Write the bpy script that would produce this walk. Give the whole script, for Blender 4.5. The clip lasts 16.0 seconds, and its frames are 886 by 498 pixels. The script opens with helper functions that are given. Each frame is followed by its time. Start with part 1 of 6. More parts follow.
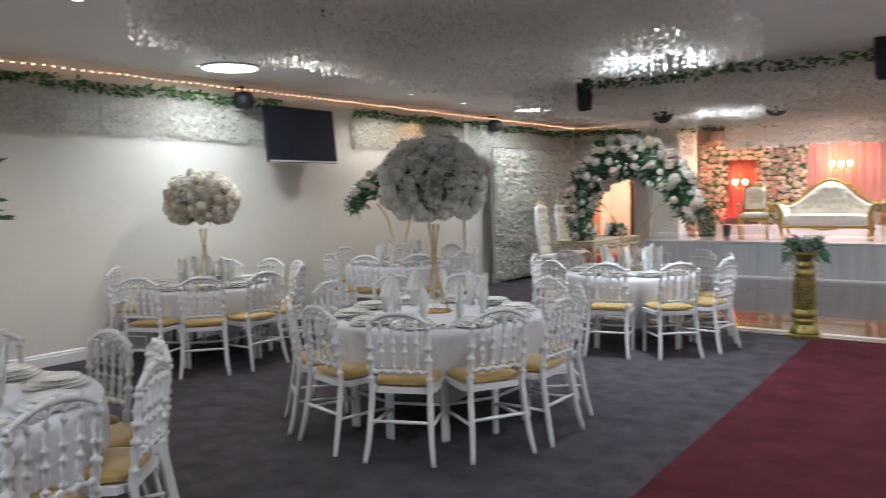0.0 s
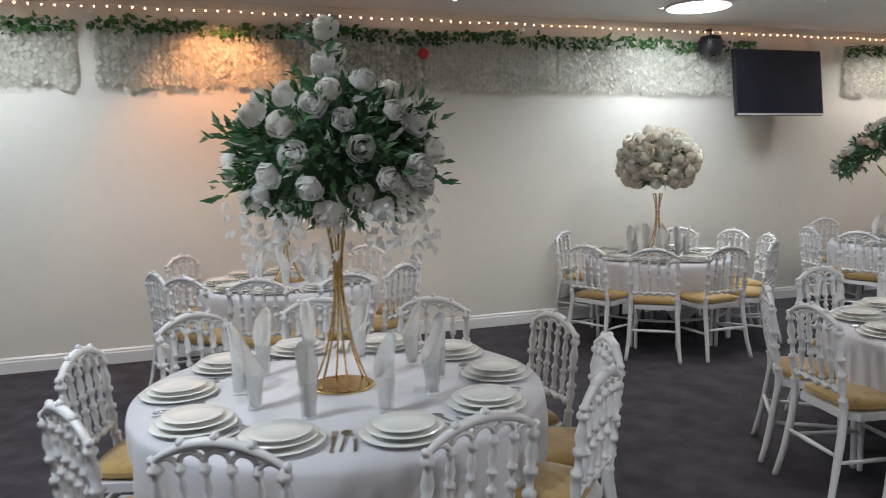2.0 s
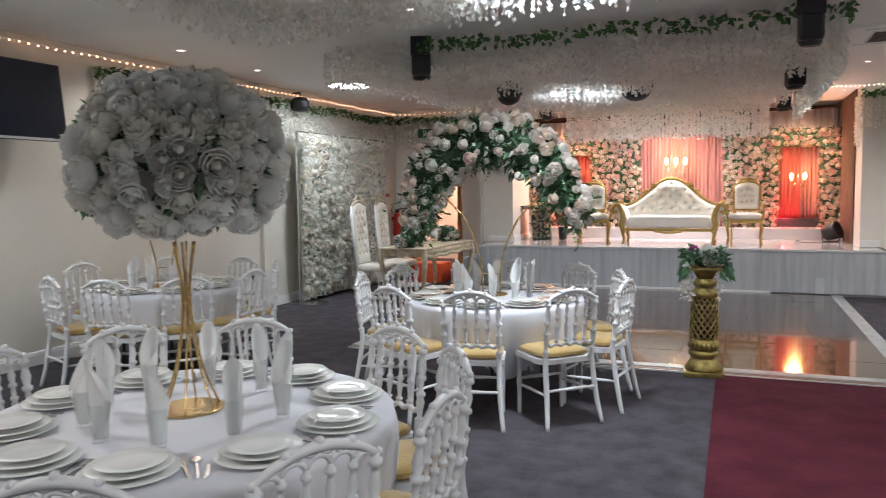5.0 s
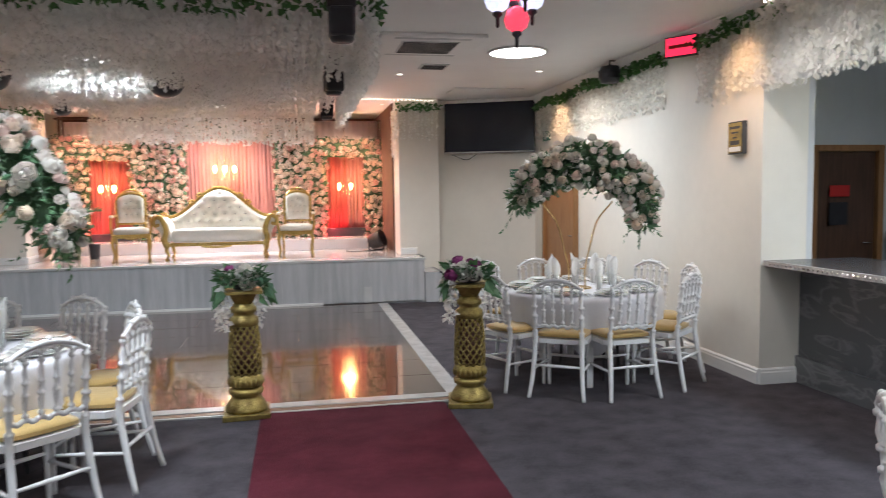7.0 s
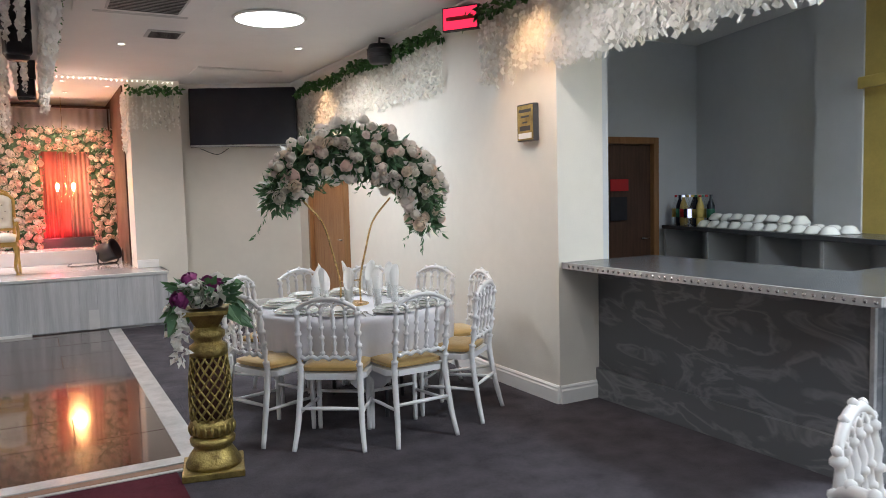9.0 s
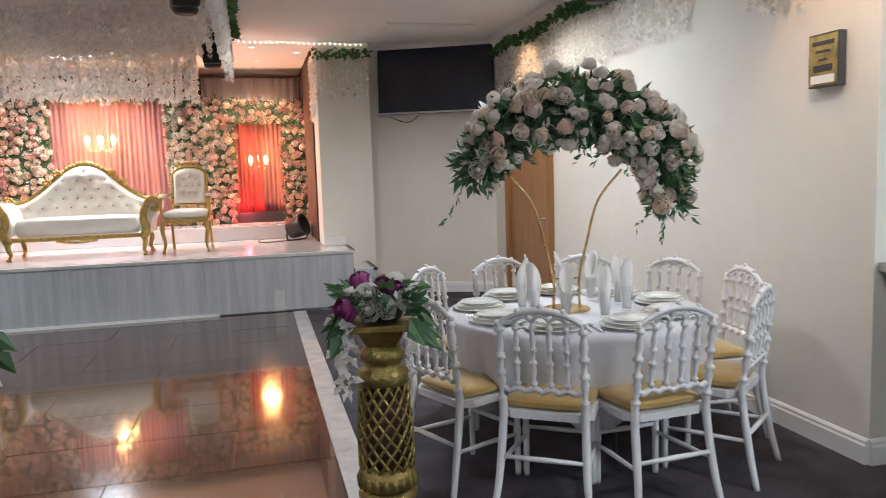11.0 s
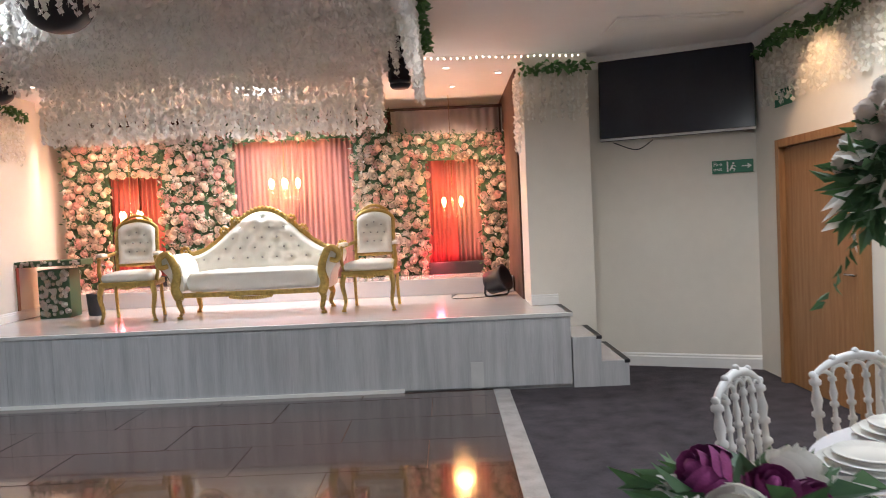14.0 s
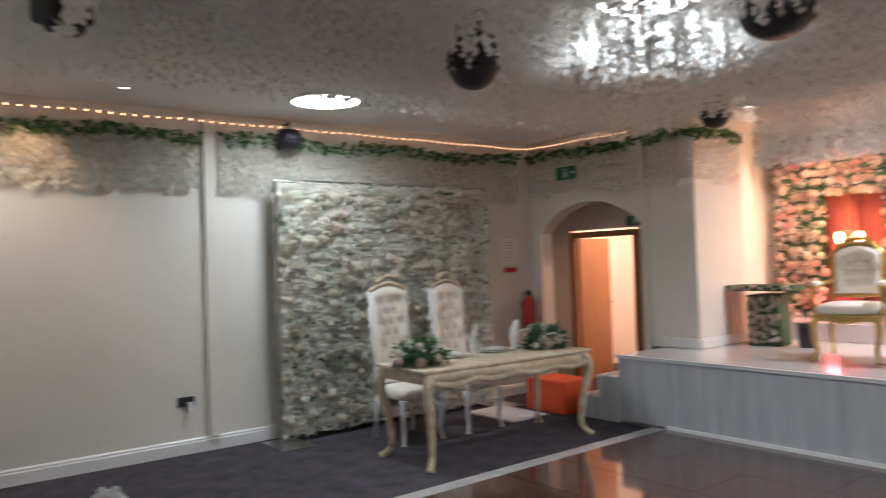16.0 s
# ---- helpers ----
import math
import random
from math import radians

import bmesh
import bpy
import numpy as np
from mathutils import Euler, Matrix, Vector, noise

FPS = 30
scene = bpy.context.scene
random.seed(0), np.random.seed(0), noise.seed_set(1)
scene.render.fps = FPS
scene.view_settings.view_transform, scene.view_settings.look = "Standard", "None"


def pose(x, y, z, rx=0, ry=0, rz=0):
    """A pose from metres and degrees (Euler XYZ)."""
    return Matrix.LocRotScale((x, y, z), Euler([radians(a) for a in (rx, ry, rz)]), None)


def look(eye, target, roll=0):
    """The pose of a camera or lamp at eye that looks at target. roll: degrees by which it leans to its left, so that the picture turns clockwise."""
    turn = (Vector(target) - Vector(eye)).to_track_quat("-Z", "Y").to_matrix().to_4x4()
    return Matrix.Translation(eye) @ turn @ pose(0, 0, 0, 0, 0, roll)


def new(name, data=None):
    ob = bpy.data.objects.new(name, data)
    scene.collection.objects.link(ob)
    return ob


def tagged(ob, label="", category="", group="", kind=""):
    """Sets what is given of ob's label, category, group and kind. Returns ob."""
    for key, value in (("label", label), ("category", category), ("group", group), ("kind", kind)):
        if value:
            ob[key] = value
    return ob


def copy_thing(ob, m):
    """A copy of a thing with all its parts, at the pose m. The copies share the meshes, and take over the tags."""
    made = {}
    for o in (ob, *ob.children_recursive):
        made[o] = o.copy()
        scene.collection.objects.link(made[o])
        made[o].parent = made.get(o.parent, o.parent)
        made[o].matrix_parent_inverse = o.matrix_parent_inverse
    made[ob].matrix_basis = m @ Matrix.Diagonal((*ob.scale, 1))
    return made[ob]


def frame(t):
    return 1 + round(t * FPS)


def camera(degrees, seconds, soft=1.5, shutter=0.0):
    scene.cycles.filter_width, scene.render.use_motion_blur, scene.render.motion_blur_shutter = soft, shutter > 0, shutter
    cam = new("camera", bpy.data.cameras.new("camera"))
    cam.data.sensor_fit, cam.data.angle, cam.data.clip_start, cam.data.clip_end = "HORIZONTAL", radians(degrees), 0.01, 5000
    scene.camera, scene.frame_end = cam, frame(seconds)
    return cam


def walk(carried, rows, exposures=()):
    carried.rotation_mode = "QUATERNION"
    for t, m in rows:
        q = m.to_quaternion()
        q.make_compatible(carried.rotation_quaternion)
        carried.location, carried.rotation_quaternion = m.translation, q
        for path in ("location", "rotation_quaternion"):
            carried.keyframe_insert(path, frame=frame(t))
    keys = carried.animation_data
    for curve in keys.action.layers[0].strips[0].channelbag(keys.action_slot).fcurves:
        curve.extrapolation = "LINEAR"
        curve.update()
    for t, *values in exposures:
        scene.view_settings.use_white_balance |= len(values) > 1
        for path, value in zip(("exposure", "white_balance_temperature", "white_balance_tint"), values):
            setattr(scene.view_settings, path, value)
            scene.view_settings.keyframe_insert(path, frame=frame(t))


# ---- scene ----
cam = camera(61.8, 16.0, soft=0.7, shutter=0.25)
PATH = [
    (0, (1.242, -0.754, 1.617), (0.057, 0.851, 1.472), -1.3),
    (0.5, (1.089, -0.602, 1.546), (-0.467, 0.646, 1.395), -0.6),
    (1, (0.917, -0.536, 1.627), (-0.885, 0.312, 1.442), -1.2),
    (1.5, (0.681, -0.439, 1.63), (-1.208, 0.179, 1.408), -1.1),
    (2, (0.43, -0.283, 1.624), (-1.437, 0.401, 1.4), -1.3),
    (2.5, (0.227, -0.042, 1.613), (-1.566, 0.819, 1.405), -1.0),
    (3, (0.091, 0.125, 1.613), (-1.531, 1.279, 1.415), -0.4),
    (3.5, (-0.088, 0.392, 1.587), (-1.392, 1.9, 1.423), 0.4),
    (4, (-0.125, 0.661, 1.589), (-1.216, 2.33, 1.439), 0.4),
    (4.2, (-0.134, 0.82, 1.59), (-1.15, 2.537, 1.441), 0.1),
    (6.3, (-0.044, 2.061, 1.588), (-0.142, 4.051, 1.414), -1.0),
    (6.5, (-0.028, 2.177, 1.586), (0.019, 4.17, 1.415), -1.0),
    (7, (0.056, 2.467, 1.582), (0.441, 4.424, 1.435), -0.8),
    (7.5, (0.201, 2.742, 1.573), (0.861, 4.626, 1.442), -0.8),
    (8, (0.357, 3.009, 1.602), (1.253, 4.792, 1.46), -1.5),
    (8.2, (0.38, 3.14, 1.569), (1.367, 4.875, 1.43), -1.5),
    (10.3, (0.738, 4.466, 1.508), (1.456, 6.322, 1.308), -1.5),
    (10.5, (0.756, 4.601, 1.51), (1.406, 6.481, 1.302), -1.6),
    (11, (0.833, 4.881, 1.525), (1.319, 6.809, 1.313), -1.8),
    (11.5, (0.849, 5.221, 1.502), (1.219, 7.176, 1.303), -1.8),
    (12, (0.888, 5.525, 1.512), (1.14, 7.499, 1.318), -2.2),
    (12.5, (0.906, 5.835, 1.527), (1.069, 7.82, 1.342), -2.2),
    (13, (0.911, 6.131, 1.521), (1.021, 8.121, 1.359), -2.3),
    (13.5, (0.866, 6.418, 1.533), (0.926, 8.413, 1.407), -2.5),
    (14, (0.834, 6.702, 1.502), (0.821, 8.7, 1.43), -2.6),
    (14.5, (0.777, 6.997, 1.499), (0.64, 8.993, 1.475), -3.3),
    (15, (0.691, 7.255, 1.549), (0.353, 9.226, 1.545), -3.6),
    (15.3, (0.633, 7.36, 1.548), (0.0, 9.258, 1.567), -3.6),
    (15.5, (0.611, 7.412, 1.534), (-0.337, 9.172, 1.585), -3.1),
    (15.6, (0.59, 7.428, 1.546), (-0.507, 9.1, 1.606), -2.3),
    (16, (0.477, 7.323, 1.619), (-1.084, 8.574, 1.656), -1.9),
]
walk(cam, [(t, look(eye, target, roll)) for t, eye, target, roll in PATH], [(0, 0.22), (1, 0.10), (2.5, 0.18), (4, 0.16), (8, 0.34), (10.5, 0.24), (12, 0.14), (14.5, 0.1), (16, -0.04)])

# ---- world and large lights ----
world = bpy.data.worlds.new("world")
scene.world = world
world.use_nodes = True
world.node_tree.nodes["Background"].inputs[0].default_value = (0.8, 0.85, 1.0, 1)
world.node_tree.nodes["Background"].inputs[1].default_value = 0.03
# The last entry is an unseen lamp, added to brighten the bar alcove.
PANELS = [(-5.42, 4.46), (-5.1, 10.55), (-1.2, 5.9), (2.36, 10.0), (-1.95, 10.8), (-1.2, 14.9), (2.2, 2.5), (-1.6, -1.6), (-5.4, -1.6), (4.9, 4.6)]
CEIL = 3.06


def disc_light(name, x, y, z, power, size, colour, spread):
    d = bpy.data.lights.new(name, "AREA")
    d.shape, d.size, d.energy, d.color = "DISK", size, power, colour
    d.spread = radians(spread)
    ob = new(name, d)
    ob.location = (x, y, z)
    return ob


PANEL_POWER = {0: 26, 1: 32, 8: 24, 9: 115, 6: 50, 7: 44, 5: 92, 4: 32, 2: 42, 3: 36}
for i, (x, y) in enumerate(PANELS):
    disc_light("panel_light", x, y, CEIL - 0.06, PANEL_POWER.get(i, 60), 0.56, (0.83, 0.93, 1.03), 128 if i in (2, 4) else 168)


def spot_light(x, y, z, power, colour, target, angle=70, size=0.04):
    d = bpy.data.lights.new("spot_light", "SPOT")
    d.energy, d.color, d.spot_size, d.spot_blend, d.shadow_soft_size = power, colour, radians(angle), 0.6, size
    ob = new("spot_light", d)
    ob.matrix_world = look((x, y, z), target)
    return ob


def point_light(x, y, z, power, colour, size=0.05):
    d = bpy.data.lights.new("bulb_light", "POINT")
    d.energy, d.color, d.shadow_soft_size = power, colour, size
    ob = new("bulb_light", d)
    ob.location = (x, y, z)


WARM = (1.0, 0.62, 0.36)
DOWN = [(-4.0, 2.05), (-3.9, 3.95), (-5.45, 7.6), (1.34, 11.6), (3.0, 11.2), (2.9, 7.1), (1.3, 6.6), (-3.6, -0.2), (0.6, 1.6)]
for x, y in DOWN:
    spot_light(x, y, CEIL - 0.03, 58, (1.0, 0.95, 0.92), (x, y, 0), 150)
spot_light(-5.75, 0.2, CEIL - 0.05, 60, (1.0, 0.45, 0.2), (-6.38, 0.2, 1.9), 95)
spot_light(-5.7, 8.4, CEIL - 0.06, 18, WARM, (-6.15, 8.4, 2.2), 80)
spot_light(3.3, 8.0, CEIL - 0.06, 28, WARM, (3.7, 8.0, 2.2), 80)
spot_light(3.3, 12.3, CEIL - 0.06, 35, WARM, (3.7, 12.3, 2.2), 80)
spot_light(0.97, 15.3, 2.98, 70, (1.0, 0.55, 0.34), (0.97, 16.0, 1.2), 110)
spot_light(-3.2, 15.2, 2.98, 90, (1.0, 0.5, 0.34), (-3.2, 16.0, 1.2), 120)
# Added fill from the stage front, to lift the rose panels.
for x, e in ((-3.3, 190), (-1.15, 200), (0.9, 210)):
    spot_light(x, 14.25, 2.98, e, (1.0, 0.62, 0.48), (x, 16.0, 1.75), 62)
for x, y, z, e in ((-1.15, 15.95, 2.0, 42), (0.92, 15.95, 1.72, 24), (-3.08, 15.95, 1.72, 24)):
    point_light(x, y - 0.12, z + 0.06, e, (1.0, 0.52, 0.2), 0.08)
point_light(0.72, 15.9, 1.06, 14, (1.0, 0.05, 0.08), 0.05)
point_light(-3.3, 15.9, 1.06, 9, (1.0, 0.08, 0.1), 0.05)
point_light(-5.2, 16.0, 2.4, 140, (1.0, 0.55, 0.42), 0.15)

# ---- materials ----


def material(name, colour, rough=0.5, metal=0.0, var=0.0, scale=8.0, bump=0.0, bscale=60.0, emit=None, colour2=None, spec=0.5, sheen=0.0, trans=0.0, stretch=(1, 1, 1), rand=None, coat=0.0, detail=6.0):
    m = bpy.data.materials.new(name)
    m.use_nodes = True
    t = m.node_tree
    b = t.nodes["Principled BSDF"]
    b.inputs["Base Color"].default_value = (*colour, 1)
    b.inputs["Roughness"].default_value = rough
    b.inputs["Metallic"].default_value = metal
    b.inputs["Specular IOR Level"].default_value = spec
    b.inputs["Sheen Weight"].default_value = sheen
    b.inputs["Transmission Weight"].default_value = trans
    b.inputs["Coat Weight"].default_value = coat
    if emit:
        b.inputs["Emission Color"].default_value = (*emit[0], 1)
        b.inputs["Emission Strength"].default_value = emit[1]
    co = t.nodes.new("ShaderNodeTexCoord")
    mp = t.nodes.new("ShaderNodeMapping")
    mp.inputs["Scale"].default_value = stretch
    t.links.new(co.outputs["Object"], mp.inputs[0])
    base = None
    if rand:
        oi = t.nodes.new("ShaderNodeObjectInfo")
        ramp = t.nodes.new("ShaderNodeValToRGB")
        ramp.color_ramp.interpolation = "CONSTANT"
        els = ramp.color_ramp.elements
        while len(els) < len(rand):
            els.new(0.5)
        for i, c in enumerate(rand):
            els[i].position = i / len(rand)
            els[i].color = (*c, 1)
        t.links.new(oi.outputs["Random"], ramp.inputs[0])
        base = ramp.outputs[0]
        t.links.new(base, b.inputs["Base Color"])
    if var or colour2:
        n = t.nodes.new("ShaderNodeTexNoise")
        n.inputs["Scale"].default_value = scale
        n.inputs["Detail"].default_value = detail
        t.links.new(mp.outputs[0], n.inputs[0])
        n2 = t.nodes.new("ShaderNodeTexNoise")
        n2.inputs["Scale"].default_value = scale * 9
        t.links.new(mp.outputs[0], n2.inputs[0])
        add = t.nodes.new("ShaderNodeMath")
        add.operation = "MULTIPLY_ADD"
        add.inputs[1].default_value = 0.35
        t.links.new(n2.outputs[0], add.inputs[0])
        t.links.new(n.outputs[0], add.inputs[2])
        r = t.nodes.new("ShaderNodeMapRange")
        r.inputs[1].default_value, r.inputs[2].default_value = 0.45, 0.9
        t.links.new(add.outputs[0], r.inputs[0])
        mix = t.nodes.new("ShaderNodeMix")
        mix.data_type = "RGBA"
        t.links.new(r.outputs[0], mix.inputs[0])
        c2 = colour2 or tuple(c * (1 - var) for c in colour)
        if base:
            mix.blend_type = "MULTIPLY"
            t.links.new(base, mix.inputs[6])
            mix.inputs[7].default_value = (1 - var, 1 - var, 1 - var, 1)
        else:
            mix.inputs[6].default_value = (*colour, 1)
            mix.inputs[7].default_value = (*c2, 1)
        t.links.new(mix.outputs[2], b.inputs["Base Color"])
        rr = t.nodes.new("ShaderNodeMapRange")
        rr.inputs[3].default_value, rr.inputs[4].default_value = rough * 0.85, min(1, rough * 1.25)
        t.links.new(n.outputs[0], rr.inputs[0])
        t.links.new(rr.outputs[0], b.inputs["Roughness"])
    if bump:
        nb = t.nodes.new("ShaderNodeTexNoise")
        nb.inputs["Scale"].default_value = bscale
        nb.inputs["Detail"].default_value = 4
        t.links.new(mp.outputs[0], nb.inputs[0])
        bp = t.nodes.new("ShaderNodeBump")
        bp.inputs["Strength"].default_value = bump
        bp.inputs["Distance"].default_value = 0.01
        t.links.new(nb.outputs[0], bp.inputs["Height"])
        t.links.new(bp.outputs[0], b.inputs["Normal"])
    return m


WALL = material("cream_paint", (0.74, 0.71, 0.645), 0.6, var=0.08, scale=1.2, bump=0.12, bscale=90)
GREYWALL = material("grey_paint", (0.60, 0.62, 0.64), 0.6, var=0.08, scale=1.2, bump=0.1, bscale=90)
CEILM = material("ceiling_paint", (0.82, 0.82, 0.81), 0.7, var=0.05, scale=1.5, bump=0.08, bscale=70)
TRIM = material("white_gloss", (0.78, 0.78, 0.77), 0.3, var=0.06, scale=5)
CARPET = material("carpet", (0.092, 0.084, 0.096), 0.95, colour2=(0.052, 0.047, 0.056), scale=5.5, bump=0.8, bscale=260, spec=0.1)
RED = material("red_carpet", (0.105, 0.020, 0.033), 0.95, colour2=(0.062, 0.012, 0.019), scale=3.0, bump=0.8, bscale=260, spec=0.1)
CHAIR = material("chair_white", (0.72, 0.72, 0.73), 0.32, var=0.06, scale=9)
CUSH = material("gold_velvet", (0.50, 0.33, 0.11), 0.75, var=0.3, scale=7, bump=0.25, bscale=40, sheen=0.4)
CLOTH = material("white_cloth", (0.62, 0.62, 0.66), 0.85, var=0.05, scale=4, bump=0.25, bscale=14, sheen=0.2)
NAPKIN = material("napkin_white", (0.88, 0.88, 0.88), 0.8, var=0.06, scale=20, bump=0.2, bscale=50)
CHINA = material("white_china", (0.80, 0.81, 0.78), 0.12, var=0.03, scale=10, coat=0.4)
STEEL = material("steel", (0.62, 0.62, 0.62), 0.2, 1.0, var=0.1, scale=30)
GLASS = material("clear_glass", (0.96, 0.98, 0.98), 0.03, trans=1.0)
GOLD = material("gold_metal", (0.72, 0.50, 0.22), 0.25, 1.0, var=0.15, scale=20)
GOLDP = material("gold_paint", (0.62, 0.44, 0.14), 0.33, 0.75, var=0.4, scale=26, bump=0.5, bscale=45)
BRASS = material("aged_brass", (0.40, 0.31, 0.10), 0.38, 0.8, colour2=(0.16, 0.11, 0.04), scale=14, bump=0.5, bscale=60)
BLACK = material("black_plastic", (0.02, 0.02, 0.025), 0.4, var=0.3, scale=12)
SCREEN = material("dark_screen", (0.022, 0.026, 0.042), 0.22, var=0.2, scale=3)
LEAF = material("leaf", (0.085, 0.19, 0.080), 0.55, colour2=(0.035, 0.095, 0.060), scale=6, sheen=0.1)
IVY = material("ivy", (0.09, 0.24, 0.06), 0.5, colour2=(0.035, 0.11, 0.03), scale=8)
PETAL = material("white_petal", (0.84, 0.84, 0.80), 0.7, var=0.12, scale=12, rand=[(0.84, 0.83, 0.78), (0.86, 0.86, 0.84), (0.82, 0.79, 0.72)])
IVORY = material("ivory_petal", (0.78, 0.73, 0.62), 0.7, var=0.14, scale=12, rand=[(0.80, 0.76, 0.66), (0.76, 0.70, 0.62), (0.80, 0.80, 0.74)])
MIXP = material("mixed_petal", (0.8, 0.6, 0.55), 0.7, var=0.12, scale=12, rand=[(0.80, 0.79, 0.74), (0.80, 0.78, 0.74), (0.78, 0.56, 0.50), (0.80, 0.78, 0.72), (0.78, 0.64, 0.50), (0.8, 0.72, 0.68)])
PINKP = material("blush_petal", (0.8, 0.6, 0.55), 0.7, var=0.12, scale=12, rand=[(0.80, 0.66, 0.56), (0.80, 0.76, 0.68), (0.76, 0.48, 0.42), (0.80, 0.70, 0.58), (0.74, 0.40, 0.38), (0.8, 0.74, 0.66), (0.78, 0.60, 0.5)])
PURPLE = material("purple_petal", (0.32, 0.05, 0.22), 0.65, var=0.3, scale=12)
STRAND = material("white_blossom", (0.84, 0.84, 0.83), 0.75, var=0.12, scale=3)
STRANDC = material("cream_blossom", (0.85, 0.84, 0.77), 0.75, var=0.10, scale=5)
PINKD = material("pink_drape", (0.58, 0.25, 0.22), 0.6, var=0.3, scale=5, bump=0.3, bscale=80, sheen=0.3, stretch=(4, 4, 0.4))
REDD = material("red_drape", (0.50, 0.10, 0.09), 0.6, var=0.35, scale=5, bump=0.3, bscale=80, sheen=0.3, stretch=(4, 4, 0.4))
WHITED = material("white_drape", (0.74, 0.68, 0.66), 0.7, var=0.1, scale=5)
BROWN = material("brown_cloth", (0.10, 0.045, 0.03), 0.8, var=0.3, scale=3)
LEATHER = material("ivory_leather", (0.80, 0.76, 0.68), 0.35, var=0.06, scale=10, bump=0.15, bscale=120)
WOOD = material("oak_door", (0.34, 0.17, 0.07), 0.4, colour2=(0.22, 0.10, 0.035), scale=3, stretch=(9, 9, 0.7), bump=0.1, bscale=30)
DWOOD = material("dark_door", (0.10, 0.05, 0.03), 0.45, colour2=(0.05, 0.025, 0.015), scale=3, stretch=(9, 9, 0.7))
LAM = material("grey_laminate", (0.50, 0.51, 0.53), 0.42, colour2=(0.34, 0.35, 0.37), scale=2.2, stretch=(5, 5, 0.35), bump=0.05)
STAGEF = material("stage_floor", (0.66, 0.62, 0.62), 0.14, var=0.1, scale=2, stretch=(0.6, 5, 1), coat=0.3)
DANCE = material("dance_floor", (0.075, 0.036, 0.028), 0.11, colour2=(0.036, 0.020, 0.017), scale=2.6, stretch=(0.7, 3, 1), bump=0.04, bscale=7, coat=0.5, rand=[(0.070, 0.036, 0.028), (0.055, 0.032, 0.026), (0.080, 0.040, 0.031), (0.064, 0.036, 0.030)], var=0.4)
DEDGE = material("brown_edge", (0.22, 0.11, 0.06), 0.4, var=0.3, scale=6)
ALU = material("grey_strip", (0.50, 0.50, 0.50), 0.38, 0.3, colour2=(0.33, 0.33, 0.33), scale=8)
BARTOP = material("bar_top", (0.085, 0.09, 0.10), 0.22, var=0.3, scale=6)
YELLOW = material("yellow_tile", (0.62, 0.47, 0.13), 0.45, var=0.2, scale=4, bump=0.1)
LEDM = material("panel_glow", (0.9, 0.9, 0.9), 0.5, emit=((0.93, 0.98, 1.0), 9.0))
BULB = material("bulb_glow", (1, 0.8, 0.5), 0.5, emit=((1.0, 0.55, 0.18), 22.0))
FAIRY = material("fairy_glow", (1, 0.7, 0.5), 0.5, emit=((1.0, 0.50, 0.28), 7.0))
FAIRYW = material("fairy_white", (1, 0.9, 0.8), 0.5, emit=((1.0, 0.86, 0.7), 8.0))
SPOTG = material("spot_glow", (1, 0.95, 0.85), 0.5, emit=((1.0, 0.93, 0.82), 10.0))
REDLED = material("red_led", (0.5, 0.0, 0.03), 0.5, emit=((1.0, 0.03, 0.09), 1.1))
GREEN = material("sign_green", (0.02, 0.16, 0.09), 0.4)
PAPER = material("paper", (0.78, 0.78, 0.76), 0.7)
REDPAINT = material("red_paint", (0.45, 0.02, 0.02), 0.35)
ORANGE = material("orange_plastic", (0.75, 0.09, 0.02), 0.5, var=0.2)
MOSR = material("red_mosaic", (0.6, 0.03, 0.09), 0.25, var=0.5, scale=40, emit=((1.0, 0.07, 0.12), 1.0))
MOSB = material("blue_mosaic", (0.5, 0.5, 0.8), 0.25, colour2=(0.1, 0.12, 0.5), scale=40, emit=((0.7, 0.75, 1.0), 1.0))
CREAMGOLD = material("antique_cream", (0.66, 0.60, 0.48), 0.45, colour2=(0.42, 0.32, 0.18), scale=14, bump=0.3, bscale=50)
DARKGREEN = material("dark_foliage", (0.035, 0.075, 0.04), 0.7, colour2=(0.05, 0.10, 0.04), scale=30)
TILEW = material("grey_tile_paint", (0.55, 0.56, 0.56), 0.5, var=0.1)


def marble(name, base, vein):
    m = material(name, base, 0.3, var=0.3, scale=2)
    t = m.node_tree
    b = t.nodes["Principled BSDF"]
    w = t.nodes.new("ShaderNodeTexNoise")
    w.inputs["Scale"].default_value, w.inputs["Detail"].default_value, w.inputs["Distortion"].default_value = 1.7, 9, 1.6
    co = t.nodes.new("ShaderNodeTexCoord")
    mp = t.nodes.new("ShaderNodeMapping")
    mp.inputs["Rotation"].default_value = (0.5, 0.6, 0.3)
    mp.inputs["Scale"].default_value = (1, 1, 2.5)
    t.links.new(co.outputs["Object"], mp.inputs[0])
    t.links.new(mp.outputs[0], w.inputs[0])
    r = t.nodes.new("ShaderNodeValToRGB")
    e = r.color_ramp.elements
    e[0].position, e[0].color = 0.44, (*base, 1)
    e[1].position, e[1].color = 0.56, (*base, 1)
    k = e.new(0.50)
    k.color = (*vein, 1)
    t.links.new(w.outputs[0], r.inputs[0])
    t.links.new(r.outputs[0], b.inputs["Base Color"])
    return m


MARBLE = marble("grey_marble", (0.105, 0.11, 0.118), (0.19, 0.19, 0.20))


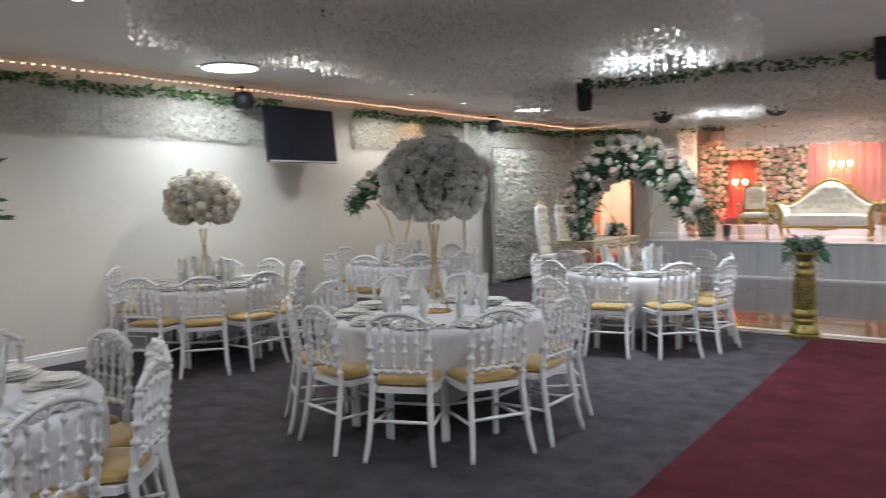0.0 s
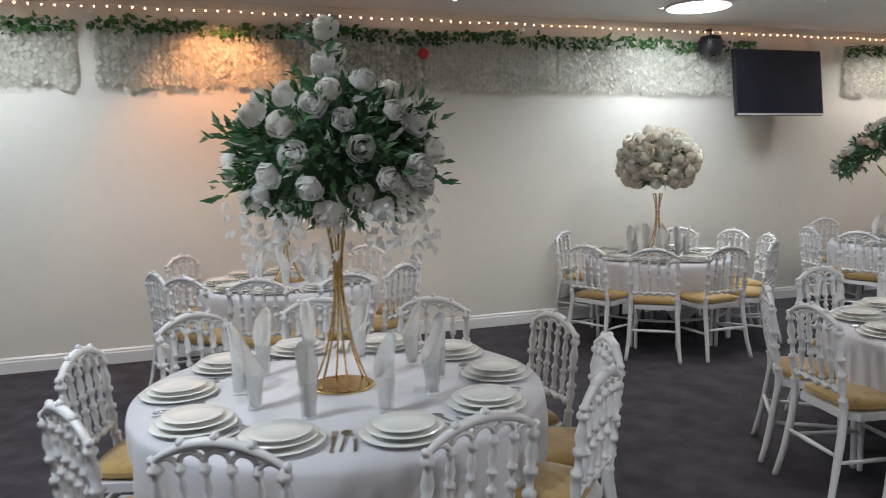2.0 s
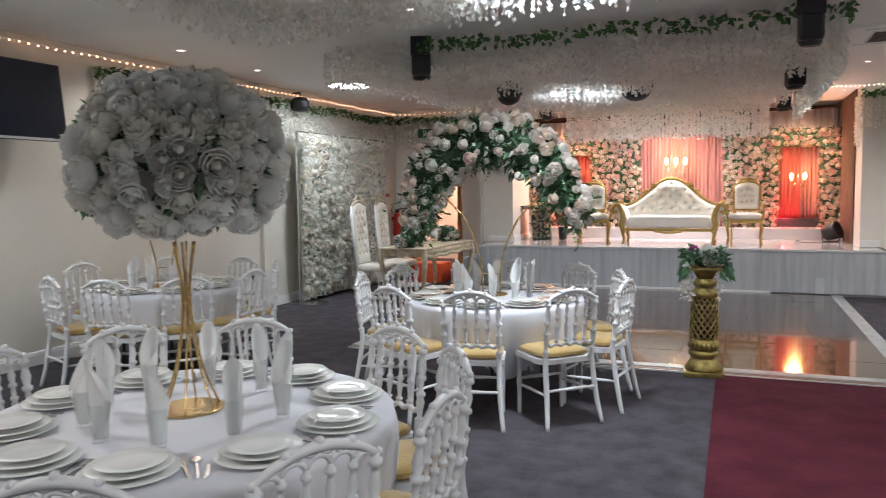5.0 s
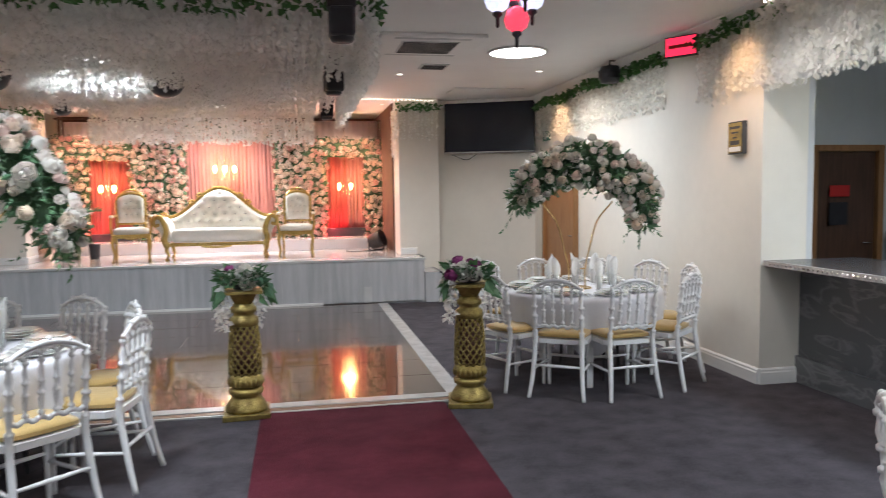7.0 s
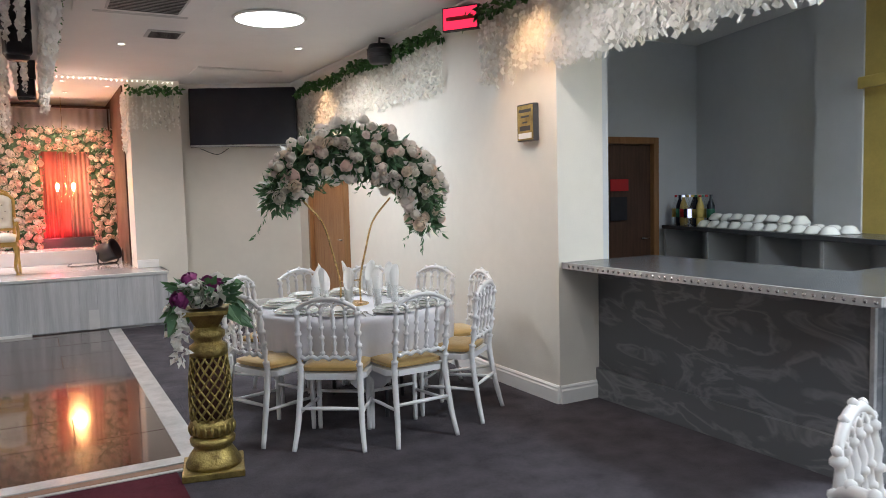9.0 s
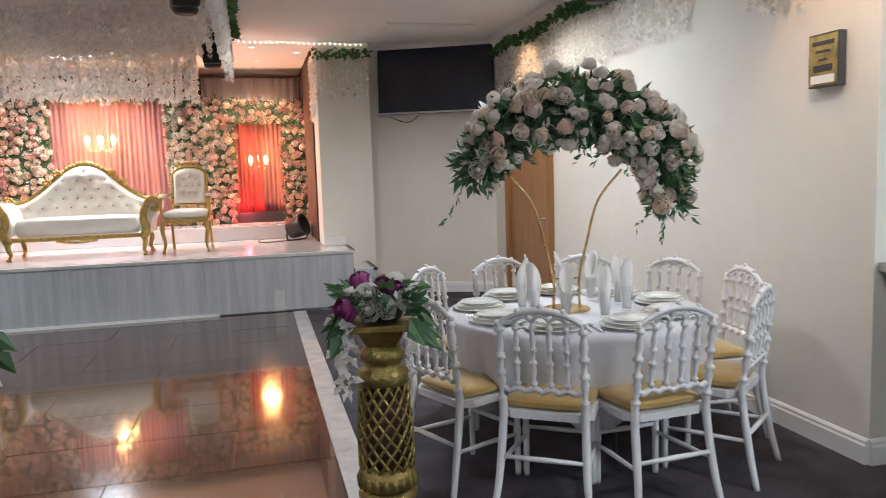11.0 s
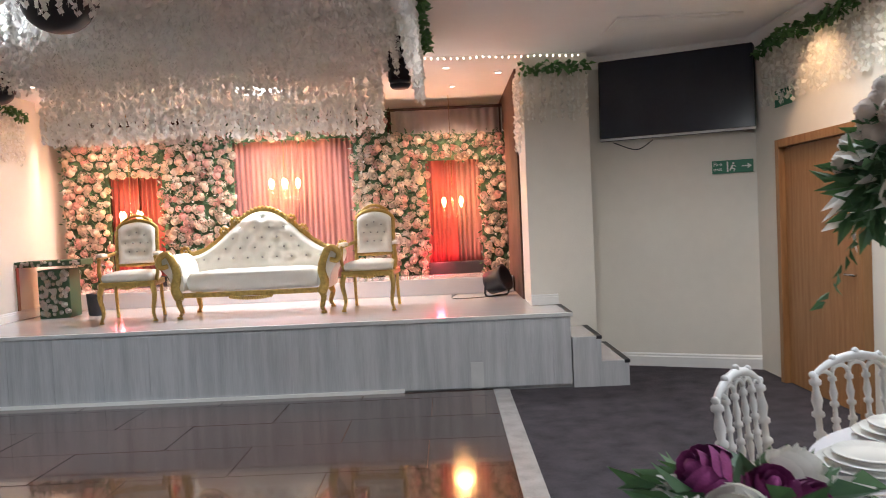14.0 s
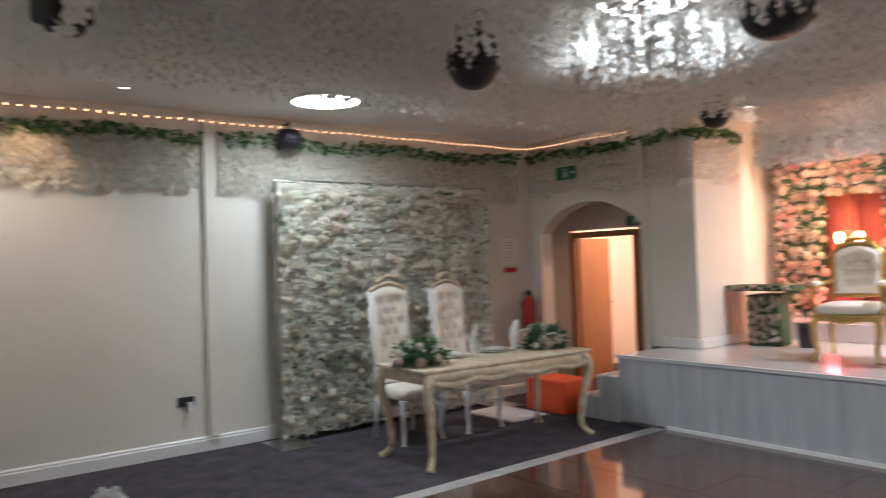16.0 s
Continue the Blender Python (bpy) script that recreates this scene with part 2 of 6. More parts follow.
def clear_shell(m):
    """Thin clear glass: seen through, with a gloss that grows at its edges."""
    t = m.node_tree
    out = next(n for n in t.nodes if n.type == "OUTPUT_MATERIAL")
    tr, gl = t.nodes.new("ShaderNodeBsdfTransparent"), t.nodes.new("ShaderNodeBsdfGlossy")
    tr.inputs[0].default_value = (0.985, 0.99, 0.99, 1)
    gl.inputs["Roughness"].default_value = 0.04
    lw, mx = t.nodes.new("ShaderNodeLayerWeight"), t.nodes.new("ShaderNodeMixShader")
    lw.inputs[0].default_value = 0.25
    fr = t.nodes.new("ShaderNodeMapRange")
    fr.inputs[3].default_value, fr.inputs[4].default_value = 0.03, 0.4
    t.links.new(lw.outputs["Facing"], fr.inputs[0])
    t.links.new(fr.outputs[0], mx.inputs[0])
    t.links.new(tr.outputs[0], mx.inputs[1])
    t.links.new(gl.outputs[0], mx.inputs[2])
    t.links.new(mx.outputs[0], out.inputs[0])


clear_shell(GLASS)


def let_light_through(m, share, colour=(0.86, 0.85, 0.82)):
    """Thin petals pass on part of the light that falls on their far side."""
    t = m.node_tree
    out = next(n for n in t.nodes if n.type == "OUTPUT_MATERIAL")
    b = t.nodes["Principled BSDF"]
    tl, mx = t.nodes.new("ShaderNodeBsdfTranslucent"), t.nodes.new("ShaderNodeMixShader")
    tl.inputs[0].default_value = (*colour, 1)
    mx.inputs[0].default_value = share
    t.links.new(b.outputs[0], mx.inputs[1])
    t.links.new(tl.outputs[0], mx.inputs[2])
    t.links.new(mx.outputs[0], out.inputs[0])


let_light_through(STRAND, 0.6)
let_light_through(STRANDC, 0.5)
let_light_through(NAPKIN, 0.5, (0.92, 0.92, 0.91))
let_light_through(PETAL, 0.45)
let_light_through(IVORY, 0.35, (0.85, 0.80, 0.70))
let_light_through(MIXP, 0.45, (0.87, 0.80, 0.75))
let_light_through(PINKP, 0.3, (0.84, 0.66, 0.56))
let_light_through(LEAF, 0.15, (0.10, 0.24, 0.06))

# ---- mesh helpers ----


def mesh_object(name, bm, mat, smooth=False):
    me = bpy.data.meshes.new(name)
    bm.to_mesh(me)
    bm.free()
    me.materials.append(mat)
    if smooth:
        me.shade_smooth()
    return new(name, me)


def part(name, bm, mat, parent=None, label="", smooth=False):
    ob = mesh_object(name, bm, mat, smooth)
    if parent is not None:
        ob.parent = parent
    if label:
        tagged(ob, label)
    return ob


def thing(name, m, label, category, group="", kind=""):
    ob = new(name)
    ob.empty_display_size = 0.1
    ob.matrix_world = m
    return tagged(ob, label, category, group, kind)


def piece(name, me, parent, m):
    ob = new(name, me)
    ob.parent = parent
    ob.matrix_basis = m
    return ob


def soup(name, verts, faces, mat, parent=None, smooth=False):
    me = bpy.data.meshes.new(name)
    me.from_pydata(verts, [], faces)
    me.materials.append(mat)
    if smooth:
        me.shade_smooth()
    ob = new(name, me)
    if parent is not None:
        ob.parent = parent
    return ob


def box(x0, x1, y0, y1, z0, z1, bevel=0.0, bm=None, m=None):
    bm = bm or bmesh.new()
    r = bmesh.ops.create_cube(bm, size=1)["verts"]
    bmesh.ops.scale(bm, vec=(x1 - x0, y1 - y0, z1 - z0), verts=r)
    bmesh.ops.translate(bm, vec=((x0 + x1) / 2, (y0 + y1) / 2, (z0 + z1) / 2), verts=r)
    if bevel:
        es = list({e for v in r for e in v.link_edges})
        r = bmesh.ops.bevel(bm, geom=es, offset=bevel, segments=2, affect="EDGES", profile=0.5)["verts"]
    if m is not None:
        bmesh.ops.transform(bm, matrix=m, verts=list({*r}))
    return bm


def lathe(profile, seg=12, bm=None, m=None):
    bm = bm or bmesh.new()
    rings = []
    for r, z in profile:
        ring = [bm.verts.new((r * math.cos(2 * math.pi * i / seg), r * math.sin(2 * math.pi * i / seg), z)) for i in range(seg)]
        rings.append(ring)
    for a, b in zip(rings, rings[1:]):
        for i in range(seg):
            bm.faces.new((a[i], a[(i + 1) % seg], b[(i + 1) % seg], b[i]))
    bm.faces.new(list(reversed(rings[0])))
    bm.faces.new(rings[-1])
    if m is not None:
        bmesh.ops.transform(bm, matrix=m, verts=[v for r in rings for v in r])
    return bm


def tube(points, radius, seg=8, bm=None, flat=1.0):
    """A round bar along points; radius a number or one for each point."""
    bm = bm or bmesh.new()
    pts = [Vector(p) for p in points]
    rad = radius if isinstance(radius, (list, tuple)) else [radius] * len(pts)
    rings, up = [], Vector((0.13, 0.27, 0.95)).normalized()
    for i, p in enumerate(pts):
        d = (pts[min(i + 1, len(pts) - 1)] - pts[max(i - 1, 0)]).normalized()
        s = d.cross(up)
        if s.length < 0.2:
            s = d.cross(Vector((1, 0, 0)))
        s.normalize()
        u = s.cross(d)
        rings.append([bm.verts.new(p + rad[i] * (math.cos(a) * s + flat * math.sin(a) * u)) for a in [2 * math.pi * k / seg for k in range(seg)]])
    for a, b in zip(rings, rings[1:]):
        for i in range(seg):
            bm.faces.new((a[i], a[(i + 1) % seg], b[(i + 1) % seg], b[i]))
    bm.faces.new(list(reversed(rings[0])))
    bm.faces.new(rings[-1])
    return bm


def curve_points(ctrl, n=24):
    """A smooth run of points through the control points."""
    c = [Vector(p) for p in ctrl]
    c = [2 * c[0] - c[1], *c, 2 * c[-1] - c[-2]]
    out = []
    for i in range(1, len(c) - 2):
        for k in range(n):
            t = k / n
            a, b, d, e = c[i - 1], c[i], c[i + 1], c[i + 2]
            out.append(0.5 * (2 * b + (d - a) * t + (2 * a - 5 * b + 4 * d - e) * t * t + (3 * b - a - 3 * d + e) * t ** 3))
    out.append(c[-2])
    return out


def slab(outline, depth, bm=None, m=None):
    """A flat plate in the xz plane from its outline, thick along y."""
    bm = bm or bmesh.new()
    a = [bm.verts.new((x, -depth / 2, z)) for x, z in outline]
    b = [bm.verts.new((x, depth / 2, z)) for x, z in outline]
    n = len(outline)
    bm.faces.new(a)
    bm.faces.new(list(reversed(b)))
    for i in range(n):
        bm.faces.new((a[i], b[i], b[(i + 1) % n], a[(i + 1) % n]))
    if m is not None:
        bmesh.ops.transform(bm, matrix=m, verts=a + b)
    return bm


def structure(name, bm, mat, label, category="", smooth=False):
    return tagged(part(name, bm, mat, smooth=smooth), label, category or name.split("_")[0], kind="structure")


def wall_between(x0, y0, x1, y1, z0, z1, thick, bm=None):
    """A wall box whose seen face runs from one point to the other; its thickness lies to the right of that way."""
    d = Vector((x1 - x0, y1 - y0, 0))
    return box(0, d.length, -thick, 0, z0, z1, bm=bm, m=Matrix.Translation((x0, y0, 0)) @ Matrix.Rotation(math.atan2(d.y, d.x), 4, "Z"))


# ---- the room ----
def wx(y):
    """The face of the long west wall."""
    return -6.42 + 0.026 * (y + 2)


WTURN = -math.degrees(math.atan(0.026))
S_Y, N_Y = -4.2, 13.95
E_X = 3.72


def on_west(y, out=0.0, z=0.0):
    """A frame on the west wall: x runs out into the room, y along the wall."""
    return pose(wx(y) + out, y, z, 0, 0, WTURN)


floor_ob = structure("floor", box(-7.2, 10.2, -4.6, 18.2, -0.12, 0), CARPET, "dark grey-purple fitted carpet over the hall", "floor")
ceiling = structure("ceiling", box(-7.2, 10.2, -4.6, 18.2, CEIL, CEIL + 0.15), CEILM, "white painted plaster ceiling", "ceiling")
structure("wall_west", wall_between(wx(S_Y), S_Y, wx(N_Y), N_Y, 0, CEIL, -0.2), WALL, "long cream painted wall with flower garland", "wall")
structure("wall_south", box(-7.0, 4.2, S_Y - 0.2, S_Y, 0, CEIL), WALL, "cream painted end wall", "wall")
structure("wall_east", box(E_X, E_X + 0.41, 7.81, 13.8, 0, CEIL), WALL, "cream painted side wall beside the bar", "wall")
structure("wall_southeast", box(E_X, E_X + 0.41, S_Y, 4.2, 0, CEIL), WALL, "cream painted side wall", "wall")
structure("beam", box(E_X, E_X + 0.41, 4.2, 7.81, 2.86, CEIL), WALL, "painted beam over the bar opening", "beam")
alc = Vector((3.86, 13.52)) - Vector((2.24, 14.2))
structure("wall_north", wall_between(2.2, 14.2, 3.86, 13.52, 0, CEIL, -0.2), WALL, "cream painted slanting wall behind the television", "wall")
structure("pillar_1", box(1.62, 2.24, 13.84, 16.9, 0.0, CEIL), WALL, "cream square pillar at the stage front", "pillar")
structure("pillar_2", box(-4.32, -3.76, 14.0, 15.1, 0.66, CEIL), WALL, "cream square pillar at the stage front", "pillar")
structure("wall_stage", box(-4.3, 2.0, 16.9, 17.1, 0, CEIL), BROWN, "dark back wall of the stage", "wall")
structure("wall_stage_side", box(-4.3, -4.1, 15.1, 16.9, 0, CEIL), WALL, "cream side wall of the stage", "wall")
structure("wall_stage_lining", box(1.6, 1.62, 14.45, 16.9, 0.66, CEIL), BROWN, "brown cloth lining beside the stage", "wall")


def arch_wall():
    """The wall with its arched recess, x from -6.02 to -4.32."""
    bm = bmesh.new()
    a0, a1, spring, rise = -5.86, -4.36, 1.93, 0.34
    arc = [(a0 + (a1 - a0) * k / 16, spring + rise * math.sin(math.pi * k / 16) ** 0.7) for k in range(17)]
    outline = [(-6.3, 0), (a0, 0), *arc, (a1, 0), (-4.32, 0), (-4.32, CEIL), (-6.3, CEIL)]
    return slab(outline, 0.2, bm, Matrix.Translation((0, N_Y + 0.1, 0)))


structure("wall_arch", arch_wall(), WALL, "cream wall with an arched door recess", "wall")
door_x0, door_x1, door_top = -6.02, -5.02, 1.92
rec = box(-6.6, door_x0 - 0.06, 14.7, 14.85, 0, CEIL)
box(door_x1 + 0.06, -4.1, 14.7, 14.85, 0, CEIL, bm=rec)
box(door_x0 - 0.06, door_x1 + 0.06, 14.7, 14.85, door_top + 0.06, CEIL, bm=rec)
box(-6.6, -6.5, N_Y + 0.2, 14.7, 0, CEIL, bm=rec)
structure("wall_recess", rec, WALL, "cream wall of the door recess", "wall")
back = box(-6.8, -4.3, 17.4, 17.6, 0, CEIL)
box(-6.9, -6.75, 14.85, 17.4, 0, CEIL, bm=back)
box(-4.45, -4.32, 14.85, 17.4, 0, CEIL, bm=back)
structure("wall_lobby", back, WALL, "cream walls of the lobby behind the door", "wall")

# bar alcove
structure("wall_bar_back", box(4.15, 10.0, 9.5, 9.7, 0, CEIL), GREYWALL, "pale grey wall behind the bar", "wall")
structure("wall_bar_north", box(E_X + 0.41, 4.2, 7.83, 9.5, 0, CEIL), GREYWALL, "pale grey side wall behind the bar", "wall")
structure("wall_bar_east", box(9.8, 10.0, 2.0, 9.5, 0, CEIL), GREYWALL, "pale grey end wall of the bar", "wall")
structure("wall_bar_south", box(E_X + 0.41, 10.0, 2.0, 2.2, 0, CEIL), GREYWALL, "pale grey wall south of the bar", "wall")
BAR_EAST = pose(6.93, 9.46, 0, 0, 0, -105.4)  # x runs along the slanting bar wall, -y out of it
structure("wall_bar_slant", box(-0.05, 7.2, 0.0, 0.15, 0, CEIL, m=BAR_EAST), GREYWALL, "grey slanting wall behind the bar", "wall")
structure("wall_bar_pilaster", box(1.89, 2.41, -0.10, 0.0, 0, CEIL, m=BAR_EAST), GREYWALL, "pale grey pilaster on the bar wall", "wall")
structure("wall_outer", box(4.15, 10.2, 13.8, 14.0, 0, CEIL), WALL, "plain wall closing the building", "wall")


def skirting(name, x0, y0, x1, y1, side=1, z=0.0, h=0.13):
    d = Vector((x1 - x0, y1 - y0, 0))
    bm = bmesh.new()
    prof = [(0.0, 0.0), (0.022, 0.0), (0.022, h * 0.72), (0.016, h * 0.80), (0.016, h * 0.9), (0.006, h), (0.0, h)]
    a = [bm.verts.new((0, side * p, q)) for p, q in prof]
    b = [bm.verts.new((d.length, side * p, q)) for p, q in prof]
    for i in range(len(prof) - 1):
        bm.faces.new((a[i], b[i], b[i + 1], a[i + 1]))
    bm.faces.new(a)
    bm.faces.new(list(reversed(b)))
    bmesh.ops.recalc_face_normals(bm, faces=bm.faces)
    bmesh.ops.transform(bm, matrix=Matrix.Translation((x0, y0, z)) @ Matrix.Rotation(math.atan2(d.y, d.x), 4, "Z"), verts=bm.verts)
    return structure(name, bm, TRIM, "white moulded skirting board", "baseboard")


skirting("baseboard_1", wx(S_Y), S_Y, wx(N_Y), N_Y, -1)
skirting("baseboard_2", E_X, 7.81, E_X, 8.36, 1)
skirting("baseboard_3", E_X, 8.36, E_X, 11.6, 1)
skirting("baseboard_4", 2.24, 14.18, 3.72, 13.575, -1)
skirting("baseboard_5", 1.62, 13.84, 1.88, 13.84, -1, 0.664, 0.1)
skirting("baseboard_6", -4.2, 14.0, -3.76, 14.0, -1, 0.664, 0.1)
skirting("baseboard_7", -3.76, 14.0, -3.76, 15.1, -1, 0.664, 0.1)
skirting("baseboard_8", E_X, 7.81, E_X + 0.41, 7.81, -1)


def coving(name, x0, y0, x1, y1, side):
    d = Vector((x1 - x0, y1 - y0, 0))
    bm = bmesh.new()
    prof = [(0.0, 0.0), (0.1, 0.0), (0.1, -0.015), (0.06, -0.035), (0.03, -0.07), (0.015, -0.11), (0, -0.11)]
    a = [bm.verts.new((0, side * p, q)) for p, q in prof]
    b = [bm.verts.new((d.length, side * p, q)) for p, q in prof]
    for i in range(len(prof) - 1):
        bm.faces.new((a[i], b[i], b[i + 1], a[i + 1]))
    bm.faces.new(a)
    bm.faces.new(list(reversed(b)))
    bmesh.ops.recalc_face_normals(bm, faces=bm.faces)
    bmesh.ops.transform(bm, matrix=Matrix.Translation((x0, y0, CEIL - 0.001)) @ Matrix.Rotation(math.atan2(d.y, d.x), 4, "Z"), verts=bm.verts)
    structure(name, bm, CEILM, "white plaster coving", "trim")


coving("trim_1", E_X, 4.2, E_X, 13.5, 1)
coving("trim_2", 2.24, 14.18, 3.72, 13.575, -1)

# red carpet and dance floor
structure("carpet_runner", box(-0.24, 1.12, -3.6, 7.93, 0.0, 0.006, 0.002), RED, "dark red carpet runner leading to the dance floor", "carpet")
DX0, DX1, DY0, DY1 = -3.62, 1.18, 8.13, 13.16
dance = thing("dance_floor", pose(0, 0, 0), "dark glossy wood-effect dance floor before the stage", "floor", kind="structure")
part("base", box(DX0, DX1, DY0, DY1, 0.0, 0.012), DEDGE, dance)
bm = box(DX1, DX1 + 0.14, DY0 - 0.0, DY1, 0.0, 0.02, 0.003)
part("edge_strip", bm, ALU, dance, "scuffed grey metal edge strip")
part("edge_strip", box(DX0 - 0.14, DX0, DY0, DY1, 0.0, 0.02, 0.003), ALU, dance, "scuffed grey metal edge strip")
part("edge_strip", box(DX0 - 0.14, DX1 + 0.14, DY0 - 0.12, DY0, 0.0, 0.022, 0.003), ALU, dance, "scuffed grey metal edge strip")
part("front_board", box(DX0 - 0.14, DX1 + 0.14, DY0 - 0.185, DY0 - 0.12, 0.0, 0.014), DEDGE, dance, "bare brown wooden edge")
part("front_board", box(DX0 - 0.14, DX1 + 0.14, DY0 - 0.215, DY0 - 0.185, 0.0, 0.012), ALU, dance)

# stage
ST = 0.66
stage = thing("stage", pose(0, 0, 0), "raised stage with pale grey wood-effect front and glossy top", "stage", kind="structure")
part("core", box(-4.14, 1.88, 13.2, 16.9, 0, ST - 0.02), LAM, stage)
part("stage_top", box(-4.15, 1.89, 13.165, 16.9, ST - 0.02, ST, 0.004), STAGEF, stage, "glossy pale pinkish stage floor")
part("nosing", box(-4.16, 1.9, 13.155, 13.19, ST - 0.03, ST + 0.004, 0.003), TILEW, stage, "grey metal nosing")
part("nosing", box(1.86, 1.905, 13.19, 13.95, ST - 0.03, ST + 0.004, 0.003), BLACK, stage, "black anti-slip nosing")
for i, (xa, xb, z) in enumerate(((1.89, 2.14, 0.44), (2.14, 2.38, 0.22))):
    part("step", box(xa - 0.0, xb, 13.165, 14.2 - i * 0.04, 0, z), LAM, stage)
    part("tread", box(xa + 0.002, xb - 0.02, 13.17, 14.19 - i * 0.04, z, z + 0.006), STAGEF, stage)
    part("nosing", box(xb - 0.04, xb + 0.008, 13.16, 14.18 - i * 0.04, z - 0.02, z + 0.01, 0.003), BLACK, stage, "black anti-slip nosing")
for xa, xb, z in ((-4.39, -4.15, 0.44), (-4.63, -4.39, 0.22)):
    part("step", box(xa, xb, 13.165, 13.94, 0, z), LAM, stage)
    part("nosing", box(xa - 0.008, xa + 0.04, 13.16, 13.93, z - 0.02, z + 0.008, 0.003), TRIM, stage)
# front panels in planks
x = -4.14
k = 0
while x < 1.88:
    w = min(0.22 if k % 3 else 0.19, 1.88 - x)
    part("front_panel", box(x, x + w - 0.0015, 13.168 + 0.002 * (k % 2), 13.2, 0.035, ST - 0.032), LAM, stage)
    x += w
    k += 1
part("kickboard", box(-3.6, 0.4, 13.145, 13.168, 0.012, 0.05), TRIM, stage, "white scuffed kick strip")
part("patch", box(0.99, 1.10, 13.160, 13.166, 0.03, 0.26), TILEW, stage, "pale taped patch")
structure("plinth", box(-4.05, 1.58, 15.3, 16.85, ST + 0.001, 0.85, 0.006), STAGEF, "low white step at the back of the stage", "step")

# ---- flowers ----
rng = random.Random(7)


def rose_mesh(name, mat, r=1.0, rings=((3, 0.40, 0.95, 0.15), (4, 0.62, 0.90, 0.10), (5, 0.84, 0.66, 0.0), (6, 1.0, 0.34, -0.12))):
    """A full rose of cupped petals about z, of radius r: tight in the middle, opening outwards."""
    vs, fs = [], []
    rg = random.Random(3)
    for n, rad, top, low in rings:
        for i in range(n):
            a0 = 2 * math.pi * (i + 0.37 * n) / n + rg.uniform(-0.2, 0.2)
            half = math.pi / n * 1.28
            lean = rg.uniform(0.92, 1.08)
            b = len(vs)
            for v in range(4):
                f = v / 3
                for u in range(4):
                    c = (u - 1.5) / 1.5
                    a = a0 + c * half * math.sin(math.pi * (0.16 + 0.52 * f))
                    belly = 0.35 + 0.65 * math.sin(math.pi * min(1, 0.12 + 0.62 * f)) + (0.10 if v == 3 else 0)
                    rr = r * rad * lean * belly * (1 + 0.06 * c * c)
                    z = r * (low - 0.3 + (top - low + 0.3) * f - 0.16 * c * c * f)
                    vs.append((rr * math.cos(a), rr * math.sin(a), z))
            for v in range(3):
                for u in range(3):
                    q = b + v * 4 + u
                    fs.append((q, q + 1, q + 5, q + 4))
    b = len(vs)
    for rr, z in ((0.3, -0.3), (0.30, 0.5), (0.2, 0.84), (0.02, 0.9)):
        for u in range(6):
            vs.append((r * rr * math.cos(u * math.pi / 3), r * rr * math.sin(u * math.pi / 3), r * z))
    for v in range(3):
        for u in range(6):
            fs.append((b + v * 6 + u, b + v * 6 + (u + 1) % 6, b + v * 6 + 6 + (u + 1) % 6, b + v * 6 + 6 + u))
    me = bpy.data.meshes.new(name)
    me.from_pydata(vs, [], fs)
    me.materials.append(mat)
    me.shade_smooth()
    return me


ROSE_W = rose_mesh("rose_white", PETAL)
ROSE_I = rose_mesh("rose_ivory", IVORY)
ROSE_M = rose_mesh("rose_mixed", MIXP)
ROSE_B = rose_mesh("rose_blush", PINKP)
ROSE_P = rose_mesh("rose_purple", PURPLE)


def aim(p, n, s, spin):
    """The pose of a piece at p that looks along n, of size s."""
    q = Vector(n).normalized().to_track_quat("Z", "Y").to_matrix().to_4x4()
    return Matrix.Translation(p) @ q @ Matrix.Rotation(spin, 4, "Z") @ Matrix.Scale(s, 4)


class Leaves:
    """A gathering of leaves and small blossoms, each a folded blade."""

    def __init__(self):
        self.v, self.f = [], []

    def leaf(self, p, d, length, width, rg):
        p, d = Vector(p), Vector(d).normalized()
        s = d.cross(Vector((rg.uniform(-1, 1), rg.uniform(-1, 1), rg.uniform(-1, 1))))
        if s.length < 0.05:
            s = d.cross(Vector((1, 0.2, 0)))
        s.normalize()
        n = d.cross(s)
        b = len(self.v)
        self.v += [p, p + d * length * 0.4 + s * width / 2 + n * width * 0.18, p + d * length * 0.45 - n * width * 0.1, p + d * length * 0.4 - s * width / 2 + n * width * 0.18, p + d * length - n * length * 0.12]
        self.f += [(b, b + 1, b + 2), (b, b + 2, b + 3), (b + 1, b + 4, b + 2), (b + 2, b + 4, b + 3)]

    def done(self, name, mat, parent, label=""):
        ob = tagged(soup(name, self.v, self.f, mat, parent), kind="stuff")
        if label:
            tagged(ob, label)
        return ob


def sprig(lv, p, d, length, rg, leaf=0.06, n=7):
    d = Vector(d).normalized()
    p = Vector(p)
    for i in range(n):
        q = p + d * length * (i + 1) / n + Vector((0, 0, -0.25 * length * (i / n) ** 2))
        e = d + Vector((rg.uniform(-1, 1), rg.uniform(-1, 1), rg.uniform(-0.8, 0.8))) * 0.9
        lv.leaf(q, e, leaf * rg.uniform(0.8, 1.2), leaf * 0.42, rg)


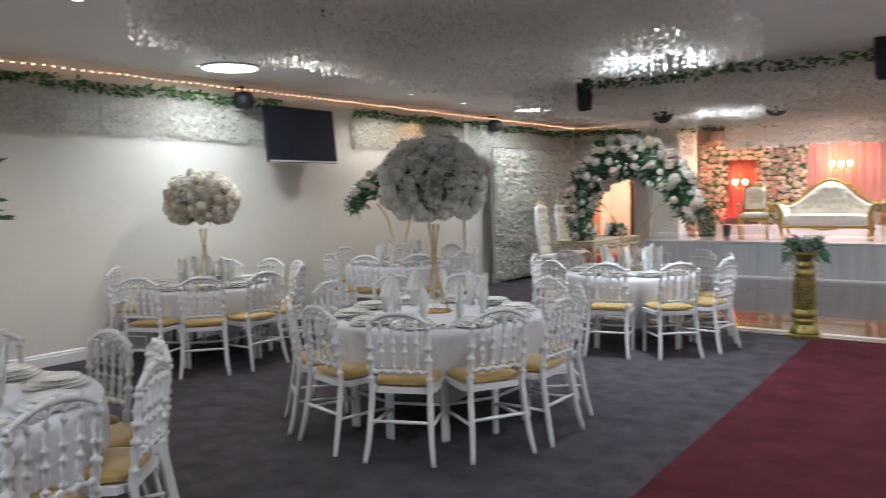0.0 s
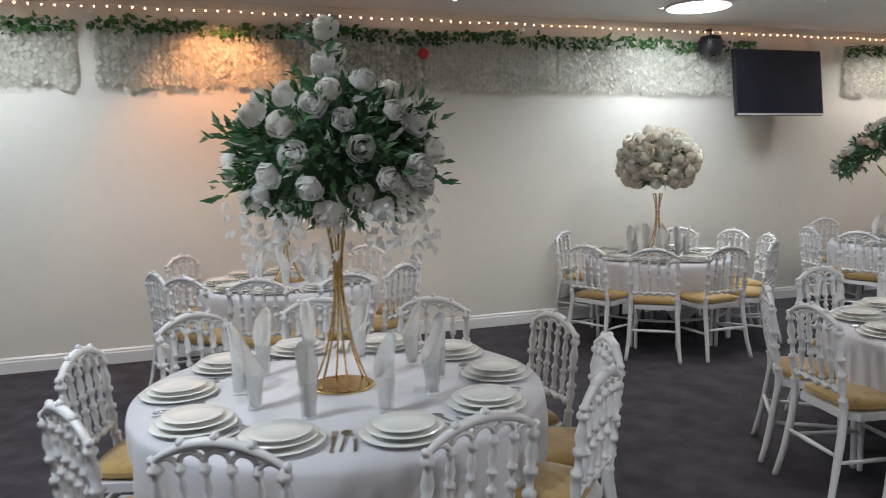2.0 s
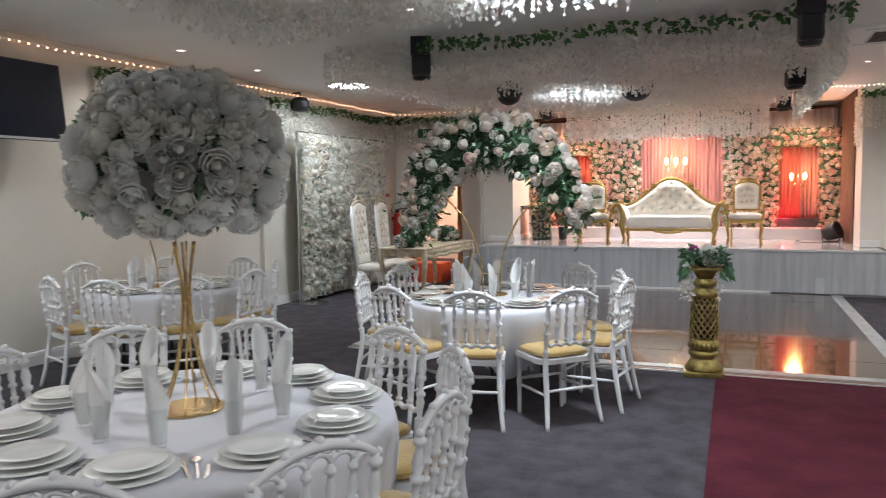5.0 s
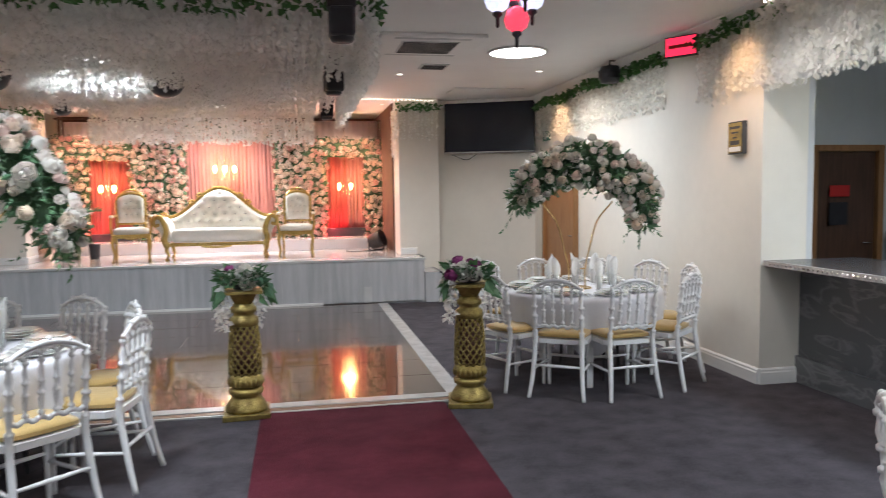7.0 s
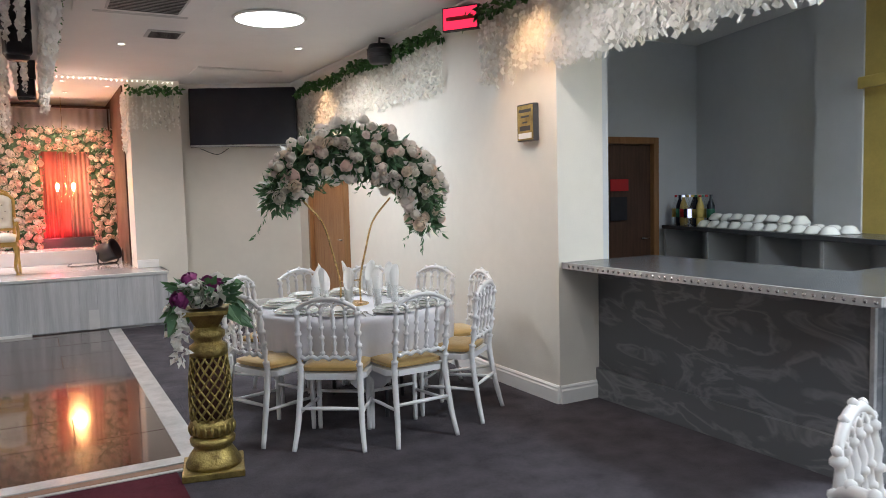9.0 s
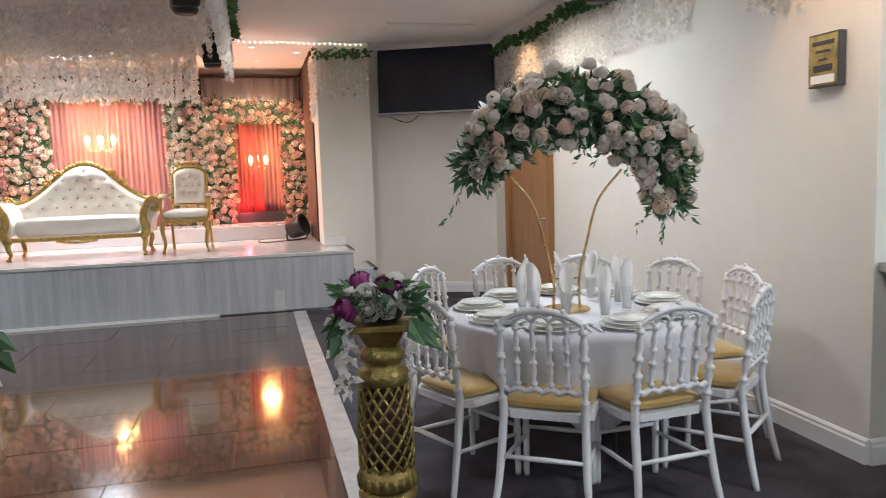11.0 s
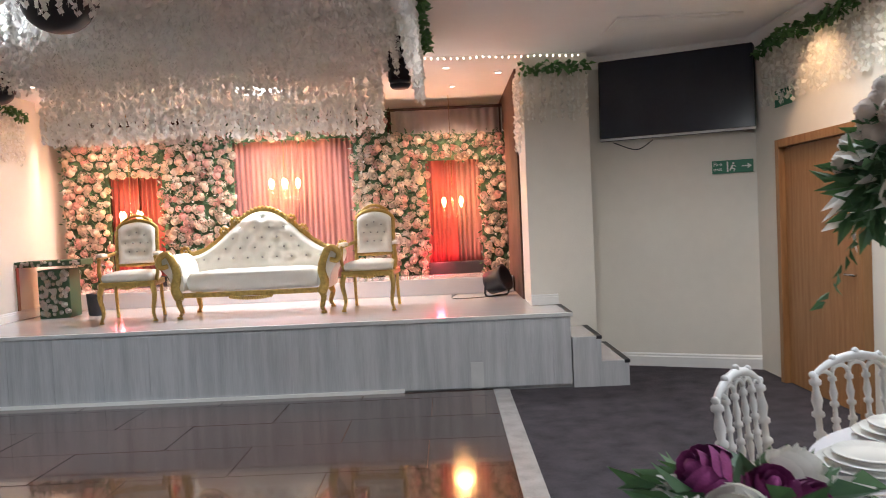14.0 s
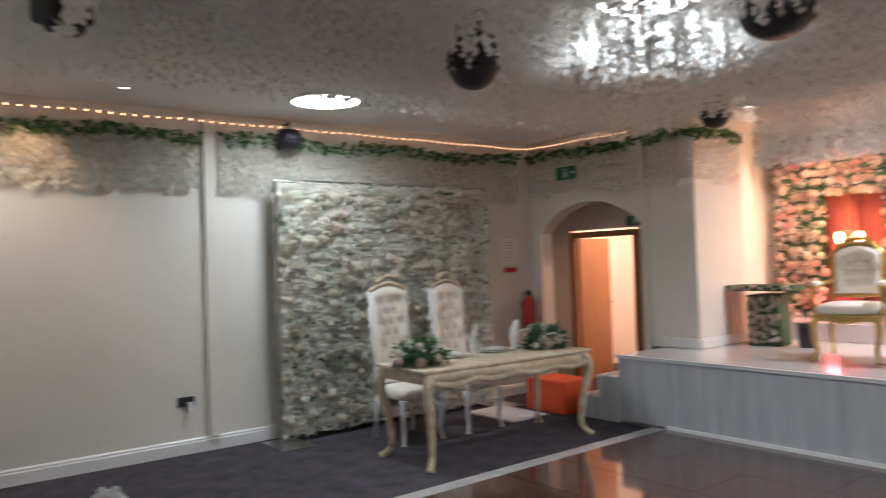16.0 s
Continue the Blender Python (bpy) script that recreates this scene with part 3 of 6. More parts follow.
def flower_ball(parent, c, radii, n, mesh, size, rg, leafy=0.4, fill=None, low=-0.75, leaf=0.07):
    """Roses over an uneven ball, with leaves between them, as parts of parent."""
    lv, bl = Leaves(), Leaves()
    c = Vector(c)
    g = math.pi * (3 - math.sqrt(5))
    for i in range(n):
        z = 1 - (1 - low) * (i + 0.5) / n
        r = math.sqrt(max(0, 1 - z * z))
        a = i * g + rg.uniform(-0.15, 0.15)
        d = Vector((r * math.cos(a), r * math.sin(a), z))
        k = rg.uniform(0.92, 1.06)
        p = c + Vector((d.x * radii[0], d.y * radii[1], d.z * radii[2])) * k
        if rg.random() > leafy * 0.45:
            e = d + Vector((rg.uniform(-1, 1), rg.uniform(-1, 1), rg.uniform(-1, 1))) * 0.25
            piece("rose", mesh, parent, aim(p, e, size * rg.uniform(0.75, 1.2), rg.uniform(0, 6.3)))
        m = int(3 + leafy * 22)
        for _ in range(m):
            e = (d + Vector((rg.uniform(-1, 1), rg.uniform(-1, 1), rg.uniform(-1, 1))) * 0.8).normalized()
            q = c + Vector((e.x * radii[0], e.y * radii[1], e.z * radii[2])) * rg.uniform(0.60, 0.93)
            if e.z < low - 0.12:
                continue
            (bl if rg.random() < 0.22 * (1 - leafy) + 0.05 else lv).leaf(q, e + Vector((rg.uniform(-1, 1), rg.uniform(-1, 1), rg.uniform(-1, 1))) * 0.7, leaf * rg.uniform(0.7, 1.4), leaf * 0.45, rg)
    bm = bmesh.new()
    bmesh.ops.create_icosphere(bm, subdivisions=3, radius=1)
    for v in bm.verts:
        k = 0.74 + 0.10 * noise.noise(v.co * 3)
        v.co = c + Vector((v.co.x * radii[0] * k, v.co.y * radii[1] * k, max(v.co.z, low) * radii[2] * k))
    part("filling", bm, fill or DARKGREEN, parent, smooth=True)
    lv.done("foliage", LEAF, parent)
    bl.done("blossom", STRAND, parent)
    return lv


def trumpet_stand(parent, top, spread=0.07, base=0.13):
    """A gold stand: a round plate and bent rods that close into a neck."""
    part("base_plate", lathe([(base, 0), (base, 0.006), (base - 0.004, 0.009)], 32), GOLD, parent)
    for i in range(6):
        a = i * math.pi / 3
        ca, sa = math.cos(a), math.sin(a)
        pts = curve_points([(ca * (base - 0.015), sa * (base - 0.015), 0.008), (ca * 0.06, sa * 0.06, top * 0.22), (ca * 0.022, sa * 0.022, top * 0.5), (ca * 0.018, sa * 0.018, top * 0.75), (ca * spread * 0.6, sa * spread * 0.6, top)], 6)
        part("rod", tube(pts, 0.0045, 6), GOLD, parent, smooth=True)


def arch_stand(parent, half, rise, turn=0.0):
    part("base_plate", lathe([(0.13, 0), (0.13, 0.006), (0.126, 0.009)], 32), GOLD, parent)
    for s in (-1, 1):
        pts = curve_points([(s * 0.075, 0, 0.008), (s * 0.075, 0, 0.17), (s * 0.12, 0, rise * 0.45), (s * half * 0.55, 0, rise * 0.72), (s * half * 0.95, 0, rise * 0.92)], 8)
        part("rod", tube(pts, 0.007, 8), GOLD, parent, smooth=True)
    part("crossbar", tube([(-0.075, 0, 0.17), (0.075, 0, 0.17)], 0.005, 6), GOLD, parent)


def flower_arch(parent, ctrl, thick, n, mesh, size, rg):
    """A bowed bank of roses and leaves along the control points."""
    path = curve_points(ctrl, 14)
    lv, bl = Leaves(), Leaves()
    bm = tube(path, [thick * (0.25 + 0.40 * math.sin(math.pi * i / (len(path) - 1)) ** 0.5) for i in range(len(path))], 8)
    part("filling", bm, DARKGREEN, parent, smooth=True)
    for i in range(n):
        t = (i + rg.random()) / n * (len(path) - 1)
        k = min(int(t), len(path) - 2)
        c = path[k].lerp(path[k + 1], t - k)
        f = 0.55 + 0.45 * math.sin(math.pi * t / (len(path) - 1))
        tan = (path[k + 1] - path[k]).normalized()
        d = Vector((rg.gauss(0, 1), rg.gauss(0, 1), rg.gauss(0.35, 1)))
        d = (d - tan * d.dot(tan) * 0.7).normalized()
        p = c + d * thick * f * rg.uniform(0.98, 1.18)
        piece("rose", mesh, parent, aim(p, d, size * rg.uniform(0.5, 1.15), rg.uniform(0, 6.3)))
    for i in range(n * 13):
        t = rg.random() * (len(path) - 1)
        k = min(int(t), len(path) - 2)
        f = 0.55 + 0.45 * math.sin(math.pi * t / (len(path) - 1))
        d = Vector((rg.gauss(0, 1), rg.gauss(0, 1), rg.gauss(0, 1))).normalized()
        p = path[k] + d * thick * f * rg.uniform(0.45, 0.95)
        (bl if rg.random() < 0.12 else lv).leaf(p, d + Vector((rg.uniform(-1, 1), rg.uniform(-1, 1), rg.uniform(-1.2, 0.6))) * 0.7, 0.075 * rg.uniform(0.7, 1.4), 0.034, rg)
    for i in range(34):
        k = rg.randrange(len(path))
        d = Vector((rg.uniform(-1, 1), rg.uniform(-1, 1), rg.uniform(-1.0, 0.6)))
        sprig(lv, path[k] + d * thick * 0.6, d, thick * rg.uniform(0.5, 1.05), rg, 0.05, 9)
    lv.done("foliage", LEAF, parent)
    bl.done("blossom", STRAND, parent)


def knob(x, y, z, r, bm=None):
    return lathe([(r * 0.2, -r), (r * 0.8, -r * 0.6), (r, 0), (r * 0.8, r * 0.6), (r * 0.2, r)], 8, bm, Matrix.Translation((x, y, z)))


# ---- chairs ----
def spindle_profile(z0, z1, r):
    h = z1 - z0
    pr = [(0.00, 0.7), (0.05, 0.7), (0.07, 1.15), (0.10, 1.15), (0.12, 0.6), (0.20, 0.75), (0.30, 1.1), (0.36, 0.7), (0.38, 1.2), (0.42, 1.2), (0.44, 0.65), (0.56, 0.62), (0.58, 1.2), (0.62, 1.2), (0.64, 0.7), (0.74, 1.1), (0.84, 0.7), (0.88, 0.6), (0.90, 1.15), (0.94, 1.15), (0.96, 0.7), (1.0, 0.7)]
    return [(r * k, z0 + h * f) for f, k in pr]


def build_chair():
    """A white turned ballroom chair; the back stands at local -y."""
    ch = thing("banquet_chair", pose(0, 0, 0), "white turned wooden banquet chair with a gold velvet seat pad", "chair", "chairs round the tables")
    W, D = 0.20, 0.20
    frame_pts = [(-W, -D + 0.02), (-W - 0.01, D - 0.06), (-W + 0.05, D), (W - 0.05, D), (W + 0.01, D - 0.06), (W, -D + 0.02)]
    bm = slab([(x, y) for x, y in frame_pts], 0.035, m=Matrix.Translation((0, 0, 0.435)) @ Matrix.Rotation(radians(-90), 4, "X") @ Matrix.Scale(-1, 4, (0, 0, 1)))
    bmesh.ops.recalc_face_normals(bm, faces=bm.faces)
    part("seat_frame", bm, CHAIR, ch)
    bm = bmesh.new()
    bmesh.ops.create_cube(bm, size=1)
    bmesh.ops.subdivide_edges(bm, edges=bm.edges[:], cuts=5, use_grid_fill=True)
    for v in bm.verts:
        x, y, z = v.co * 2
        rr = max(abs(x), abs(y))
        k = 1 - 0.10 * (x * x * y * y)
        v.co = (x * 0.195 * k, y * 0.195 * k + 0.01, 0.477 + z * 0.026 * (1 - 0.55 * rr ** 4) + (0.008 * (1 - rr * rr) if z > 0 else 0))
    part("seat_pad", bm, CUSH, ch, "gold velvet seat pad", smooth=True)
    leg = [(0.013, 0), (0.015, 0.02), (0.016, 0.2), (0.019, 0.22), (0.019, 0.24), (0.015, 0.26), (0.018, 0.38), (0.021, 0.395), (0.018, 0.42)]
    for s in (-1, 1):
        part("leg", lathe(leg, 10, m=Matrix.Translation((s * 0.175, D - 0.035, 0))), CHAIR, ch, smooth=True)
        pts = curve_points([(s * 0.215, -D - 0.085, 0), (s * 0.195, -D - 0.045, 0.17), (s * 0.183, -D - 0.005, 0.42), (s * 0.183, -D - 0.01, 0.52)], 6)
        part("leg", tube(pts, [0.014 + 0.005 * min(1, i / 9) for i in range(len(pts))], 10), CHAIR, ch, smooth=True)
        lean = Matrix.Translation((s * 0.183, -D - 0.008, 0)) @ Matrix.Translation((0, 0, 0.48)) @ Matrix.Rotation(radians(6), 4, "X") @ Matrix.Translation((0, 0, -0.48))
        part("back_post", lathe(spindle_profile(0.48, 0.86, 0.019), 10, m=lean), CHAIR, ch, smooth=True)
        part("stretcher", tube([(s * 0.176, D - 0.035, 0.21), (s * 0.18, 0, 0.215), (s * 0.193, -D - 0.035, 0.22)], [0.009, 0.012, 0.009], 8), CHAIR, ch, smooth=True)
    part("stretcher", tube([(-0.193, -D - 0.035, 0.25), (0, -D - 0.035, 0.25), (0.193, -D - 0.035, 0.25)], [0.009, 0.013, 0.009], 8), CHAIR, ch, smooth=True)
    part("stretcher", tube([(-0.175, D - 0.035, 0.25), (0, D - 0.035, 0.25), (0.175, D - 0.035, 0.25)], [0.009, 0.013, 0.009], 8), CHAIR, ch, smooth=True)
    back = Matrix.Translation((0, -D - 0.008, 0.48)) @ Matrix.Rotation(radians(6), 4, "X") @ Matrix.Translation((0, 0, -0.48))
    xs = [-0.11, -0.037, 0.037, 0.11]
    for x in xs:
        top = 0.865 - 0.35 * x * x
        part("spindle", lathe(spindle_profile(0.56, top, 0.0138), 8, m=back @ Matrix.Translation((x, 0, 0))), CHAIR, ch, smooth=True)
    # scalloped lower rail and pierced arched crest
    bm = tube([back @ Vector((-0.183 + 0.366 * k / 32, 0, 0.545 + 0.018 * abs(math.cos(2.5 * math.pi * k / 32 * 2)))) for k in range(33)], 0.013, 8)
    part("lower_rail", bm, CHAIR, ch, smooth=True)
    bm = tube([back @ Vector((-0.19 + 0.38 * k / 24, 0, 0.845 + 0.075 * math.sin(math.pi * k / 24) ** 0.7)) for k in range(25)], [0.012 + 0.006 * math.sin(math.pi * k / 24) for k in range(25)], 8, flat=0.9)
    ends = [-0.183, *xs, 0.183]
    for a, b in zip(ends, ends[1:]):
        mid, half = (a + b) / 2, (b - a) / 2
        zb = 0.815 + 0.045 * (1 - (mid / 0.19) ** 2)
        bm = tube([back @ Vector((mid + half * math.cos(t), 0, zb + 0.035 * math.sin(t))) for t in [math.pi * k / 8 for k in range(9)]], 0.009, 6, bm)
    for x in (-0.075, -0.025, 0.025, 0.075):
        bm = tube([back @ Vector((x + 0.020 * math.cos(t), 0, 0.915 - 2.2 * x * x + 0.016 * math.sin(t))) for t in [2 * math.pi * k / 10 for k in range(11)]], 0.0075, 6, bm)
    for x in (-0.192, -0.10, 0.0, 0.10, 0.192):
        q = back @ Vector((x, 0, 0.858 + 0.078 * (1 - (abs(x) / 0.192) ** 2)))
        knob(q.x, q.y, q.z, 0.0145, bm)
    part("crest_rail", bm, CHAIR, ch, smooth=True)
    return ch


def build_table(r):
    """A round table under a white cloth that hangs in folds and four points."""
    t = thing("round_table", pose(0, 0, 0), "round banquet table on folding legs under a white cloth", "table")
    part("tabletop", lathe([(r - 0.02, 0.715), (r - 0.02, 0.738)], 48), DWOOD, t)
    for i in range(4):
        a = math.pi / 4 + i * math.pi / 2
        part("leg", tube([(math.cos(a) * r * 0.5, math.sin(a) * r * 0.5, 0.716), (math.cos(a) * r * 0.55, math.sin(a) * r * 0.55, 0)], 0.014, 8), BLACK, t)
    return t


def build_cloth(r, seed):
    rg = random.Random(seed)
    bm = bmesh.new()
    seg, rings = 144, 14
    ph = [rg.uniform(0, 6.3) for _ in range(4)]
    grid = []
    for j in range(rings + 5):
        ring = []
        for i in range(seg):
            a = 2 * math.pi * i / seg
            corner = abs(math.cos(2 * a)) ** 5
            length = 0.26 + 0.26 * corner + 0.012 * math.sin(9 * a + ph[0])
            if j < 5:
                rr = r * (j + 0.15) / 4.15
                z = 0.742 + 0.0015 * math.sin(7 * rr + a * 2)
            else:
                f = (j - 4) / rings
                fold = (0.020 * math.sin(14 * a + ph[1]) + 0.014 * math.sin(23 * a + ph[2]) + 0.01 * math.sin(37 * a + ph[3])) * f
                rr = r + 0.006 + 0.012 * math.sin(min(1, f * 3) * math.pi / 2) - 0.02 * f - 0.14 * corner * f * f + fold
                z = 0.742 - length * f - 0.004 * (f < 0.1)
            ring.append(bm.verts.new((rr * math.cos(a), rr * math.sin(a), z)))
        grid.append(ring)
    for a, b in zip(grid, grid[1:]):
        for i in range(seg):
            bm.faces.new((a[i], b[i], b[(i + 1) % seg], a[(i + 1) % seg]))
    bm.faces.new(grid[0])
    bmesh.ops.recalc_face_normals(bm, faces=bm.faces)
    ob = part("tablecloth", bm, CLOTH, smooth=True)
    return tagged(ob, "white tablecloth hanging in folds over a round table", "tablecloth")


def dish(name, r, h, label, lip=0.55):
    prof = [(r * lip, 0.0), (r * lip, 0.003), (r * 0.97, h - 0.001), (r, h + 0.001), (r * 0.985, h + 0.003), (r * lip * 1.05, 0.006), (r * 0.02, 0.0055)]
    ob = part(name, lathe(prof, 32), CHINA, smooth=True)
    return tagged(ob, label, "plate", "place settings")


def build_glass():
    bm = lathe([(0.026, 0), (0.027, 0.008), (0.030, 0.06), (0.036, 0.135), (0.0345, 0.135), (0.028, 0.06), (0.024, 0.012), (0.002, 0.010)], 20)
    return tagged(part("drinking_glass", bm, GLASS, smooth=True), "clear tumbler holding a folded napkin", "glass", "place settings")


def build_napkin():
    """A napkin rolled into a tall cone, its top cut slanting with one loose flap."""
    bm = bmesh.new()
    rows = []
    for j in range(10):
        f = j / 9
        row = []
        for i in range(22):
            a = 2 * math.pi * 1.15 * i / 21
            u = i / 21
            rr = (0.021 + 0.020 * f) * (1 - 0.12 * u) + 0.010 * f * f * u
            h = 0.20 + 0.075 * math.cos(a - 0.5)
            z = 0.014 + h * f
            row.append(bm.verts.new((rr * math.cos(a), rr * math.sin(a) * (1 - 0.2 * f), z)))
        rows.append(row)
    for a, b in zip(rows, rows[1:]):
        for i in range(21):
            bm.faces.new((a[i], a[i + 1], b[i + 1], b[i]))
    bmesh.ops.solidify(bm, geom=bm.faces[:], thickness=0.0022)
    return tagged(part("napkin", bm, NAPKIN, smooth=True), "white paper napkin rolled to a point in a glass", "napkin", "place settings")


def build_cutlery():
    out = []
    bm = box(-0.005, 0.005, -0.10, 0.02, 0.0, 0.003, 0.001)
    box(-0.010, 0.010, 0.02, 0.045, 0.0, 0.003, 0.001, bm)
    for x in (-0.0085, -0.003, 0.003, 0.0085):
        box(x - 0.0014, x + 0.0014, 0.045, 0.09, 0.001, 0.003, bm=bm)
    out.append(tagged(part("fork", bm, STEEL), "steel table fork on the cloth", "fork", "place settings"))
    bm = box(-0.0055, 0.0055, -0.10, 0.0, 0.0, 0.004, 0.001)
    slab([(-0.006, 0.0), (0.006, 0.0), (0.008, 0.07), (0.003, 0.11), (-0.006, 0.11)], 0.002, bm, Matrix.Translation((0, 0, 0.002)) @ Matrix.Rotation(radians(-90), 4, "X") @ Matrix.Scale(-1, 4, (0, 0, 1)))
    out.append(tagged(part("knife", bm, STEEL), "steel table knife on the cloth", "knife", "place settings"))
    bm = box(-0.0045, 0.0045, -0.10, 0.04, 0.0, 0.003, 0.001)
    lathe([(0.004, 0.0), (0.016, 0.003), (0.018, 0.006)], 12, bm, Matrix.Translation((0, 0.058, 0)) @ Matrix.Diagonal((1, 1.45, 1, 1)))
    out.append(tagged(part("spoon", bm, STEEL), "steel table spoon on the cloth", "spoon", "place settings"))
    return out


CHAIR0 = build_chair()
PLATE1 = dish("charger_plate", 0.15, 0.014, "large white china dinner plate on the tablecloth")
PLATE2 = dish("dinner_plate", 0.13, 0.014, "white china plate stacked on a larger plate")
PLATE3 = dish("side_plate", 0.105, 0.012, "small white china plate on a stack of plates")
GLASS0, NAPKIN0 = build_glass(), build_napkin()
GLASS0.visible_shadow = False
FORK0, KNIFE0, SPOON0 = build_cutlery()
TOPZ = 0.7445
used = set()


def put(ob, m):
    """The first use moves the thing itself, the later ones copy it."""
    if ob.name not in used:
        used.add(ob.name)
        ob.matrix_world = m
        return ob
    return copy_thing(ob, m)


def dining_set(cx, cy, r, n, phase, chair_r, seed, chairs):
    rg = random.Random(seed)
    t = build_table(r)
    t.matrix_world = pose(cx, cy, 0, 0, 0, phase * 0.3)
    cl = build_cloth(r, seed)
    cl.matrix_world = pose(cx, cy, 0, 0, 0, phase + 20)
    for deg in chairs:
        put(CHAIR0, pose(cx, cy, 0, 0, 0, deg + 90) @ pose(0, -chair_r + rg.uniform(-0.025, 0.025), 0, 0, 0, rg.uniform(-6, 6)))
    for i in range(n):
        deg = phase + 360 * i / n
        base = pose(cx, cy, 0, 0, 0, deg + 90)  # local -y points out to the chair's back
        pr = -(r - 0.17)
        j = rg.uniform(-0.012, 0.012)
        put(PLATE1, base @ pose(j, pr, TOPZ))
        put(PLATE2, base @ pose(j + rg.uniform(-0.006, 0.006), pr + 0.004, TOPZ + 0.0165))
        put(PLATE3, base @ pose(j + rg.uniform(-0.008, 0.008), pr, TOPZ + 0.0330))
        gx = rg.uniform(0.0, 0.05)
        g = base @ pose(gx, pr + 0.24, TOPZ)
        put(GLASS0, g)
        put(NAPKIN0, g @ pose(0, 0, 0.0, 0, 0, rg.uniform(-180, 180)))
        half = math.pi / n
        sx = (r - 0.17) * math.sin(half) * 0.92
        if sx > 0.19:
            sx = 0.19
        gap = base @ pose(0, 0, 0, 0, 0, math.degrees(half)) if n >= 10 else base @ pose(0.0, 0, 0, 0, 0, math.degrees(half))
        put(FORK0, gap @ pose(-0.035, pr + 0.02, TOPZ, 0, 0, rg.uniform(-8, 8)))
        put(SPOON0, gap @ pose(0.0, pr + 0.02, TOPZ, 0, 0, rg.uniform(-8, 8)))
        put(KNIFE0, gap @ pose(0.035, pr + 0.02, TOPZ, 0, 0, rg.uniform(-8, 8)))


TABLES = [
    (-2.47, 0.33, 0.81, 10, -30, 0.81, 11, (-149, -108, -65, -30, 9, 42, 68, 98, 138, 174)),
    (-2.05, 3.60, 0.78, 10, -66, 0.82, 12, (-130, -98, -65, -33, -2, 37, 68, 112, 146, 180)),
    (-1.88, 6.92, 0.70, 10, -82, 0.79, 13, (-116, -82, -42, -6, 28, 62, 98, 160, 196)),
    (-5.32, 3.95, 0.66, 9, -36, 0.76, 14, (-156, -73, -37, -3, 32, 66, 99, 131, 176)),
    (-4.98, 6.70, 0.68, 8, -36, 0.78, 15, (-105, -72, -36, -2, 34, 84, 128, 178)),
    (-5.40, 0.56, 0.69, 9, -21, 0.78, 16, (-131, -70, -50, -20, 13, 43, 84, 127)),
    (2.50, 8.60, 0.69, 9, -123, 0.73, 17, (-160, -122, -88, -46, -6, 26, 62, 95, 130)),
    (2.72, 3.78, 0.74, 10, 106, 0.85, 18, (-110, -74, -38, -2, 34, 71, 106, 141, 178, 214)),
]
for row in TABLES:
    dining_set(*row)

# ---- table flowers ----
rg = random.Random(21)
fl = thing("flower_arrangement", pose(-2.47, 0.33, TOPZ), "tall centrepiece of white roses and dark leaves on a gold stand", "flowers", "table centrepieces")
trumpet_stand(fl, 0.68)
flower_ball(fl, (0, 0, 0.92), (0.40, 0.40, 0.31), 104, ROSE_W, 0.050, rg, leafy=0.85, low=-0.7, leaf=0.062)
lv, bl = Leaves(), Leaves()
for i in range(46):
    a = rg.uniform(0, 6.3)
    e = rg.uniform(-0.5, 0.9)
    d = Vector((math.cos(a), math.sin(a), e)).normalized()
    sprig(lv, Vector((d.x * 0.33, d.y * 0.33, 0.92 + d.z * 0.26)), d, rg.uniform(0.06, 0.17), rg, 0.06)
for x, y, z, s in ((-0.05, 0.0, 1.42, 0.055), (-0.02, 0.02, 1.32, 0.05), (0.06, -0.04, 1.27, 0.05), (-0.12, 0, 1.25, 0.05)):
    piece("rose", ROSE_W, fl, aim((x, y, z), (0.5, -0.5, 0.6), s, 1))
    sprig(lv, (x, y, z - 0.14), (0.1, 0, 1), 0.16, rg, 0.07)
    sprig(lv, (x, y, z - 0.1), (rg.uniform(-1, 1), rg.uniform(-1, 1), 0.6), 0.18, rg, 0.07)
for i in range(260):
    a = rg.uniform(0, 6.3)
    r = rg.uniform(0.2, 0.44)
    bl.leaf((r * math.cos(a), r * math.sin(a), 0.66 + rg.uniform(-0.1, 0.12)), (rg.uniform(-1, 1), rg.uniform(-1, 1), -0.8), 0.05, 0.035, rg)
lv.done("spray", LEAF, fl)
bl.done("trailing_blossom", STRAND, fl)

fl = thing("flower_arrangement", pose(-2.10, 3.66, TOPZ), "tall centrepiece ball of grey-white roses on a gold stand", "flowers", "table centrepieces")
trumpet_stand(fl, 0.66)
flower_ball(fl, (0, 0, 0.97), (0.36, 0.36, 0.30), 210, ROSE_W, 0.057, rg, leafy=0.10, fill=STRANDC, low=-0.78)
fl = thing("flower_arrangement", pose(-5.36, 3.98, TOPZ), "tall centrepiece ball of ivory roses on a gold stand", "flowers", "table centrepieces")
trumpet_stand(fl, 0.58)
flower_ball(fl, (0, 0, 0.88), (0.335, 0.335, 0.265), 130, ROSE_I, 0.060, rg, leafy=0.10, fill=STRANDC, low=-0.78)
fl = thing("flower_arrangement", pose(-5.44, 0.56, TOPZ), "tall centrepiece of ivory roses on a gold stand", "flowers", "table centrepieces")
trumpet_stand(fl, 0.58)
flower_ball(fl, (0, 0, 0.86), (0.30, 0.30, 0.26), 60, ROSE_I, 0.065, rg, leafy=0.4, low=-0.78)

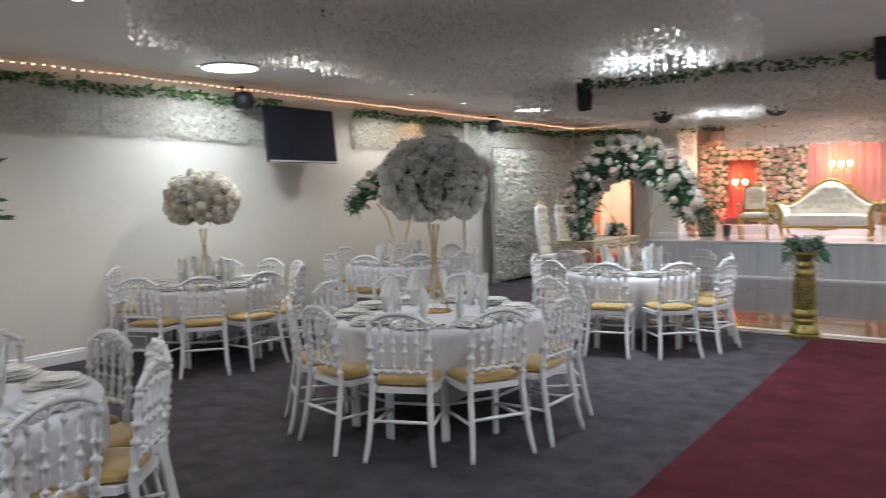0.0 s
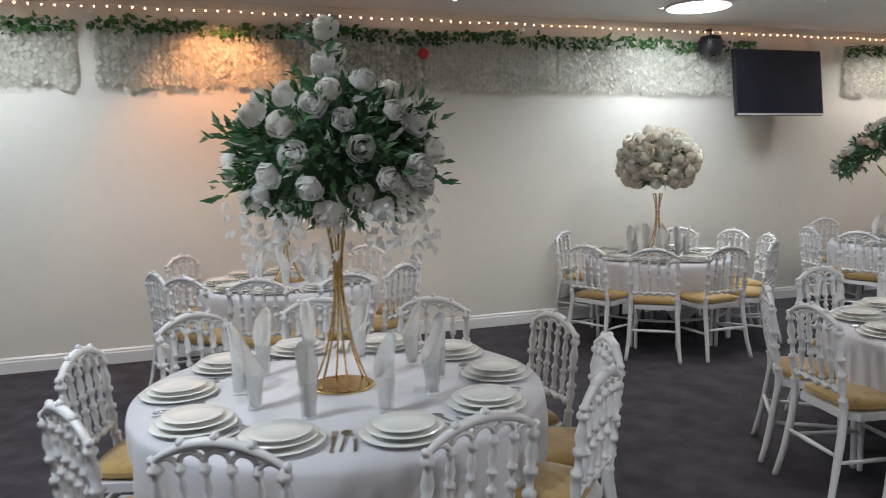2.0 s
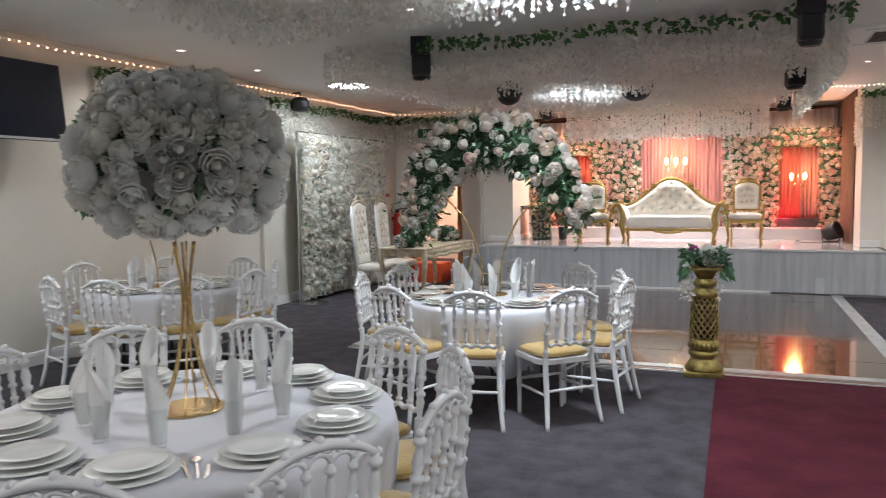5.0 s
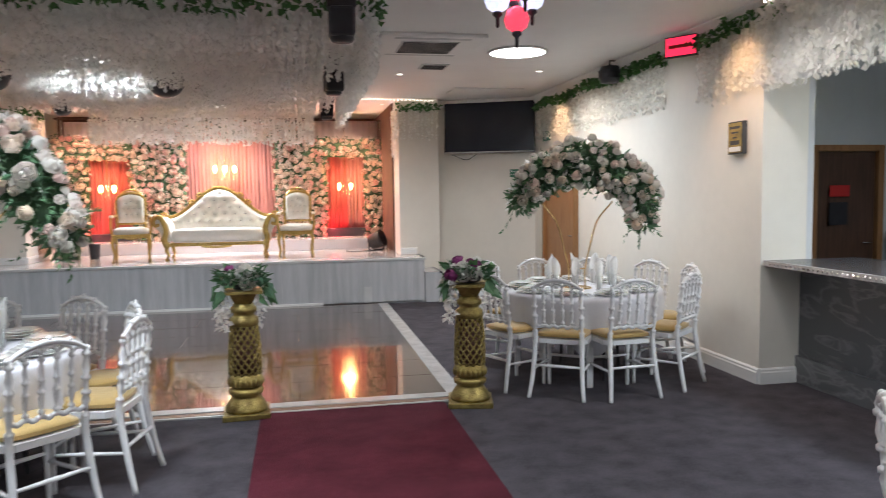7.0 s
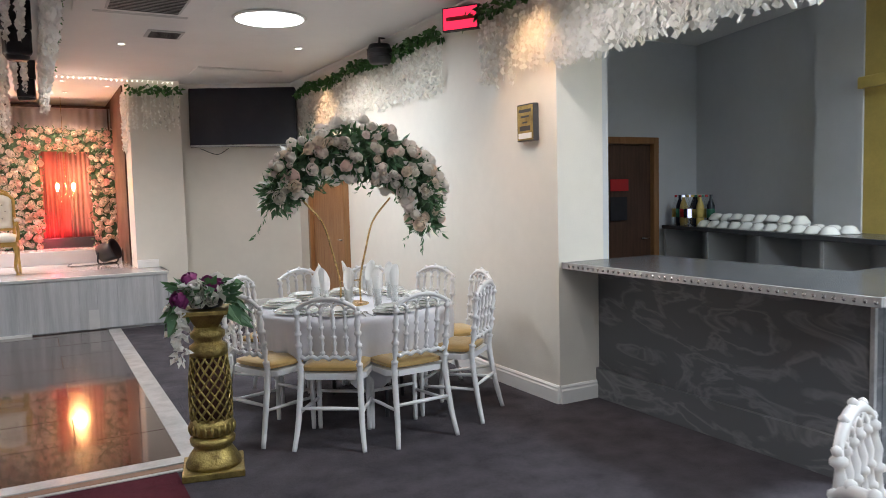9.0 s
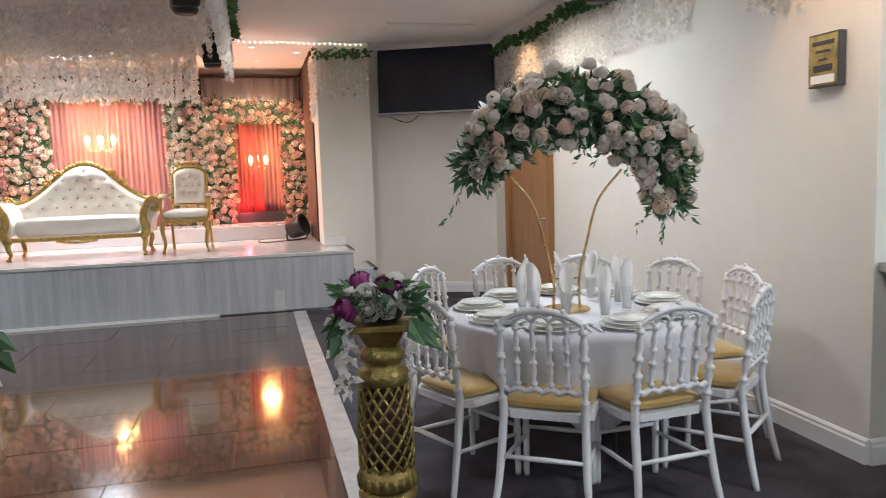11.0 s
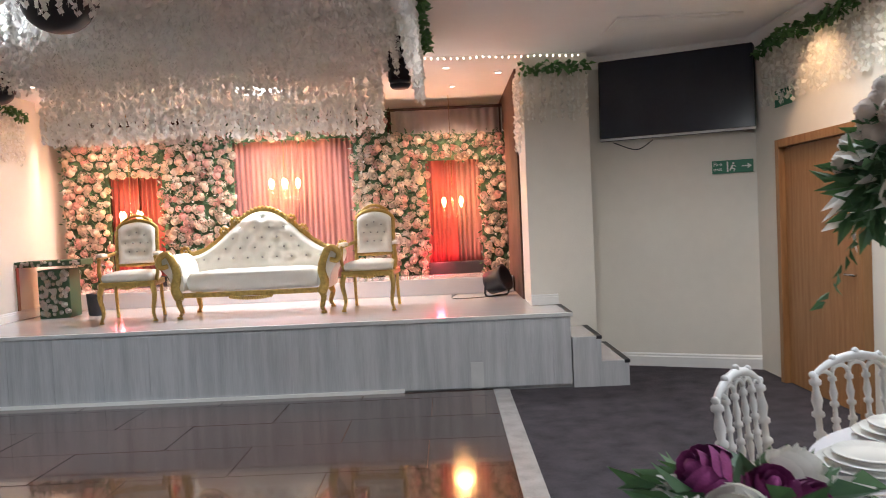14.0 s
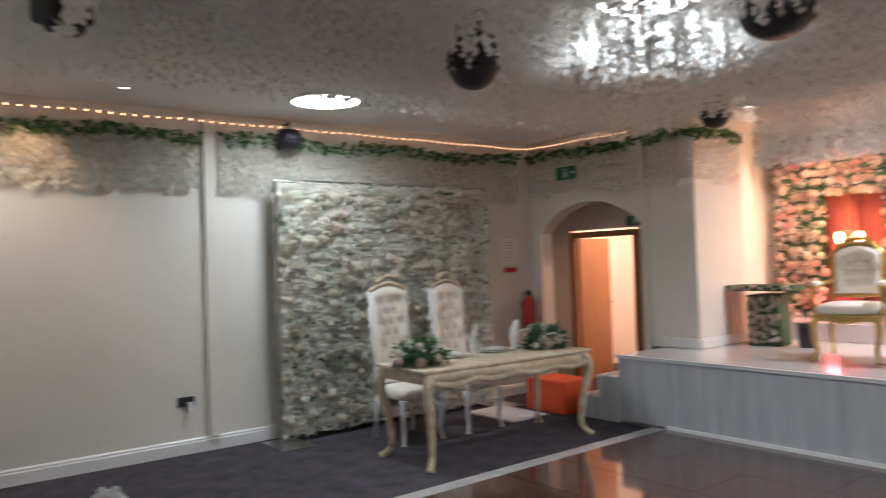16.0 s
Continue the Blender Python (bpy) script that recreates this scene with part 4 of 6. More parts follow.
fl = thing("flower_arch", pose(-1.93, 7.02, TOPZ, 0, 0, -4), "arched centrepiece of white and blush roses on gold hoops", "flowers", "table centrepieces")
arch_stand(fl, 0.42, 0.85)
flower_arch(fl, [(-0.66, 0, 0.55), (-0.55, 0, 0.92), (-0.25, 0, 1.18), (0.1, 0, 1.22), (0.45, 0, 1.02), (0.72, 0, 0.62)], 0.22, 240, ROSE_M, 0.048, rg)
fl = thing("flower_arch", pose(2.46, 8.60, TOPZ, 0, 0, -4), "arched centrepiece of white, blush and peach roses on gold hoops", "flowers", "table centrepieces")
arch_stand(fl, 0.34, 0.82)
flower_arch(fl, [(-0.50, 0, 0.78), (-0.30, 0, 0.98), (0.0, 0, 1.10), (0.32, 0, 1.02), (0.56, 0, 0.86), (0.60, 0, 0.56)], 0.19, 240, ROSE_M, 0.043, rg)
fl = thing("flower_arch", pose(-4.98, 6.72, TOPZ, 0, 0, 75), "arched centrepiece of white roses and leaves on gold hoops", "flowers", "table centrepieces")
arch_stand(fl, 0.36, 0.85)
flower_arch(fl, [(-0.72, 0, 0.75), (-0.5, 0, 0.95), (-0.2, 0, 1.1), (0.15, 0, 1.15), (0.45, 0, 0.95), (0.6, 0, 0.65)], 0.15, 80, ROSE_M, 0.042, rg)


# ---- gold pedestals ----
def pedestal(x, y, turn, flowers, label):
    p = thing("flower_pedestal", pose(x, y, 0, 0, 0, turn), "aged gold column pedestal with openwork lattice shaft", "pedestal", "pedestals by the dance floor")
    part("plinth", box(-0.165, 0.165, -0.165, 0.165, 0.0, 0.04, 0.006), BRASS, p)
    part("foot", lathe([(0.15, 0.04), (0.15, 0.06), (0.13, 0.10), (0.105, 0.135), (0.10, 0.15), (0.12, 0.165), (0.125, 0.19), (0.10, 0.215)], 28), BRASS, p, smooth=True)
    part("collar", lathe([(0.10, 0.215), (0.118, 0.225), (0.122, 0.27), (0.112, 0.31)], 28), BRASS, p, smooth=True)
    part("core", lathe([(0.092, 0.30), (0.080, 0.66)], 20), BROWN, p, smooth=True)
    bm = bmesh.new()
    for k in range(14):
        for s in (-1, 1):
            pts = []
            for i in range(15):
                f = i / 14
                a = 2 * math.pi * k / 14 + s * f * 2.3
                r = 0.112 - 0.016 * f + 0.008 * math.sin(math.pi * f)
                pts.append((r * math.cos(a), r * math.sin(a), 0.305 + 0.355 * f))
            tube(pts, 0.0065, 5, bm)
    part("lattice", bm, BRASS, p, "openwork gold lattice", smooth=True)
    part("neck", lathe([(0.094, 0.655), (0.104, 0.67), (0.102, 0.715), (0.078, 0.73), (0.074, 0.745), (0.094, 0.765), (0.094, 0.79), (0.074, 0.805), (0.075, 0.82)], 28), BRASS, p, smooth=True)
    bm = lathe([(0.075, 0.82), (0.10, 0.85), (0.128, 0.895)], 4)
    bmesh.ops.rotate(bm, cent=(0, 0, 0), matrix=Matrix.Rotation(radians(45), 3, "Z"), verts=bm.verts)
    bmesh.ops.scale(bm, vec=(1.05, 1.05, 1), verts=bm.verts)
    part("capital", bm, BRASS, p)
    part("cap", box(-0.135, 0.135, -0.135, 0.135, 0.895, 0.92, 0.004), BRASS, p)
    for k in range(20):
        a = 2 * math.pi * k / 20
        part("gadroon", lathe([(0.004, -0.03), (0.012, -0.012), (0.012, 0.012), (0.004, 0.03)], 6, m=Matrix.Translation((0.117 * math.cos(a), 0.117 * math.sin(a), 0.25))), BRASS, p, smooth=True)
    f = thing("flower_bouquet", pose(x, y, 0.921, 0, 0, turn), label, "flowers", "pedestal flowers")
    rg = random.Random(int(x * 100) + 500)
    lv, bl = Leaves(), Leaves()
    part("bowl", lathe([(0.05, 0), (0.085, 0.01), (0.10, 0.05), (0.095, 0.055)], 20), BLACK, f, smooth=True)
    for dx, dy, z, s, kind in flowers:
        piece("rose", {"w": ROSE_W, "p": ROSE_P, "m": ROSE_M}[kind], f, aim((dx, dy, z * 0.8), (dx * 2.2, dy * 2.2 - 0.12, 0.14), s * 1.0, rg.uniform(0, 6)))
    for i in range(150):
        a = rg.uniform(0, 6.3)
        r = rg.uniform(0.03, 0.16)
        lv.leaf((r * math.cos(a), r * math.sin(a), 0.03 + rg.uniform(0, 0.11)), (math.cos(a), math.sin(a), rg.uniform(-0.5, 0.9)), 0.085, 0.045, rg)
    for s, a0 in ((1, -0.6), (-1, 3.6), (1, 0.5), (-1, 2.4)):
        for k in range(5):
            a = a0 + rg.uniform(-0.35, 0.35)
            lv.leaf((0.17 * math.cos(a), 0.17 * math.sin(a), 0.05 - 0.02 * k), (math.cos(a), math.sin(a), -1.2), rg.uniform(0.1, 0.15), 0.075, rg)
    for a0 in (3.5, 3.9, 0.9):
        for k in range(30):
            a = a0 + rg.uniform(-0.12, 0.12)
            r = 0.18 + 0.02 * math.sin(k)
            bl.leaf((r * math.cos(a), r * math.sin(a), 0.05 - 0.011 * k), (rg.uniform(-1, 1), rg.uniform(-1, 1), -0.5), 0.05, 0.038, rg)
    for i in range(40):
        a = rg.uniform(0, 6.3)
        bl.leaf((0.12 * math.cos(a), 0.12 * math.sin(a), 0.08 + rg.uniform(0, 0.06)), (math.cos(a), math.sin(a), 0.5), 0.045, 0.035, rg)
    lv.done("foliage", LEAF, f)
    bl.done("trailing_blossom", STRAND, f)


pedestal(-0.34, 7.95, 3, [(-0.02, -0.07, 0.12, 0.055, "w"), (0.07, -0.05, 0.11, 0.05, "w"), (-0.1, -0.03, 0.1, 0.05, "w"), (-0.09, 0.02, 0.17, 0.04, "p"), (0.02, 0.06, 0.17, 0.05, "w"), (0.1, 0.04, 0.15, 0.045, "w"), (-0.05, 0.1, 0.12, 0.045, "m"), (0.03, -0.1, 0.06, 0.05, "w")], "bouquet of white roses and trailing leaves on a pedestal")
pedestal(1.31, 7.85, -12, [(-0.13, -0.09, 0.08, 0.055, "p"), (-0.05, -0.07, 0.14, 0.055, "w"), (-0.04, -0.12, 0.08, 0.05, "w"), (0.03, -0.11, 0.08, 0.042, "w"), (0.10, -0.05, 0.11, 0.048, "w"), (-0.08, 0.02, 0.19, 0.05, "p"), (0.01, 0.0, 0.17, 0.045, "p"), (0.06, -0.02, 0.16, 0.04, "p"), (0.06, 0.06, 0.18, 0.05, "w"), (-0.1, 0.08, 0.12, 0.045, "m"), (0.13, 0.03, 0.12, 0.04, "p"), (-0.14, 0.0, 0.13, 0.04, "w")], "bouquet of purple and white roses with trailing leaves on a pedestal")

# ---- stage backdrop ----
rg = random.Random(31)
BY = 16.0


def rose_panel(x0, x1, z0, z1, label, step=0.094):
    p = thing("rose_backdrop", pose((x0 + x1) / 2, BY, z0), label, "flower wall", "stage flower panels")
    w, h = x1 - x0, z1 - z0
    part("backing", box(-w / 2, w / 2, 0.02, 0.06, 0, h), DARKGREEN, p)
    lv, bl = Leaves(), Leaves()
    rows = max(2, round(h / step))
    cols = max(2, round(w / step))
    for j in range(rows):
        for i in range(cols):
            if rg.random() < 0.03:
                continue
            x = -w / 2 + w * (i + 0.5 + (0.25 if j % 2 else -0.25)) / cols + rg.uniform(-0.035, 0.035)
            z = h * (j + 0.5) / rows + rg.uniform(-0.04, 0.04)
            d = Vector((rg.uniform(-0.4, 0.4), -1, rg.uniform(-0.3, 0.5)))
            piece("rose", ROSE_B, p, aim((x, -0.005 + rg.uniform(-0.025, 0.015), z), d, rg.uniform(0.040, 0.058), rg.uniform(0, 6.3)))
    for i in range(int(w * h * 850)):
        x, z = rg.uniform(-w / 2 - 0.03, w / 2 + 0.03), rg.uniform(-0.02, h + 0.04)
        (bl if rg.random() < 0.16 else lv).leaf((x, rg.uniform(-0.03, 0.03), z), (rg.uniform(-1, 1), rg.uniform(-1.1, -0.1), rg.uniform(-1, 1)), 0.06, 0.03, rg)
    lv.done("foliage", LEAF, p)
    bl.done("blossom", STRAND, p)


LBL = "bank of blush and ivory roses in green foliage on stage"
rose_panel(-3.95, -3.40, 0.86, 2.25, LBL)
rose_panel(-3.95, -2.72, 2.25, 2.62, LBL)
rose_panel(-2.72, -1.82, 0.86, 2.62, LBL)
rose_panel(-2.25, 0.14, 2.62, 2.92, LBL)
rose_panel(-0.30, 0.60, 0.86, 2.62, LBL)
rose_panel(0.60, 1.78, 2.28, 2.60, LBL)
rose_panel(1.28, 1.76, 0.86, 2.28, LBL)


def drape(name, x0, x1, z0, z1, y, mat, label, folds=16.0, gather=0.0):
    bm = bmesh.new()
    nx, nz = 90, 10
    rows = []
    for j in range(nz + 1):
        f = j / nz
        row = []
        for i in range(nx + 1):
            u = i / nx
            x = x0 + (x1 - x0) * u
            if gather:
                x += gather * (1 - f) ** 2 * (0.5 - u)
            yy = y + 0.028 * math.sin(u * folds * 2 * math.pi * (x1 - x0)) * (0.6 + 0.4 * math.sin(5 * u + 3 * f)) + 0.01 * math.sin(u * 31 + 2 * f)
            row.append(bm.verts.new((x, yy, z0 + (z1 - z0) * f)))
        rows.append(row)
    for a, b in zip(rows, rows[1:]):
        for i in range(nx):
            bm.faces.new((a[i], a[i + 1], b[i + 1], b[i]))
    bmesh.ops.solidify(bm, geom=bm.faces[:], thickness=0.004)
    tagged(part(name, bm, mat, smooth=True), label, "curtain")


drape("curtain", -1.86, -1.02, 0.86, 2.66, 16.14, PINKD, "pleated pink sequin curtain behind the sofa", 15, 0.12)
drape("curtain", -1.06, -0.26, 0.86, 2.66, 16.17, PINKD, "pleated pink sequin curtain behind the sofa", 15, -0.12)
drape("curtain", -3.42, -3.06, 0.86, 2.30, 16.14, REDD, "pleated red curtain behind a wall lamp", 16)
drape("curtain", -3.07, -2.70, 0.86, 2.30, 16.16, REDD, "pleated red curtain behind a wall lamp", 16)
drape("curtain", 0.56, 0.98, 1.0, 2.32, 16.14, REDD, "pleated red curtain behind a wall lamp", 16)
drape("curtain", 0.96, 1.32, 1.0, 2.32, 16.16, PINKD, "pleated pink curtain behind a wall lamp", 16)
drape("swag", 0.18, 1.56, 2.58, 2.94, 16.20, WHITED, "white gathered swag above the flower panels", 9)
drape("swag", -3.8, -2.3, 2.60, 2.90, 16.20, WHITED, "white gathered swag above the flower panels", 9)
for xa, xb in ((0.1, 1.66), (-3.95, -2.2)):
    tagged(part("curtain_rail", tube([(xa, 16.18, 2.955), (xb, 16.18, 2.955)], 0.018, 8), DWOOD), "dark wooden rail carrying the swags", "rail")
for xa in (1.6, -3.85):
    tagged(part("rail_post", tube([(xa, 16.24, 0.85), (xa, 16.24, 2.98)], 0.016, 8), STEEL), "metal upright of the backdrop frame", "post")
tagged(part("backdrop_box", box(0.56, 1.30, 15.98, 16.2, 0.851, 1.0, 0.005), BLACK), "black low box under the red curtain", "box")
tagged(part("backdrop_box", box(-3.40, -2.72, 15.98, 16.12, 0.851, 0.98, 0.005), BLACK), "black low box under the red curtain", "box")


def chandelier(x, y, z, s, arms):
    c = thing("chandelier", pose(x, y, z), "lit crystal chandelier with candle bulbs before the curtain", "chandelier", "stage chandeliers")
    part("stem", lathe([(0.006, -0.02), (0.02, 0.0), (0.008, 0.03), (0.014, 0.1), (0.006, 0.16), (0.012, 0.2), (0.004, 0.28 + (2.9 - z) * 0)], 10), GLASS, c, smooth=True)
    part("chain", tube([(0, 0, 0.27), (0, 0, CEIL - z)], 0.004, 6), GOLD, c)
    for i in range(arms):
        a = 2 * math.pi * (i + 0.5) / arms
        ca, sa = math.cos(a) * s, math.sin(a) * s * 0.35
        part("arm", tube(curve_points([(0, 0, 0.0), (ca * 0.5, sa * 0.5, -0.05), (ca, sa, -0.01), (ca, sa, 0.02)], 5), 0.006, 6), GLASS, c, smooth=True)
        part("drip_dish", lathe([(0.005, 0.015), (0.028, 0.024), (0.03, 0.028)], 12, m=Matrix.Translation((ca, sa, 0))), GLASS, c, smooth=True)
        part("bulb", lathe([(0.012, 0.03), (0.014, 0.055), (0.028, 0.085), (0.023, 0.125), (0.004, 0.155)], 10, m=Matrix.Translation((ca, sa, 0))), BULB, c, "glowing candle bulb", smooth=True)
        for k in range(4):
            f = 0.35 + 0.2 * k
            part("crystal", lathe([(0.002, -0.05), (0.011, -0.03), (0.006, 0.0)], 6, m=Matrix.Translation((ca * f, sa * f, -0.045 - 0.02 * (k % 2)))), GLASS, c)


chandelier(-1.15, 15.90, 1.98, 0.19, 6)
chandelier(0.92, 15.88, 1.66, 0.15, 4)
chandelier(-3.07, 15.88, 1.66, 0.15, 4)


# ---- sofa and throne chairs ----
def cabriole(x, y, h, sx, sy, s=1.0):
    pts = curve_points([(x, y, h), (x + 0.018 * sx, y + 0.02 * sy, h * 0.72), (x - 0.004 * sx, y, h * 0.3), (x + 0.012 * sx, y + 0.015 * sy, 0.03), (x + 0.015 * sx, y + 0.018 * sy, 0.0)], 5)
    n = len(pts)
    return tube(pts, [s * (0.030 - 0.017 * min(1, i / (n * 0.75)) + (0.010 if i > n - 5 else 0)) for i in range(n)], 10)


def padded(x0, x1, y0, y1, z0, z1, crown=0.02, cuts=7):
    bm = bmesh.new()
    bmesh.ops.create_cube(bm, size=1)
    bmesh.ops.subdivide_edges(bm, edges=bm.edges[:], cuts=cuts, use_grid_fill=True)
    for v in bm.verts:
        x, y, z = v.co * 2
        rr = max(abs(x), abs(y))
        k = 1 - 0.06 * x * x * y * y - 0.05 * z * z * (rr ** 6)
        v.co = ((x0 + x1) / 2 + x * k * (x1 - x0) / 2, (y0 + y1) / 2 + y * k * (y1 - y0) / 2, (z0 + z1) / 2 + z * (z1 - z0) / 2 + (crown * (1 - rr ** 3) if z > 0 else 0))
    return bm


def tufted_back(outline, y, depth, buttons, lean):
    """A padded back plate over an outline height(x), dented at its buttons."""
    bm = bmesh.new()
    x0, x1, z0, top = outline
    nx, nz = 56, 30
    fr, bk = [], []
    for j in range(nz + 1):
        a, b = [], []
        for i in range(nx + 1):
            x = x0 + (x1 - x0) * i / nx
            z = z0 + (top(x) - z0) * j / nz
            edge = min(1, min(i, nx - i) / 5, min(j + 2, nz - j) / 5)
            d = depth * (0.3 + 0.7 * math.sqrt(edge))
            for bx, bz in buttons:
                q = ((x - bx) ** 2 + (z - bz) ** 2)
                d -= 0.034 * math.exp(-q / 0.0014) + 0.010 * math.exp(-q / 0.006)
            yy = y + lean * (z - z0)
            a.append(bm.verts.new((x, yy - d, z)))
            b.append(bm.verts.new((x, yy + 0.02, z)))
        fr.append(a)
        bk.append(b)
    for j in range(nz):
        for i in range(nx):
            bm.faces.new((fr[j][i], fr[j][i + 1], fr[j + 1][i + 1], fr[j + 1][i]))
            bm.faces.new((bk[j][i], bk[j + 1][i], bk[j + 1][i + 1], bk[j][i + 1]))
    for i in range(nx):
        bm.faces.new((fr[nz][i], fr[nz][i + 1], bk[nz][i + 1], bk[nz][i]))
        bm.faces.new((fr[0][i + 1], fr[0][i], bk[0][i], bk[0][i + 1]))
    for j in range(nz):
        bm.faces.new((fr[j][0], fr[j + 1][0], bk[j + 1][0], bk[j][0]))
        bm.faces.new((fr[j + 1][nx], fr[j][nx], bk[j][nx], bk[j + 1][nx]))
    return bm


sofa = thing("sofa", pose(-1.13, 13.98, ST + 0.001), "ivory tufted camel-back sofa in a carved gold frame on the stage", "sofa")


def sofa_top(x):
    u = abs(x) / 0.86
    return 0.62 + 0.45 * (0.5 + 0.5 * math.cos(math.pi * min(1, u * 1.08))) ** 1.1


part("seat_cushion", padded(-0.68, 0.68, 0.02, 0.56, 0.26, 0.44, 0.025), LEATHER, sofa, smooth=True)
btn = [(x * 0.155 + (0.077 if k % 2 else 0), 0.56 + 0.105 * k) for k in range(5) for x in range(-4, 5)]
btn = [(x, z) for x, z in btn if abs(x) < 0.72 and z < sofa_top(x) - 0.09]
part("backrest", tufted_back((-0.80, 0.80, 0.40, lambda x: sofa_top(x) - 0.02), 0.60, 0.11, btn, 0.12), LEATHER, sofa, smooth=True)
for bx, bz in btn:
    part("button", knob(bx, 0.60 - 0.083 + 0.12 * (bz - 0.4), bz, 0.011), STEEL, sofa, smooth=True)
top = [(x, 0.60 + 0.12 * (sofa_top(x) - 0.4), sofa_top(x)) for x in [-0.86 + 1.72 * k / 48 for k in range(49)]]
bm = tube(top, [0.026 + 0.010 * abs(math.sin(k * 0.9)) for k in range(49)], 8)
for x in (-0.84, -0.42, -0.30, 0.30, 0.42, 0.84):
    z = sofa_top(x)
    yb = 0.59 + 0.12 * (z - 0.4)
    for k in range(9):
        t = k * 0.75
        knob(x + (0.05 - 0.004 * k) * math.cos(t), yb - 0.02, z + 0.03 + (0.05 - 0.004 * k) * math.sin(t), 0.02, bm)
for k in range(13):
    x = -0.24 + 0.04 * k
    knob(x, 0.60 + 0.12 * (sofa_top(x) - 0.4) - 0.02, sofa_top(x) + 0.02, 0.02, bm)
part("crest_rail", bm, GOLDP, sofa, "carved gold crest rail", smooth=True)
bm = box(-0.74, 0.74, 0.0, 0.05, 0.205, 0.255, 0.012)
for k in range(17):
    x = -0.2 + 0.025 * k
    knob(x, 0.0, 0.205 - 0.022 * math.cos(x * 7), 0.02, bm)
part("seat_rail", bm, GOLDP, sofa, "carved gold seat rail")
for s in (-1, 1):
    spiral = [(s * (0.80 + 0.085 * math.cos(t) * (1 - t / 11)), 0, 0.56 + 0.085 * math.sin(t) * (1 - t / 11)) for t in [k * 0.35 for k in range(19)]]
    front = curve_points([(s * 0.70, -0.01, 0.20), (s * 0.74, -0.01, 0.30), (s * 0.715, -0.01, 0.42), (s * 0.735, -0.01, 0.53), (s * 0.80, -0.01, 0.645), (s * 0.885, -0.01, 0.60), (s * 0.87, -0.01, 0.52), (s * 0.80, -0.01, 0.53)], 6)
    part("arm_front", tube(front, [0.05 - 0.026 * k / (len(front) - 1) for k in range(len(front))], 8), GOLDP, sofa, "carved gold scroll arm front", smooth=True)
    prof = curve_points([(s * 0.66, 0, 0.28), (s * 0.665, 0, 0.42), (s * 0.70, 0, 0.55), (s * 0.80, 0, 0.635), (s * 0.885, 0, 0.60), (s * 0.87, 0, 0.50), (s * 0.80, 0, 0.40), (s * 0.78, 0, 0.25)], 6)
    part("armrest", slab([(p.x, p.z) for p in prof], 0.56, m=Matrix.Translation((0, 0.29, 0))), LEATHER, sofa, "ivory padded scroll arm", smooth=False)
    for y, sy in ((0.03, -1), (0.58, 1)):
        part("leg", cabriole(s * 0.70, y, 0.22, s, sy, 1.2), GOLDP, sofa, smooth=True)


